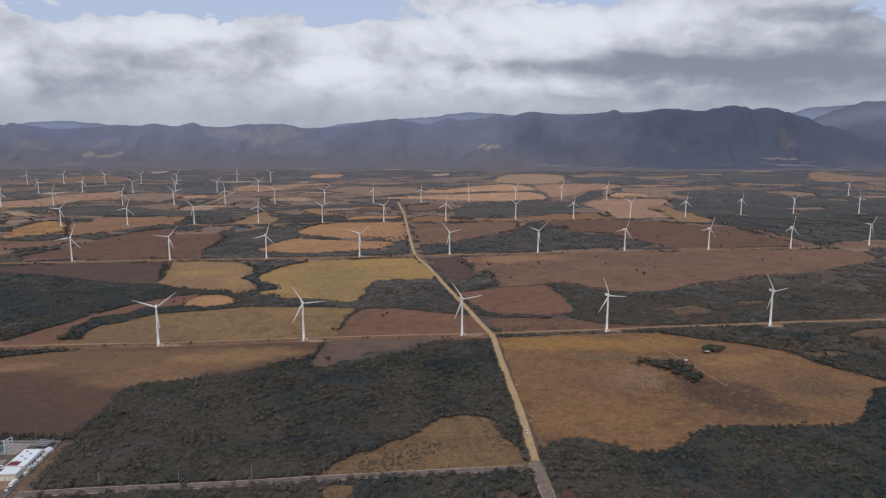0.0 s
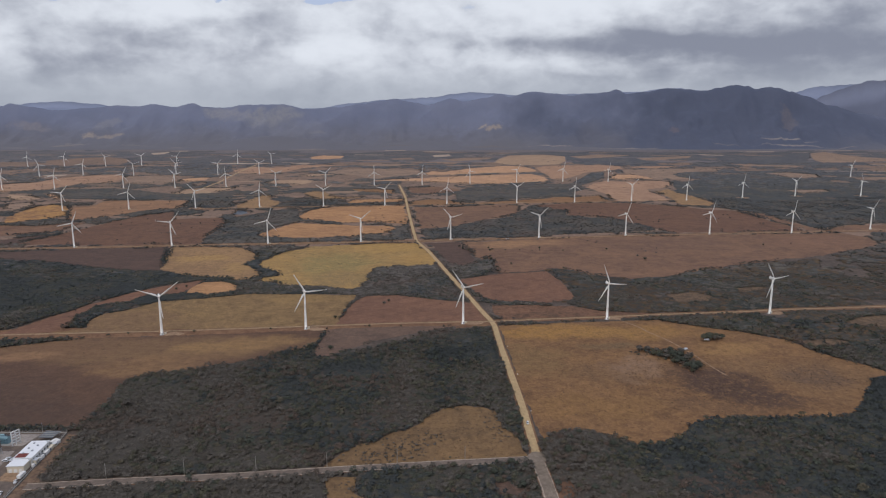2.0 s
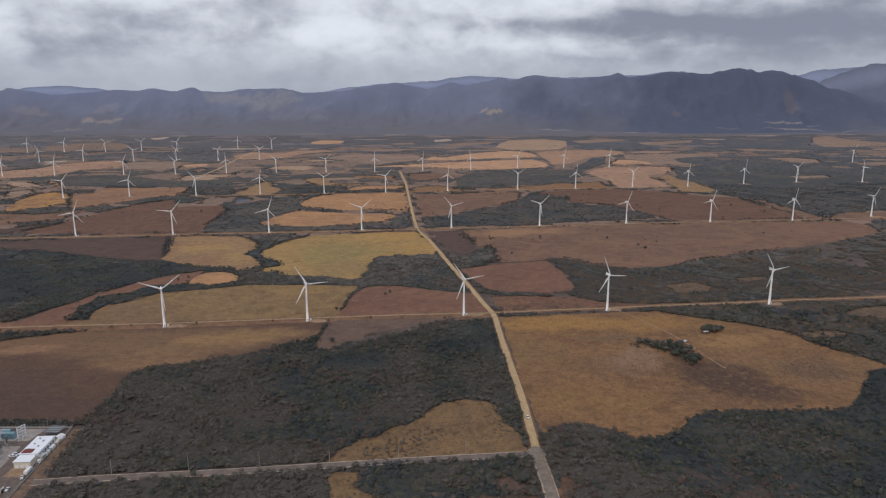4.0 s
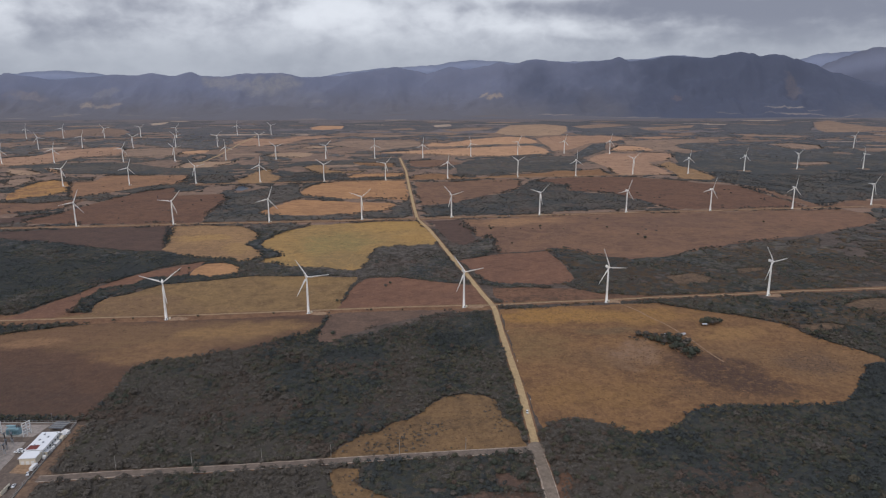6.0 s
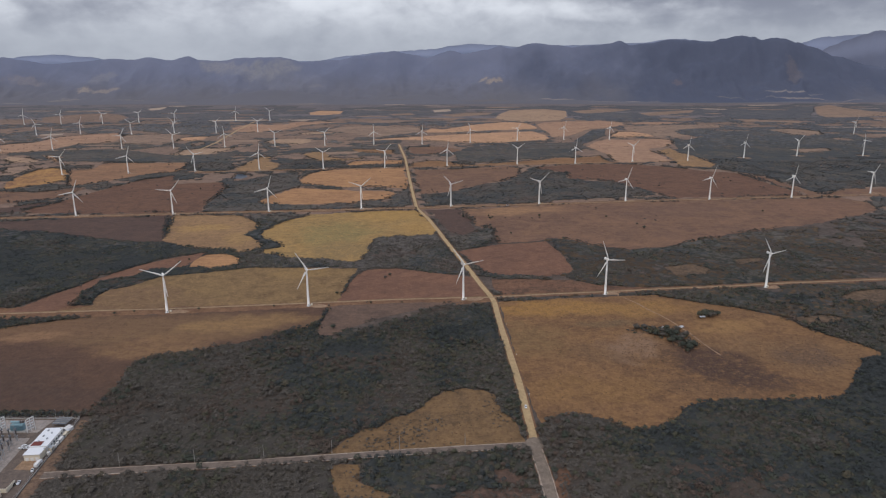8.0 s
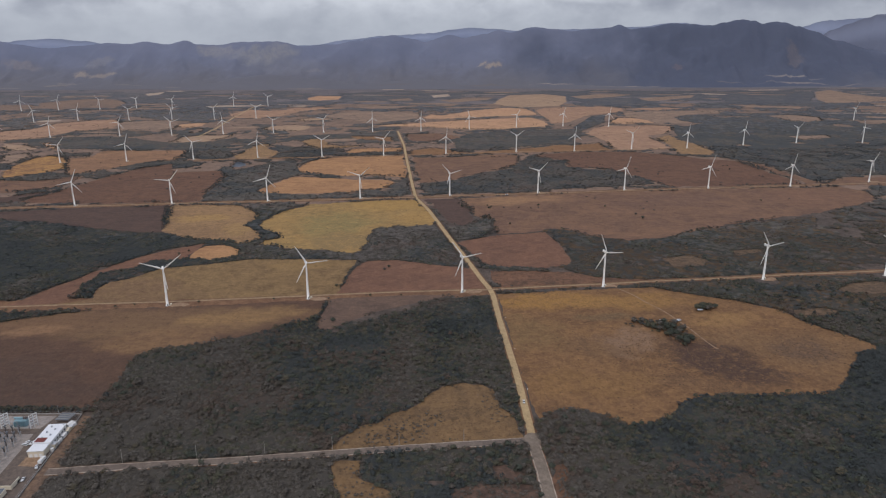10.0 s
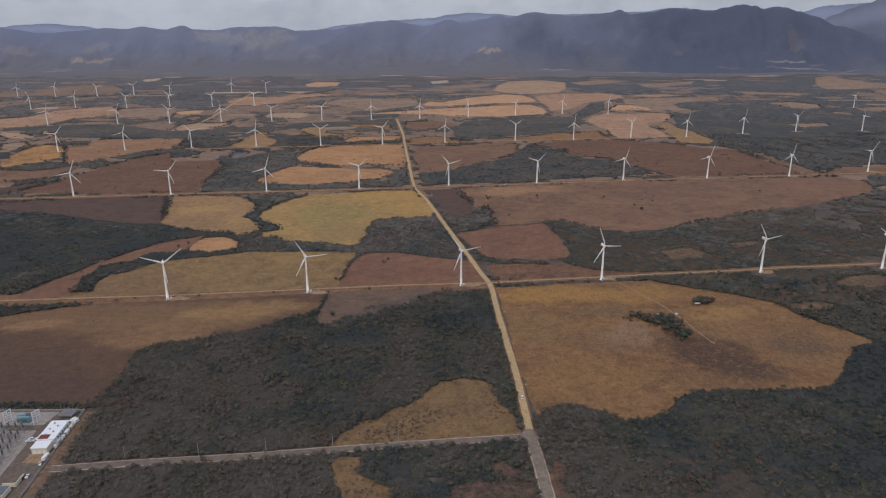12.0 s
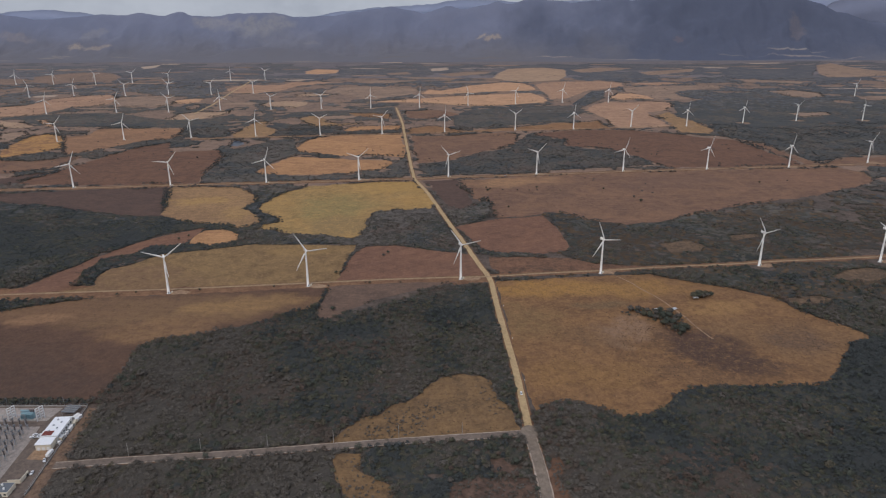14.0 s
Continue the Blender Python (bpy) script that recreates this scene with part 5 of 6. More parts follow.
WOODS.append(np.array([(-1342, 2099), (-1227, 2108), (-1208, 2169), (-1115, 1994), (-1200, 2028), (-1294, 2019)]))
WOODS.append(np.array([(37, 2086), (94, 2209), (227, 2274), (343, 2300), (459, 2312), (466, 2164), (364, 1991), (274, 1930), (157, 1872), (63, 1827), (34, 1904)]))
WOODS.append(np.array([(445, 2342), (524, 2547), (594, 2731), (663, 2769), (595, 2495), (528, 2370), (464, 2243)]))
WOODS.append(np.array([(1190, 2976), (1487, 3521), (2272, 4195), (1801, 3357), (1831, 3214), (1623, 3113), (1362, 3281)]))
WOODS.append(np.array([(664, 3542), (828, 3638), (1024, 3599), (862, 3105), (780, 3185), (688, 3241)]))
WOODS.append(np.array([(-489, 1984), (-371, 1881), (-263, 1889), (-258, 1788), (-346, 1746), (-413, 1723)]))
WOODS.append(np.array([(-494, 2156), (-288, 2216), (-147, 2281), (-130, 2150), (-273, 2092), (-409, 2082)]))
WOODS.append(np.array([(-1249, 3031), (-1251, 3234), (-965, 3148), (-874, 2844), (-890, 2611), (-984, 2578), (-1187, 2710)]))


def in_woods(px, py):
    hit = np.zeros(len(px), bool)
    for poly in WOODS:
        hit |= inside(px, py, poly)
    return hit

far_plots("far_dry", "narrow dry tan plots among the scrub of the far plain", 80, 1800, 4250, 91)
far_plots("far_litter_hazed", "narrow brown fallow plots among the scrub of the far plain", 60, 1500, 4000, 92)
far_plots("sand", "thin pale sandy strips on the far plain", 26, 2600, 4350, 93)


def canopy(name, label, y0, y1, res, gap, height, seed, fill, floor):
    """Closed scrub seen from above: an uneven sheet of low crowns, each a dome of its own tone."""
    r = np.random.RandomState(seed)
    half = 0.74 * y1 + 110
    nx, ny = int(2 * half / res), int(round((y1 - y0) / res)) + 1
    gx, gy = np.meshgrid(-half + res * np.arange(nx), y0 + res * np.arange(ny))
    gx = gx + (r.rand(ny, nx) - 0.5) * res * 0.7
    gy = gy + (r.rand(ny, nx) - 0.5) * res * 0.7 * (np.arange(ny) % (ny - 1) > 0)[:, None]
    px, py = gx.ravel(), gy.ravel()
    ok = np.abs(px) < 0.74 * py + 110
    who = np.where(ok)[0]
    free = np.ones(len(who), bool)
    for poly in PLOTS:
        free &= ~inside(px[who], py[who], poly)
    free &= fill(px[who], py[who])
    mask = np.zeros(nx * ny, bool)
    mask[who[free]] = True
    # nearest trees of a jittered stand
    tx, ty = int(2 * half / gap) + 3, int((y1 - y0) / gap) + 3
    cx = -half + gap * (np.arange(tx)[None, :] + r.rand(ty, tx) * 1.3 - 0.65)
    cy = y0 + gap * (np.arange(ty)[:, None] - 1 + r.rand(ty, tx) * 1.3 - 0.65)
    size = gap * (0.55 + 0.55 * r.rand(ty, tx))
    tall = height * (0.45 + 0.75 * r.rand(ty, tx) ** 1.3) * (0.7 + 0.6 * smooth_noise(cx.ravel(), cy.ravel(), 24.0, 15).reshape(ty, tx))
    idx = np.where(mask)[0]
    x, y = px[idx], py[idx]
    bi, bj = np.round((x + half) / gap).astype(int), np.round((y - y0) / gap).astype(int) + 1
    best, owner = np.full(len(x), -1.0), np.zeros(len(x), int)
    for dj in (-1, 0, 1):
        for di in (-1, 0, 1):
            i, j = np.clip(bi + di, 0, tx - 1), np.clip(bj + dj, 0, ty - 1)
            d2 = ((x - cx[j, i]) ** 2 + (y - cy[j, i]) ** 2) / size[j, i] ** 2
            h = tall[j, i] * (1 - 0.75 * d2)
            better = h > best
            best, owner = np.where(better, h, best), np.where(better, j * tx + i, owner)
    z = np.maximum(best, floor * height) * (0.86 + 0.28 * r.rand(len(x))) + 0.25 * (r.rand(len(x)) - 0.5)
    # the outer ring sinks to the ground
    m2 = mask.reshape(ny, nx)
    inner = m2.copy()
    inner[1:] &= m2[:-1]
    inner[:-1] &= m2[1:]
    inner[:, 1:] &= m2[:, :-1]
    inner[:, :-1] &= m2[:, 1:]
    inner[0], inner[-1] = m2[0], m2[-1]
    z = np.where(inner.ravel()[idx], np.maximum(z, 0.15), 0.02)
    # tones by tree
    ox, oy = cx.ravel()[owner], cy.ravel()[owner]
    luck = np.random.RandomState(seed + 1).rand(3, tx * ty)
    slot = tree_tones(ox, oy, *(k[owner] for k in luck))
    # the near sheet takes the darker set, shade under the trees in its colour
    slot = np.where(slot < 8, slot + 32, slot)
    # the eastern scrub is open: dry grass shows between its bushes
    grassy = (ox > 130) & (oy > 690) & (oy < 1150) & (smooth_noise(ox, oy, 26.0, 40) + (luck[0][owner] - 0.5) * 0.5 > 0.42)
    slot = np.where(grassy, np.where(luck[1][owner] < 0.45, 24 + slot % 3, 36 + slot % 2), slot)
    number = np.full(nx * ny, -1)
    number[idx] = np.arange(len(idx))
    n2 = number.reshape(ny, nx)
    a, b, c, d = n2[:-1, :-1].ravel(), n2[:-1, 1:].ravel(), n2[1:, 1:].ravel(), n2[1:, :-1].ravel()
    full = (a >= 0) & (b >= 0) & (c >= 0) & (d >= 0)
    a, b, c, d = a[full], b[full], c[full], d[full]
    faces = np.concatenate([np.stack([a, b, c], 1), np.stack([a, c, d], 1)])
    mats = np.concatenate([slot[a], slot[a]])
    verts = np.stack([x, y, z], 1)
    me = bpy.data.meshes.new(name)
    me.vertices.add(len(verts))
    me.vertices.foreach_set("co", verts.ravel())
    me.loops.add(len(faces) * 3)
    me.loops.foreach_set("vertex_index", faces.ravel().astype(np.int32))
    me.polygons.add(len(faces))
    me.polygons.foreach_set("loop_start", np.arange(0, len(faces) * 3, 3, dtype=np.int32))
    me.polygons.foreach_set("material_index", mats.astype(np.int32))
    me.update(calc_edges=True)
    me.shade_smooth()
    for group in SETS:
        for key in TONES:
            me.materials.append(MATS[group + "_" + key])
    return tagged(new(name, me), label, "forest", kind="stuff")


def patchy(big, small, level):
    """Scrub that thins out into bare ground away from the closed woods."""
    return lambda x, y: (smooth_noise(x, y, big, 31) * 0.6 + smooth_noise(x, y, small, 35) * 0.4 > level) | in_woods(x, y)


def border(x, y, at, sway):
    """A wandering line across the plan where one stand passes into the next."""
    return at + sway * (smooth_noise(x, y, 55.0, 71) + smooth_noise(x, y, 17.0, 72) * 0.6 - 0.8)


LINES = [(0, 0), (790, 60), (1000, 120), (1850, 200), (2950, 300), (9000, 0)]


def stretch(k, filled):
    """The part of a stand between its two wandering borders, lapping a little over both."""
    lap = 3.0 + 2.0 * k
    return lambda x, y: filled(x, y) & (y > border(x, y, *LINES[k]) - lap) & (y < border(x, y, *LINES[k + 1]) + lap)


near_fill = patchy(40.0, 16.0, 0.36)
closed = stretch(0, lambda x, y: ((smooth_noise(x, y, 8.0, 30) > 0.07) & (y < 540)) | near_fill(x, y))
middle = stretch(1, near_fill)
outer = stretch(2, patchy(50.0, 16.0, 0.48))
canopy("undergrowth", "dry growth beneath the thorn forest, darkened as shade under the crowns", 300, 860, 2.0, 4.0, 2.5, 61, closed, 0.6)
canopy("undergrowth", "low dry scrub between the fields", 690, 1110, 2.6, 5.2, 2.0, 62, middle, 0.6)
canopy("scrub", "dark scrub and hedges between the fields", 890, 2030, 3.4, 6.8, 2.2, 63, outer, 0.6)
canopy("far_scrub", "scrub of the far plain, greyed by painted haze", 1670, 3220, 5.2, 9.0, 2.4, 64, stretch(3, lambda x, y: patchy(90.0, 22.0, 0.52)(x, y) | ((x > 950) & (smooth_noise(x, y, 70.0, 41) > 0.3))), 0.6)
canopy("far_scrub", "scrub at the foot of the hills, blue-grey with painted haze", 2680, 4430, 9.5, 17.0, 2.6, 65, stretch(4, lambda x, y: (patchy(160.0, 40.0, 0.40)(x, y) | (smooth_noise(x, y, 220.0, 39) < (y - 3300) / 900)) & (smooth_noise(x, y, 130.0, 42) > (y - 3950) / 420)), 0.6)

# the crowns over them
for name, label, y0, y1, spacing, width, height, shapes, seed, filled in (
        ("thorn_forest", "dense dry thorn forest with grey, olive and dark green crowns", 340, 860, 2.9, 4.4, 2.5, BROAD, 2, closed),
        ("thorn_forest", "thorn forest and creek-side trees with grey and green crowns", 690, 1110, 3.3, 4.8, 1.8, MIDDLE, 3, middle),
        ("thorn_forest", "dark thorn trees of the thickets between the far fields", 890, 2030, 6.0, 6.6, 2.1, LOW, 4, outer)):
    px, py = scatter(y0, y1, spacing, seed)
    keep = filled(px, py) & ((px < 130) | (py < 680) | (py > 1150) | (smooth_noise(px, py, 20.0, 37) + 0.5 * smooth_noise(px, py, 7.0, 38) > 0.72))
    wood(name, label, px[keep], py[keep], width, height, shapes, seed)

# taller trees with pale bare or dark green crowns that stand out of the forest
px, py = scatter(300, 760, 8.0, 5)
keep = closed(px, py) & (smooth_noise(px, py, 24.0, 29) > 0.38)
wood("forest_trees", "taller trees standing out of the thorn forest", px[keep], py[keep], 6.0, 4.9, BROAD, 6)

# ---------------------------------------------------------------- single trees
def trunk_mesh(h, seed):
    r = random.Random(seed)
    bm = bmesh.new()
    top = Vector((0.15 * h * (r.random() - 0.5), 0.15 * h * (r.random() - 0.5), 0.5 * h))
    rod(bm, (0, 0, -0.2), top, 0.05 * h, 0.03 * h, 7)
    for k in range(4):
        a = k * 1.57 + r.random()
        rod(bm, top * (0.6 + 0.1 * k), top + Vector((0.3 * h * math.cos(a), 0.3 * h * math.sin(a), 0.22 * h)), 0.022 * h, 0.008 * h, 5)
    return bm


def crown_mesh(name, seed, mat, w, h):
    v, f = twig_crown(seed, 280, 0.075, 0.30)
    v = v * (w, w, h) + (0, 0, 0.18 * h)
    me = bpy.data.meshes.new(name)
    me.from_pydata(v.tolist(), [], f.tolist())
    me.update()
    me.materials.append(MATS[mat])
    return me


TREES = []
for k, (tone, w, h, label) in enumerate((("leaf_green", 5.4, 4.6, "dark green thorn tree with a dense rounded crown"),
                                         ("leaf_olive", 4.8, 4.2, "olive thorn tree with a spreading crown"),
                                         ("leaf_pale_grey", 4.6, 4.0, "nearly leafless grey thorn tree"),
                                         ("leaf_russet", 4.4, 3.8, "dry russet thorn tree"))):
    t = thing("tree", label, "tree", pose(0, -40 - 12 * k, 0))
    part("trunk", trunk_mesh(h, k), "bark", t, "grey-brown trunk with limbs")
    c = new("crown", crown_mesh("crown", 80 + k, tone, w, h))
    c.parent = t
    TREES.append(t)

used_tree = [False] * 4


def plant(x, y, kind, size, group):
    m = pose(x, y, 0, 0, 0, (x * 37 + y * 91) % 360)
    if used_tree[kind]:
        t = copy_thing(TREES[kind], m)
    else:
        t, used_tree[kind] = TREES[kind], True
        t.matrix_basis = m
    t.scale = (size * 1.15, size * 1.05, size * 0.9)
    tagged(t, group=group)
    return t


rng = random.Random(21)
LONE = [(-127, 774), (-130, 733), (-131, 720), (-132, 708), (-346, 716), (-276, 723), (-193, 732), (-88, 744), (-83, 742), (174, 1192), (331, 1125),
        (335, 1097), (81, 1120), (84, 1069), (72, 1069), (37, 1185), (47, 1171), (111, 1065), (84, 1171), (89, 1184), (83, 1193), (-69, 847), (-74, 835),
        (-111, 862), (281, 695), (284, 699), (292, 695), (288, 700), (297, 698), (293, 702), (300, 703), (286, 696), (290, 698), (296, 701), (302, 700), (283, 697), (590, 1225), (-366, 906), (-357, 920), (81, 1100), (-47, 744), (-115, 666), (292, 1182)]
for x, y in LONE:
    small = 0.5 if 700 < y < 760 and x < 270 else 1.3 if 275 < x < 305 and y < 710 else 0.85
    plant(x, y, rng.choice((0, 1, 1, 2)), rng.uniform(0.9, 1.5) * small, "lone trees in the fields")
GROVE = [(202, 661), (211, 663), (219, 659), (219, 649), (223, 641), (231, 646), (233, 635), (236, 629), (247, 642), (244, 625), (245, 616), (235, 616),
         (242, 655), (239, 609), (233, 659), (213, 649), (226, 652), (229, 628), (240, 634), (238, 645)]
for x, y in GROVE:
    plant(x, y, rng.choice((2, 2, 1) if x < 226 else (0, 0, 2)), rng.uniform(1.2, 1.7), "grove in the grazing field")
    plant(x + rng.uniform(-5, 5), y + rng.uniform(-4, 4), rng.choice((0, 1, 2, 2)), rng.uniform(0.6, 1.05), "grove in the grazing field")
    plant(x + rng.uniform(-4, 4), y + rng.uniform(-5, 5), rng.choice((0, 0, 1)), rng.uniform(0.7, 1.3), "grove in the grazing field")

gr = np.random.RandomState(6)
GX, GY = np.repeat(np.array([p[0] for p in GROVE], float), 9), np.repeat(np.array([p[1] for p in GROVE], float), 9)
wood("grove_scrub", "low dark scrub under the trees of the grove", GX + gr.randn(len(GX)) * 4.0, GY + gr.randn(len(GY)) * 4.0, 3.2, 2.4, LOW, 56)

# shrubs and tufts dotted over the open fields
r = np.random.RandomState(5)
px, py = r.uniform(-420, 470, 14000), r.uniform(400, 1240, 14000)
clump = smooth_noise(px, py, 24.0, 44) * 0.6 + smooth_noise(px, py, 9.0, 46) * 0.4
off = np.zeros(len(px), bool)
for poly in PLOTS[FIELD_COUNT:]:
    off |= inside(px, py, poly)
keep = (r.rand(len(px)) < (clump - 0.36) * 2.2) & ~off & (np.abs(px) < 0.7 * py + 60)
for cx, cy, sx, sy, k in ((235, 575, 38, 34, 520), (205, 600, 24, 30, 260), (345, 595, 28, 26, 330), (170, 560, 60, 40, 240), (20, 480, 28, 20, 170)):
    px, py = np.concatenate([px, r.normal(cx, sx, k)]), np.concatenate([py, r.normal(cy, sy, k)])
    keep = np.concatenate([keep, np.ones(k, bool)])
wood("field_shrubs", "small dry shrubs and grass tufts dotted over the fields", px[keep], py[keep], 1.25, 0.5, LOW, 45, "tuft")

# straggling bushes along the edges of the fields
ex, ey = [], []
for poly in PLOTS[:FIELD_COUNT]:
    if poly[:, 1].mean() > 1150 or len(poly) < 8:
        continue
    for a, b in zip(poly, np.roll(poly, -1, 0)):
        k = int(np.hypot(*(b - a)) * (1.1 if a[1] < 760 else 0.6))
        u = r.rand(k, 1)
        spot = a + (b - a) * u + r.randn(k, 2) * 2.6
        ex.append(spot[:, 0])
        ey.append(spot[:, 1])
ex, ey = np.concatenate(ex), np.concatenate(ey)
off = np.zeros(len(ex), bool)
for poly in PLOTS[FIELD_COUNT:]:
    off |= inside(ex, ey, poly)
for poly in PLOTS[FIELD_COUNT:]:
    off |= inside(ex - 9, ey, poly) | inside(ex + 9, ey, poly)
keep = ~off & ~((ex > 58) & (ex < 80) & (ey > 480) & (ey < 750)) & (smooth_noise(ex, ey, 16.0, 47) > 0.55) & (np.abs(ex) < 0.7 * ey + 60)
wood("edge_bushes", "straggling dark bushes along the field edges", ex[keep], ey[keep], 1.9, 1.2, LOW, 48)

# a thin patch of bushes in the clearing
CLEARING = np.array([(-40, 459), (-33, 465), (-27, 471), (-30, 457), (-20, 461), (-16, 473), (-9, 464), (-23, 454), (-5, 477), (-11, 482), (-35, 451), (0, 471), (-17, 451)], float)
hx = np.concatenate([r.normal(-48, 9, 70), np.repeat(CLEARING[:, 0], 6) + r.randn(78) * 3.6, r.normal(-45, 14, 60), r.normal(46, 6, 40), r.uniform(-2, 72, 330), r.normal(80, 4, 60)])
hy = np.concatenate([r.uniform(355, 415, 70), np.repeat(CLEARING[:, 1], 6) + r.randn(78) * 3.6, r.normal(446, 5, 60), r.normal(500, 12, 40), r.uniform(352, 392, 330), r.normal(392, 14, 60)])
off = np.abs(hx - 70) < 6
hx, hy = hx[~off], hy[~off]
wood("clearing_bushes", "thin grey bushes in the dry clearing", hx, hy, 2.4, 1.1, LOW, 55, "bare")
# dusty apron where the side road meets the dirt road
apron = ragged([(66.9 + 1.0 + 6.5 * math.cos(a), 442.6 + 9.5 * math.sin(a)) for a in (k * 0.524 for k in range(12))], 0.8, 2.0)
bm = bmesh.new()
bm.faces.new([bm.verts.new((x, y, 0.56)) for x, y in apron])
tagged(part("road_junction", bm, "asphalt_dusty"), "dusty apron where two roads meet", "road", kind="structure")

# hedges of the far fields
ex, ey = [], []
for poly in PLOTS[:FIELD_COUNT]:
    if poly[:, 1].mean() < 1000 or poly[:, 1].mean() > 2700:
        continue
    for a, b in zip(poly, np.roll(poly, -1, 0)):
        k = int(np.hypot(*(b - a)) * 0.42)
        spot = a + (b - a) * r.rand(k, 1) + r.randn(k, 2) * 3.0
        ex.append(spot[:, 0])
        ey.append(spot[:, 1])
ex, ey = np.concatenate(ex), np.concatenate(ey)
off = np.zeros(len(ex), bool)
for poly in PLOTS[FIELD_COUNT:]:
    off |= inside(ex, ey, poly)
keep = (smooth_noise(ex, ey, 75.0, 51) > 0.50) & ~off
wood("far_hedges", "dark hedges and bushes along the far fields", ex[keep], ey[keep], 4.6, 3.2, LOW, 52)
px, py = r.uniform(-1.0, 1.0, 9000), 1150 + 2300 * r.rand(9000) ** 0.8
px = px * (0.68 * py + 40)
off = np.zeros(len(px), bool)
for poly in PLOTS[FIELD_COUNT:]:
    off |= inside(px, py, poly)
clump = smooth_noise(px, py, 90.0, 53) * 0.55 + smooth_noise(px, py, 28.0, 57) * 0.45
keep = (clump + (r.rand(len(px)) - 0.5) * 0.16 > 0.66) & ~off
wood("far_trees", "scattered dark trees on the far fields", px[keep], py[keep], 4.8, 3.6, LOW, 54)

# ---------------------------------------------------------------- fence line of the roadside trees, counted one by one
px, py = scatter(372, 500, 7.5, 77)
near_road = (np.abs(px - 66) < 60)
for x, y in list(zip(px[near_road], py[near_road]))[:170]:
    plant(float(x), float(y), rng.choice((0, 1, 2, 2, 3)), rng.uniform(0.75, 1.15), "trees of the roadside forest")

# ---------------------------------------------------------------- poles along the side road
def make_pole():
    p = thing("utility_pole", "slender pale utility pole beside the side road", "utility pole", group="poles along the side road")
    bm = bmesh.new()
    rod(bm, (0, 0, -0.3), (0, 0, 11.0), 0.19, 0.12, 10)
    part("post", bm, "wood_pole", p)
    bm = bmesh.new()
    box(bm, 0, 0, 10.4, 2.0, 0.12, 0.14, 0.02)
    part("crossarm", bm, "wood_pole", p)
    for x in (-0.85, 0.0, 0.85):
        bm = bmesh.new()
        rod(bm, (x, 0, 10.47), (x, 0, 10.75), 0.07, 0.04, 8)
        part("insulator", bm, "porcelain", p, "brown porcelain insulator")
    return p


pole = make_pole()
POLES = [(-224.7, 415.6), (-174.3, 420.6), (-127.1, 425.7), (-79.5, 431.0), (-31.4, 436.8), (16.2, 439.6)]
pole.matrix_basis = pose(*POLES[0], 0, 0, 0, 96)
for x, y in POLES[1:]:
    copy_thing(pole, pose(x, y, 0, 0, 0, 96))


for x, y in ((68.4, 676), (70.4, 599), (72.8, 519)):
    p = thing("marker_post", "short white marker post beside the dirt road", "marker post", pose(x, y, 0.1), group="marker posts along the dirt road")
    bm = bmesh.new()
    box(bm, 0, 0, 0.6, 0.28, 0.28, 1.5, 0.04)
    part("post", bm, "wall_white", p)
    bm = bmesh.new()
    box(bm, 0, 0, 1.38, 0.34, 0.34, 0.14, 0.03)
    part("cap", bm, "steel_dark", p)

# ---------------------------------------------------------------- vehicles
def make_car(label, body_mat, pickup=False):
    """A car 4.6 m long, along +y, wheels on the ground."""
    c = thing("car", label, "pickup" if pickup else "car")
    bm = bmesh.new()
    box(bm, 0, 0, 0.68, 1.8, 4.6, 0.62, 0.16)
    part("body", bm, body_mat, c)
    bm = bmesh.new()
    y0, y1 = (-0.2, 1.5) if pickup else (-1.9, 1.0)
    low = [bm.verts.new((x, y, 0.98)) for x, y in ((-0.82, y0), (0.82, y0), (0.82, y1), (-0.82, y1))]
    top = [bm.verts.new((x, y, 1.52)) for x, y in ((-0.66, y0 + 0.3), (0.66, y0 + 0.3), (0.66, y1 - 0.7), (-0.66, y1 - 0.7))]
    for i in range(4):
        bm.faces.new((low[i], low[(i + 1) % 4], top[(i + 1) % 4], top[i]))
    bm.faces.new(top)
    part("window_band", bm, "glass_dark", c, "dark glass round the cabin")
    bm = bmesh.new()
    box(bm, 0, (y0 + y1) / 2 - 0.2, 1.54, 1.36, (y1 - y0) - 0.95, 0.07, 0.03)
    part("roof", bm, body_mat, c)
    if pickup:
        bm = bmesh.new()
        for x in (-0.82, 0.82):
            box(bm, x, -1.25, 1.12, 0.08, 1.9, 0.36, 0.02)
        box(bm, 0, -2.2, 1.12, 1.7, 0.08, 0.36, 0.02)
        part("load_bed", bm, body_mat, c)
    for x in (-0.82, 0.82):
        for y in (-1.4, 1.45):
            bm = bmesh.new()
            rod(bm, (x - 0.11, y, 0.33), (x + 0.11, y, 0.33), 0.33, 0.33, 14)
            w = part("wheel", bm, "rubber", c)
            bm = bmesh.new()
            rod(bm, (x - 0.125, y, 0.33), (x + 0.125, y, 0.33), 0.19, 0.19, 10)
            part("rim", bm, "steel", w, "silver wheel rim")
    for x in (-0.6, 0.6):
        bm = bmesh.new()
        box(bm, x, 2.28, 0.78, 0.34, 0.08, 0.16, 0.03)
        part("headlight", bm, "porcelain_white", c)
    return c


paint("porcelain_white", (0.75, 0.76, 0.78), 0.2)
white_car = make_car("white car on the pale dirt road", "car_white")
white_car.matrix_basis = pose(67.3, 497, 0.42, 0, 0, 178)
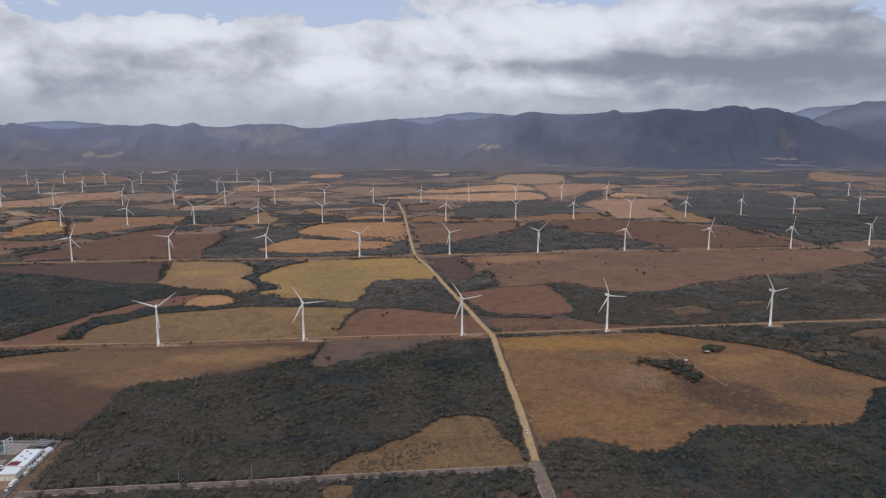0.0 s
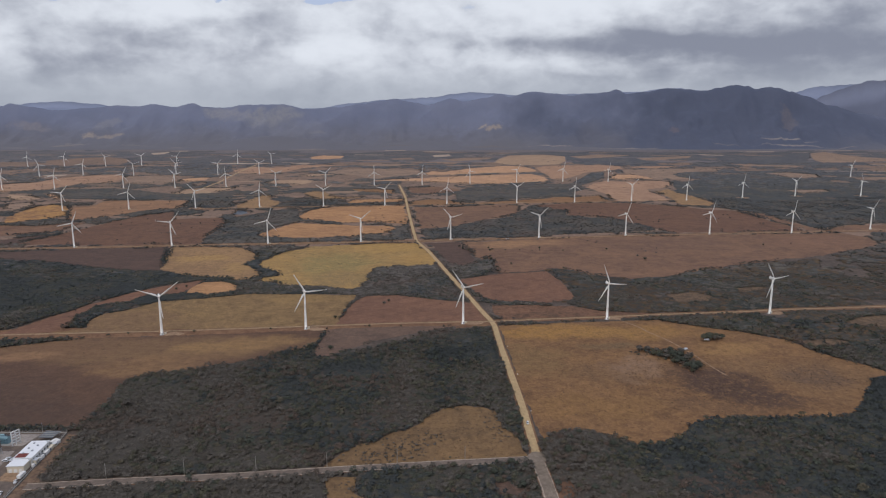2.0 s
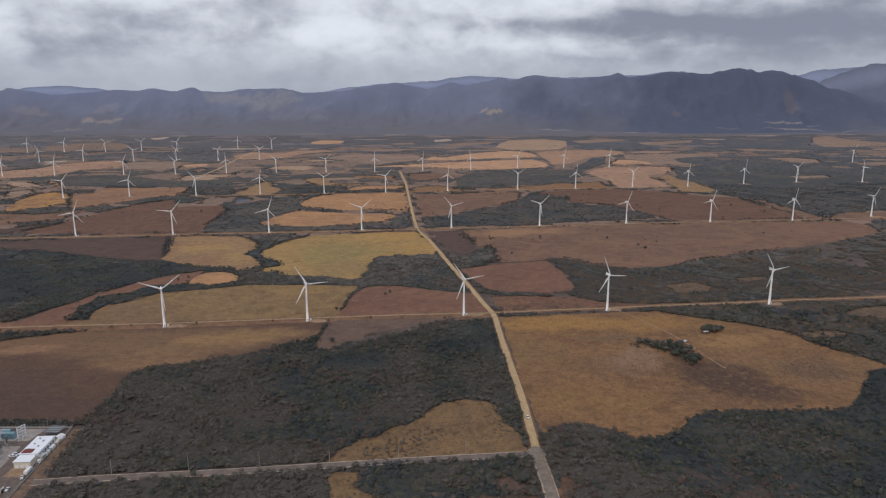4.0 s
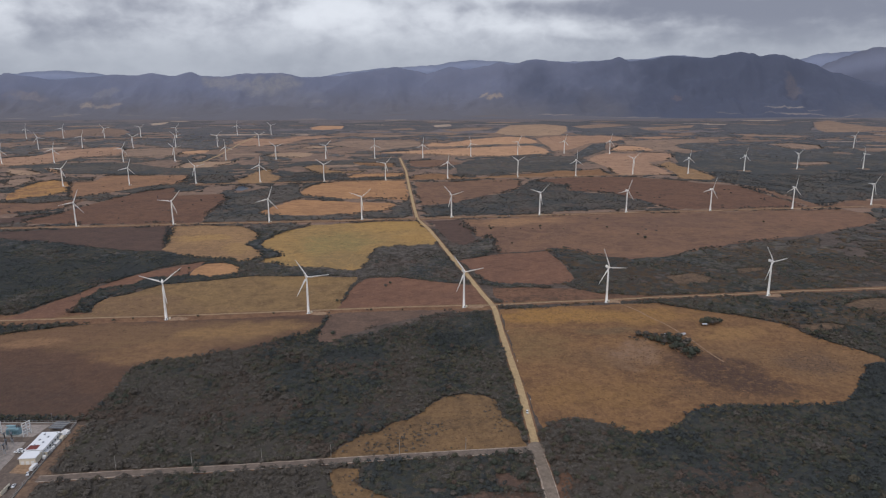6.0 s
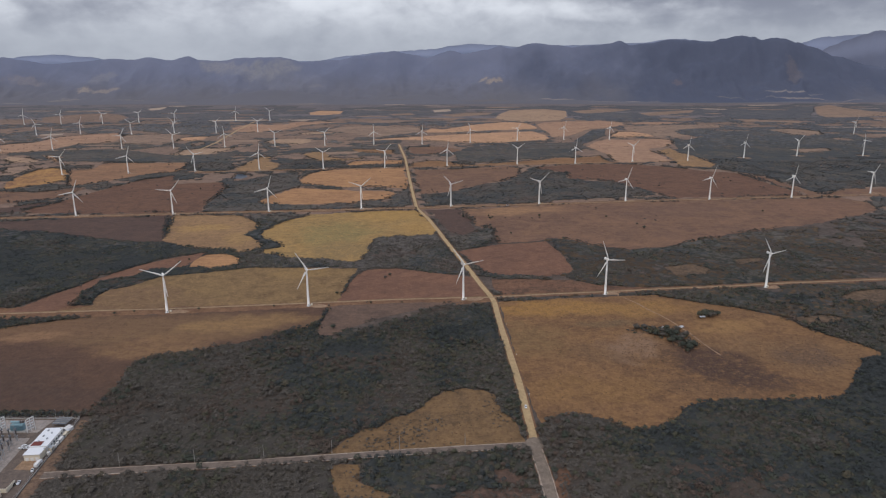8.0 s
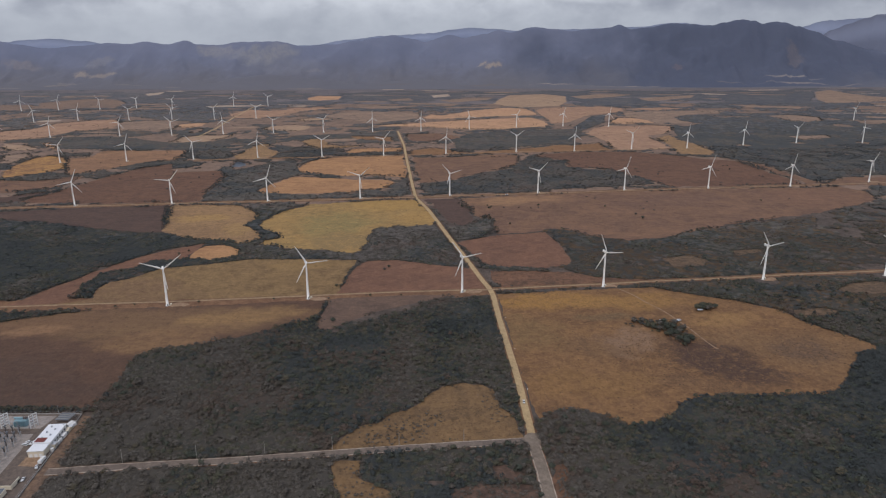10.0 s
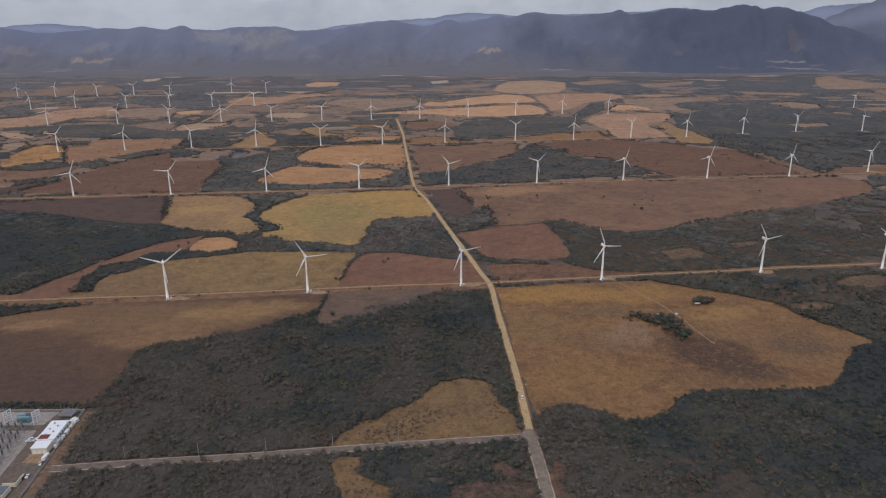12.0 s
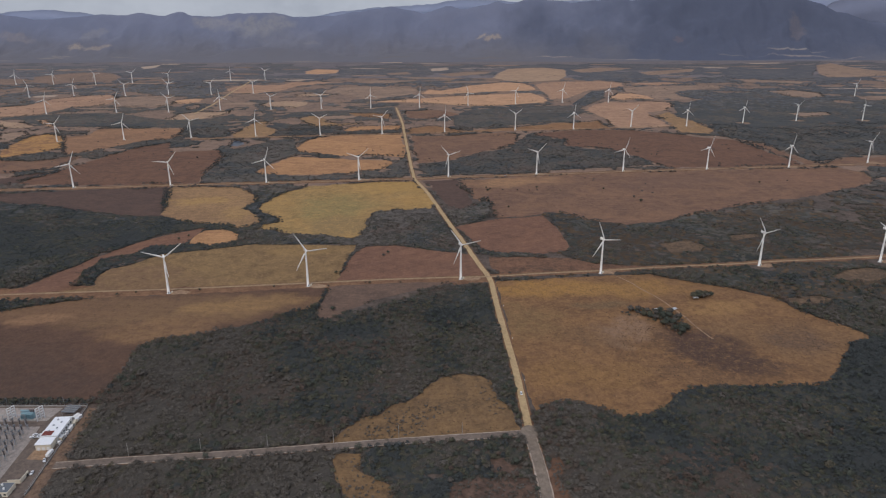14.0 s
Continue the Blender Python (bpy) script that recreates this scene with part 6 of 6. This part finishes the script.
for label, x, y, turn in (("white car on a turbine track", 126, 1286.5, 82), ("white car parked beside the control building", -306.4, 438.2, 80),
                          ("white car parked beside the control building", -305.8, 441.4, 80), ("white car parked beside the control building", -301.4, 438.6, 80),
                          ("white car parked beside the control building", -300.9, 441.8, 80), ("white car parked beside the control building", -300.3, 445.0, 80)):
    c = copy_thing(white_car, pose(x, y, 0.42 if y > 500 else 0.22, 0, 0, turn))
    tagged(c, label)
pick = make_car("white pickup in the compound drive", "car_white", True)
pick.matrix_basis = pose(-282.4, 410.5, 0.22, 0, 0, 24)
dark_car = make_car("black car parked in the compound drive", "car_dark")
dark_car.matrix_basis = pose(-285.9, 395.0, 0.22, 0, 0, 12)
tagged(copy_thing(pick, pose(-283.4, 396.4, 0.22, 0, 0, 14)), "white pickup beside a black car")

# ---------------------------------------------------------------- substation compound
def slab(name, label, points, z, mat, category):
    bm = bmesh.new()
    f = bm.faces.new([bm.verts.new((x, y, z)) for x, y in points])
    if f.normal.z < 0:
        bmesh.ops.reverse_faces(bm, faces=[f])
    ret = bmesh.ops.extrude_face_region(bm, geom=[f])
    bmesh.ops.translate(bm, verts=[e for e in ret["geom"] if isinstance(e, bmesh.types.BMVert)], vec=(0, 0, 0.12))
    bmesh.ops.recalc_face_normals(bm, faces=bm.faces[:])
    return tagged(part(name, bm, mat), label, category, kind="structure")


slab("pavement", "grey asphalt yard of the substation", [(-287, 482), (-276, 372), (-274, 330), (-430, 330), (-430, 482)], 0.04, "asphalt", "yard")
slab("pavement", "pale gravel bed under the switchgear", [(-309, 453), (-306, 432), (-302, 390), (-300, 360), (-430, 360), (-430, 453)], 0.10, "gravel", "gravel bed")
slab("pavement", "pale gravel bed round the transformer", [(-305, 479), (-308, 460.5), (-430, 458.5), (-430, 479)], 0.10, "gravel", "gravel bed")
slab("pavement", "dusty tan concrete apron before the garage doors", [(-296.5, 412.5), (-284.5, 411.5), (-284.3, 422.6), (-296.8, 423)], 0.08, "pad_earth", "apron")
field("bare tan earth verge outside the compound fence", "dust_verge", [(-286, 480), (-276, 478), (-277, 467), (-273, 452), (-272, 446), (-273, 435), (-270, 418), (-266, 408), (-268, 398), (-268, 388), (-264, 370), (-262, 344), (-274, 340), (-275, 376), (-280, 430)])
field("dark scrubby verge behind the compound fence", "litter", [(-430, 480), (-430, 491), (-284, 491), (-284, 480)])
# scrub hedge behind the yard and loose bushes on the verge
r = np.random.RandomState(8)
hx, hy = r.uniform(-430, -278, 420), r.uniform(484, 492, 420)
wood("yard_hedge", "dark scrub hedge behind the compound fence", hx, hy, 3.4, 2.8, LOW, 49)
u = r.rand(170)
hx, hy = -283 + 15 * u + r.uniform(3, 12, 170) * (0.4 + 0.6 * r.rand(170)), 476 - 104 * u
keep = np.abs(hy - 408) > 7
wood("verge_bushes", "low dry bushes on the verge outside the compound fence", hx[keep], hy[keep], 2.0, 1.3, LOW, 50)


def lerp(a, b, u):
    return (a[0] + (b[0] - a[0]) * u, a[1] + (b[1] - a[1]) * u)


def make_fence(label, a, b, count):
    """Posts with a low wall and rails between two corners."""
    fence = thing("fence", label, "fence")
    length = math.hypot(b[0] - a[0], b[1] - a[1])
    turn = math.degrees(math.atan2(b[1] - a[1], b[0] - a[0]))
    mid = lerp(a, b, 0.5)
    bm = bmesh.new()
    box(bm, mid[0], mid[1], 0.5, length, 0.2, 0.8, 0.03, turn)
    part("wall", bm, "concrete", fence, "low concrete wall")
    bm = bmesh.new()
    box(bm, mid[0], mid[1], 2.3, length, 0.05, 0.06, 0.0, turn)
    part("rail", bm, "steel", fence)
    for k in range(count + 1):
        x, y = lerp(a, b, k / count)
        bm = bmesh.new()
        box(bm, x, y, 1.25, 0.14, 0.14, 2.5, 0.02, turn)
        part("post", bm, "concrete", fence)
    return fence


make_fence("concrete and steel fence along the compound drive", (-286.6, 481.5), (-275.6, 374), 36)
make_fence("concrete and steel fence behind the transformer yard", (-286.6, 481.8), (-430, 481.8), 46)


def wall_box(bm, p, q, w0, z0, z1):
    """An upright box along p to q of width w0."""
    length = math.hypot(q[0] - p[0], q[1] - p[1])
    turn = math.degrees(math.atan2(q[1] - p[1], q[0] - p[0]))
    m = lerp(p, q, 0.5)
    box(bm, m[0], m[1], (z0 + z1) / 2, length, w0, z1 - z0, 0.06, turn)


def control_building():
    b = thing("control_building", "long white substation control building with a flat roof", "building")
    south, north = (-289.7, 423.0), (-292.3, 457.5)
    low, high = lerp(south, north, 0.27), lerp(south, north, 0.30)
    bm = bmesh.new()
    wall_box(bm, lerp(south, north, 0.28), north, 12.0, 0.1, 5.6)
    part("wall", bm, "wall_white", b)
    bm = bmesh.new()
    wall_box(bm, south, low, 11.0, 0.1, 5.0)
    part("wall", bm, "wall_cream", b, "cream plastered front block")
    bm = bmesh.new()
    wall_box(bm, lerp(south, north, 0.272), lerp(south, north, 1.012), 12.8, 5.6, 5.95)
    part("roof", bm, "roof_white", b, "white membrane roof")
    bm = bmesh.new()
    wall_box(bm, lerp(south, north, -0.015), lerp(south, north, 0.265), 11.7, 5.0, 5.35)
    part("roof", bm, "roof_white", b, "white membrane roof")
    bm = bmesh.new()
    a, c = lerp(south, north, 0.30), lerp(south, north, 0.46)
    wall_box(bm, (a[0] - 1.9, a[1] - 0.4), (c[0] - 1.9, c[1] - 0.4), 7.0, 5.9, 6.3)
    part("roof", bm, "roof_red", b, "red tiled roof section")
    side = Vector((north[0] - south[0], north[1] - south[1], 0)).normalized()
    out = Vector((side.y, -side.x, 0))
    turn = math.degrees(math.atan2(side.y, side.x))
    for k in range(6):
        c = Vector((*lerp(south, north, 0.36 + 0.11 * k), 3.2)) + out * 6.0
        bm = bmesh.new()
        box(bm, c.x, c.y, c.z, 1.8, 0.14, 1.3, 0.02, turn)
        w = part("window", bm, "glass_dark", b)
        bm = bmesh.new()
        box(bm, c.x + out.x * 0.1, c.y + out.y * 0.1, c.z - 0.72, 2.0, 0.24, 0.1, 0.01, turn)
        part("sill", bm, "concrete", w)
    for k in range(3):
        c = Vector((*south, 1.45)) - side * 0.05 + out * (-3.4 + 3.4 * k)
        bm = bmesh.new()
        box(bm, c.x, c.y, c.z, 0.12, 2.2, 2.6, 0.02, turn)
        part("garage_door", bm, "wall_white", b)
    for k in range(5):
        c = Vector((*lerp(south, north, 0.45 + 0.11 * k), 6.3)) + out * (1.8 if k % 2 else -2.4)
        bm = bmesh.new()
        box(bm, c.x, c.y, c.z, 1.4, 1.0, 0.8, 0.08, turn)
        part("air_unit", bm, "steel", b, "grey rooftop air unit")


control_building()


def make_shed(label, size, m):
    """A lean-to shed with a sloping roof, a door and a small window."""
    w, d, h = size
    g = thing("shed", label, "shed", m, group="sheds along the control building")
    bm = bmesh.new()
    box(bm, 0, 0, h / 2, w, d, h, 0.04)
    part("wall", bm, "wall_cream", g)
    bm = bmesh.new()
    ring = [bm.verts.new(q) for q in ((-w / 2 - 0.2, -d / 2 - 0.2, h + 0.5), (w / 2 + 0.4, -d / 2 - 0.2, h + 0.05), (w / 2 + 0.4, d / 2 + 0.2, h + 0.05), (-w / 2 - 0.2, d / 2 + 0.2, h + 0.5))]
    bm.faces.new(ring)
    bmesh.ops.solidify(bm, geom=bm.faces[:], thickness=0.12)
    part("roof", bm, "roof_white", g, "white sheet roof")
    bm = bmesh.new()
    box(bm, w / 2 + 0.03, -d / 4, 1.05, 0.08, 0.9, 2.1, 0.02)
    part("door", bm, "steel_dark", g)
    bm = bmesh.new()
    box(bm, w / 2 + 0.03, d / 4, 1.5, 0.08, 0.9, 0.8, 0.02)
    part("window", bm, "glass_dark", g)


make_shed("cream lean-to shed against the control building", (2.6, 4.2, 3.0), pose(-283.6, 436.2, 0.16, 0, 0, 4))
make_shed("small cream lean-to store against the control building", (2.0, 3.0, 2.5), pose(-283.9, 460.2, 0.16, 0, 0, 8))


def transformer():
    t = thing("power_transformer", "teal oil-filled power transformer on a plinth", "transformer", pose(-324.0, 464.5, 0.2))
    t.scale = (1.5, 1.4, 1.25)
    bm = bmesh.new()
    box(bm, 0, 0, 0.3, 9.0, 5.0, 0.6, 0.05)
    part("plinth", bm, "concrete", t)
    bm = bmesh.new()
    box(bm, 0, 0, 2.6, 6.4, 2.8, 4.0, 0.15)
    part("tank", bm, "trafo_paint", t)
    for s in (-1, 1):
        for k in range(7):
            bm = bmesh.new()
            box(bm, -2.7 + 0.9 * k, s * 2.0, 2.5, 0.25, 1.0, 3.2, 0.05)
            part("radiator", bm, "trafo_paint", t)
    bm = bmesh.new()
    rod(bm, (-3.4, 0, 5.6), (1.0, 0, 5.6), 0.55, 0.55, 14)
    part("oil_conservator", bm, "trafo_paint", t)
    for k in range(3):
        bm = bmesh.new()
        x = 1.4 + 0.8 * k
        rod(bm, (x, 0, 4.6), (x + 0.25 * k, 0.3, 6.6), 0.2, 0.09, 10)
        for j in range(6):
            rod(bm, (x, 0, 4.8 + 0.28 * j), (x, 0, 4.88 + 0.28 * j), 0.3, 0.3, 10)
        part("bushing", bm, "porcelain", t)


transformer()


def make_portal():
    """Open white frame of three posts and beams, with a brace on each bay."""
    g = thing("switchyard_portal", "white lattice portal of the switchyard", "portal frame", group="switchyard portals")
    for x in (-3.0, 0.0, 3.0):
        bm = bmesh.new()
        box(bm, x, 0, 5.5, 0.6, 0.6, 11.0, 0.04)
        part("post", bm, "wall_white", g)
    for z in (2.2, 4.4, 6.6, 8.8, 10.8):
        bm = bmesh.new()
        box(bm, 0, 0, z, 6.6, 0.45, 0.55, 0.04)
        part("beam", bm, "wall_white", g)
    for s in (-1, 1):
        bm = bmesh.new()
        rod(bm, (s * 3.0, 0.2, 0.2), (0.0, 0.2, 6.6), 0.16, 0.16, 6)
        part("brace", bm, "steel", g)
    return g


portal = make_portal()
portal.matrix_basis = pose(-336.0, 463.0, 0.2, 0, 0, 64)
copy_thing(portal, pose(-313.7, 463.0, 0.2, 0, 0, 64))


def make_breaker():
    s = thing("circuit_breaker", "grey switchgear pole with dark porcelain insulator", "switchgear", group="switchgear rows of the substation")
    bm = bmesh.new()
    for x in (-0.5, 0.5):
        rod(bm, (x, 0, 0), (x * 0.4, 0, 3.2), 0.22, 0.18, 6)
    box(bm, 0, 0, 3.2, 1.3, 0.5, 0.3, 0.03)
    part("support", bm, "steel", s)
    bm = bmesh.new()
    rod(bm, (0, 0, 3.3), (0, 0, 6.2), 0.3, 0.22, 8)
    for j in range(5):
        rod(bm, (0, 0, 3.7 + 0.45 * j), (0, 0, 3.8 + 0.45 * j), 0.48, 0.48, 8)
    part("insulator", bm, "porcelain", s)
    bm = bmesh.new()
    box(bm, 0, 0, 6.5, 0.9, 1.9, 0.6, 0.08)
    part("contact_head", bm, "steel_dark", s)
    return s


breaker = make_breaker()
first = True
for row in range(9):
    for k in range(6):
        x, y = -316.0 - 5.2 * k + 1.0 * row - 1.2 * (row % 2), 449.0 - 6.4 * row
        m = pose(x, y, 0.2, 0, 0, 12)
        if first:
            b, first = breaker, False
            b.matrix_basis = m
        else:
            b = copy_thing(breaker, m)
        b.scale = (1.25, 1.25, 1.2 + 0.25 * (row % 3 == 0))


def make_gantry():
    g = thing("busbar_gantry", "grey steel gantry over the switchgear", "gantry", group="busbar gantries")
    for x in (-16.0, 0.0, 16.0):
        bm = bmesh.new()
        for dx, dy in ((-0.5, -0.5), (0.5, -0.5), (0.5, 0.5), (-0.5, 0.5)):
            rod(bm, (x + dx, dy, 0), (x + dx * 0.4, dy * 0.4, 10.0), 0.09, 0.07, 5)
        for z in (2.5, 5.0, 7.5):
            box(bm, x, 0, z, 0.9 - 0.05 * z, 0.9 - 0.05 * z, 0.1)
        part("column", bm, "steel", g)
    bm = bmesh.new()
    for dy, dz in ((-0.4, 0), (0.4, 0), (0, 0.7)):
        rod(bm, (-16.5, dy, 10 + dz), (16.5, dy, 10 + dz), 0.08, 0.08, 5)
    part("beam", bm, "steel", g)
    return g


gantry = make_gantry()
gantry.matrix_basis = pose(-336, 453, 0.2, 0, 0, 2)
for k in range(1, 5):
    copy_thing(gantry, pose(-336 - 1.2 * k, 453 - 15.0 * k, 0.2, 0, 0, 2))


def gatehouse():
    g = thing("gatehouse", "small cream gatehouse with a dark flat roof", "building", pose(-290.5, 377.5, 0.16, 0, 0, 2))
    bm = bmesh.new()
    box(bm, 0, 0, 1.6, 9.0, 10.0, 3.2, 0.05)
    part("wall", bm, "wall_cream", g)
    bm = bmesh.new()
    box(bm, 0, 0, 3.4, 9.6, 10.6, 0.4, 0.05)
    part("roof_edge", bm, "wall_cream", g)
    bm = bmesh.new()
    box(bm, 0, 0, 3.62, 8.8, 9.8, 0.08)
    part("roof", bm, "steel_dark", g, "dark bitumen roof")
    bm = bmesh.new()
    box(bm, 0, -5.02, 1.2, 1.2, 0.1, 2.2, 0.02)
    part("door", bm, "steel_dark", g)
    for x in (-2.8, 2.8):
        bm = bmesh.new()
        box(bm, x, -5.02, 1.8, 1.6, 0.1, 1.2, 0.02)
        part("window", bm, "glass_dark", g)
    for a, c2 in (((-3, 8.6), (5.6, 8.6)), ((5.6, 8.6), (5.6, 18.6))):
        bm = bmesh.new()
        wall_box(bm, a, c2, 0.5, 0.0, 3.0)
        part("entrance_wall", bm, "wall_cream", g)
    for x, y in ((-2.2, 2.0), (1.0, -2.0)):
        bm = bmesh.new()
        rod(bm, (x, y, 3.6), (x, y, 5.0), 0.7, 0.6, 12)
        part("water_tank", bm, "wall_white", g, "white rooftop water tank")


gatehouse()


def make_container(label, mat):
    c = thing("container", label, "container")
    bm = bmesh.new()
    box(bm, 0, 0, 1.3, 2.4, 6.0, 2.6, 0.05)
    for k in range(9):
        for x in (-1.22, 1.22):
            box(bm, x, -2.6 + 0.65 * k, 1.3, 0.06, 0.2, 2.3)
    part("shell", bm, mat, c)
    bm = bmesh.new()
    for x in (-0.58, 0.58):
        box(bm, x, -3.03, 1.3, 1.1, 0.06, 2.3, 0.01)
    part("door", bm, "steel", c)
    return c


first_box = make_container("white site container beside the control building", "wall_white")
first_box.matrix_basis = pose(-283.7, 449.0, 0.16, 0, 0, 5)
for x, y, turn in ((-287.2, 465.0, -14), (-284.6, 463.4, -14)):
    copy_thing(first_box, pose(x, y, 0.16, 0, 0, turn))
make_container("cream site container beside the control building", "wall_cream").matrix_basis = pose(-284.2, 456.2, 0.16, 0, 0, 12)


def truck():
    t = thing("truck", "white lorry parked beside the control building", "truck", pose(-282.3, 417.5, 0.16, 0, 0, 4))
    bm = bmesh.new()
    box(bm, 0, -1.0, 1.9, 2.4, 5.6, 2.2, 0.06)
    part("load_box", bm, "wall_white", t)
    bm = bmesh.new()
    box(bm, 0, 2.9, 1.5, 2.3, 1.9, 2.0, 0.2)
    part("cab", bm, "car_white", t)
    bm = bmesh.new()
    box(bm, 0, 3.82, 1.95, 2.0, 0.1, 0.8, 0.03)
    part("windscreen", bm, "glass_dark", t)
    bm = bmesh.new()
    box(bm, 0, 0, 0.68, 0.9, 7.4, 0.25, 0.02)
    part("chassis", bm, "steel_dark", t)
    for x in (-0.95, 0.95):
        for y in (-2.4, 2.7):
            bm = bmesh.new()
            rod(bm, (x - 0.15, y, 0.48), (x + 0.15, y, 0.48), 0.48, 0.48, 14)
            part("wheel", bm, "rubber", t)


truck()


def carport():
    c = thing("carport", "low carport with dark corrugated roof strips", "carport", pose(-295.0, 473.0, 0.16, 0, 0, -4))
    for x in (-5.0, 5.0):
        for y in (-4.5, 4.5):
            bm = bmesh.new()
            rod(bm, (x, y, 0), (x, y, 2.9), 0.09, 0.09, 8)
            part("post", bm, "steel", c)
    for k in range(4):
        bm = bmesh.new()
        box(bm, 0, -4.2 + 2.8 * k, 3.0, 11.4, 1.7, 0.14, 0.02)
        part("roof_panel", bm, "steel_dark", c)
        bm = bmesh.new()
        box(bm, 0, -2.85 + 2.8 * k, 2.93, 11.4, 0.4, 0.12)
        part("gutter", bm, "concrete", c)


carport()
for x, y in ((-283.4, 443.6), (-283.2, 440.0), (-282.6, 431.0)):
    w = thing("water_tank", "white cylindrical water tank in the yard", "tank", pose(x, y, 0.16), group="yard tanks")
    bm = bmesh.new()
    rod(bm, (0, 0, 0), (0, 0, 2.2), 1.3, 1.3, 18)
    rod(bm, (0, 0, 2.2), (0, 0, 2.7), 1.3, 0.4, 18)
    part("shell", bm, "wall_white", w, smooth=False)
    bm = bmesh.new()
    rod(bm, (0, 0, 2.65), (0, 0, 2.85), 0.42, 0.42, 12)
    part("lid", bm, "steel_dark", w)
for x, y in ((-304, 480), (-350, 480), (-280.8, 425), (-283.8, 452)):
    p = thing("yard_lamp", "tall steel lamp post at the compound fence", "lamp post", pose(x, y, 0.16), group="compound lamp posts")
    bm = bmesh.new()
    rod(bm, (0, 0, 0), (0, 0, 9.0), 0.12, 0.07, 8)
    part("post", bm, "steel", p)
    bm = bmesh.new()
    box(bm, 0, -0.5, 9.0, 0.35, 1.2, 0.14, 0.03)
    part("head", bm, "steel_dark", p)
for x, y, turn in ((231, 662, 20), (249, 663, 35), (282, 692, 10)):
    h = thing("field_shelter", "small open shelter with a white sheet roof", "shelter", pose(x, y, 0.2, 0, 0, turn), group="shelters at the grove")
    bm = bmesh.new()
    for k in (-1, 1):
        bm.faces.new([bm.verts.new(q) for q in ((-3, 0, 3.0), (3, 0, 3.0), (3, k * 2.2, 2.3), (-3, k * 2.2, 2.3))])
    bmesh.ops.solidify(bm, geom=bm.faces[:], thickness=0.06)
    part("roof", bm, "tarpaulin", h)
    for a, c2 in ((-2.8, -2), (2.8, -2), (2.8, 2), (-2.8, 2)):
        bm = bmesh.new()
        rod(bm, (a, c2, 0), (a, c2, 2.4), 0.07, 0.07, 6)
        part("post", bm, "bark", h)
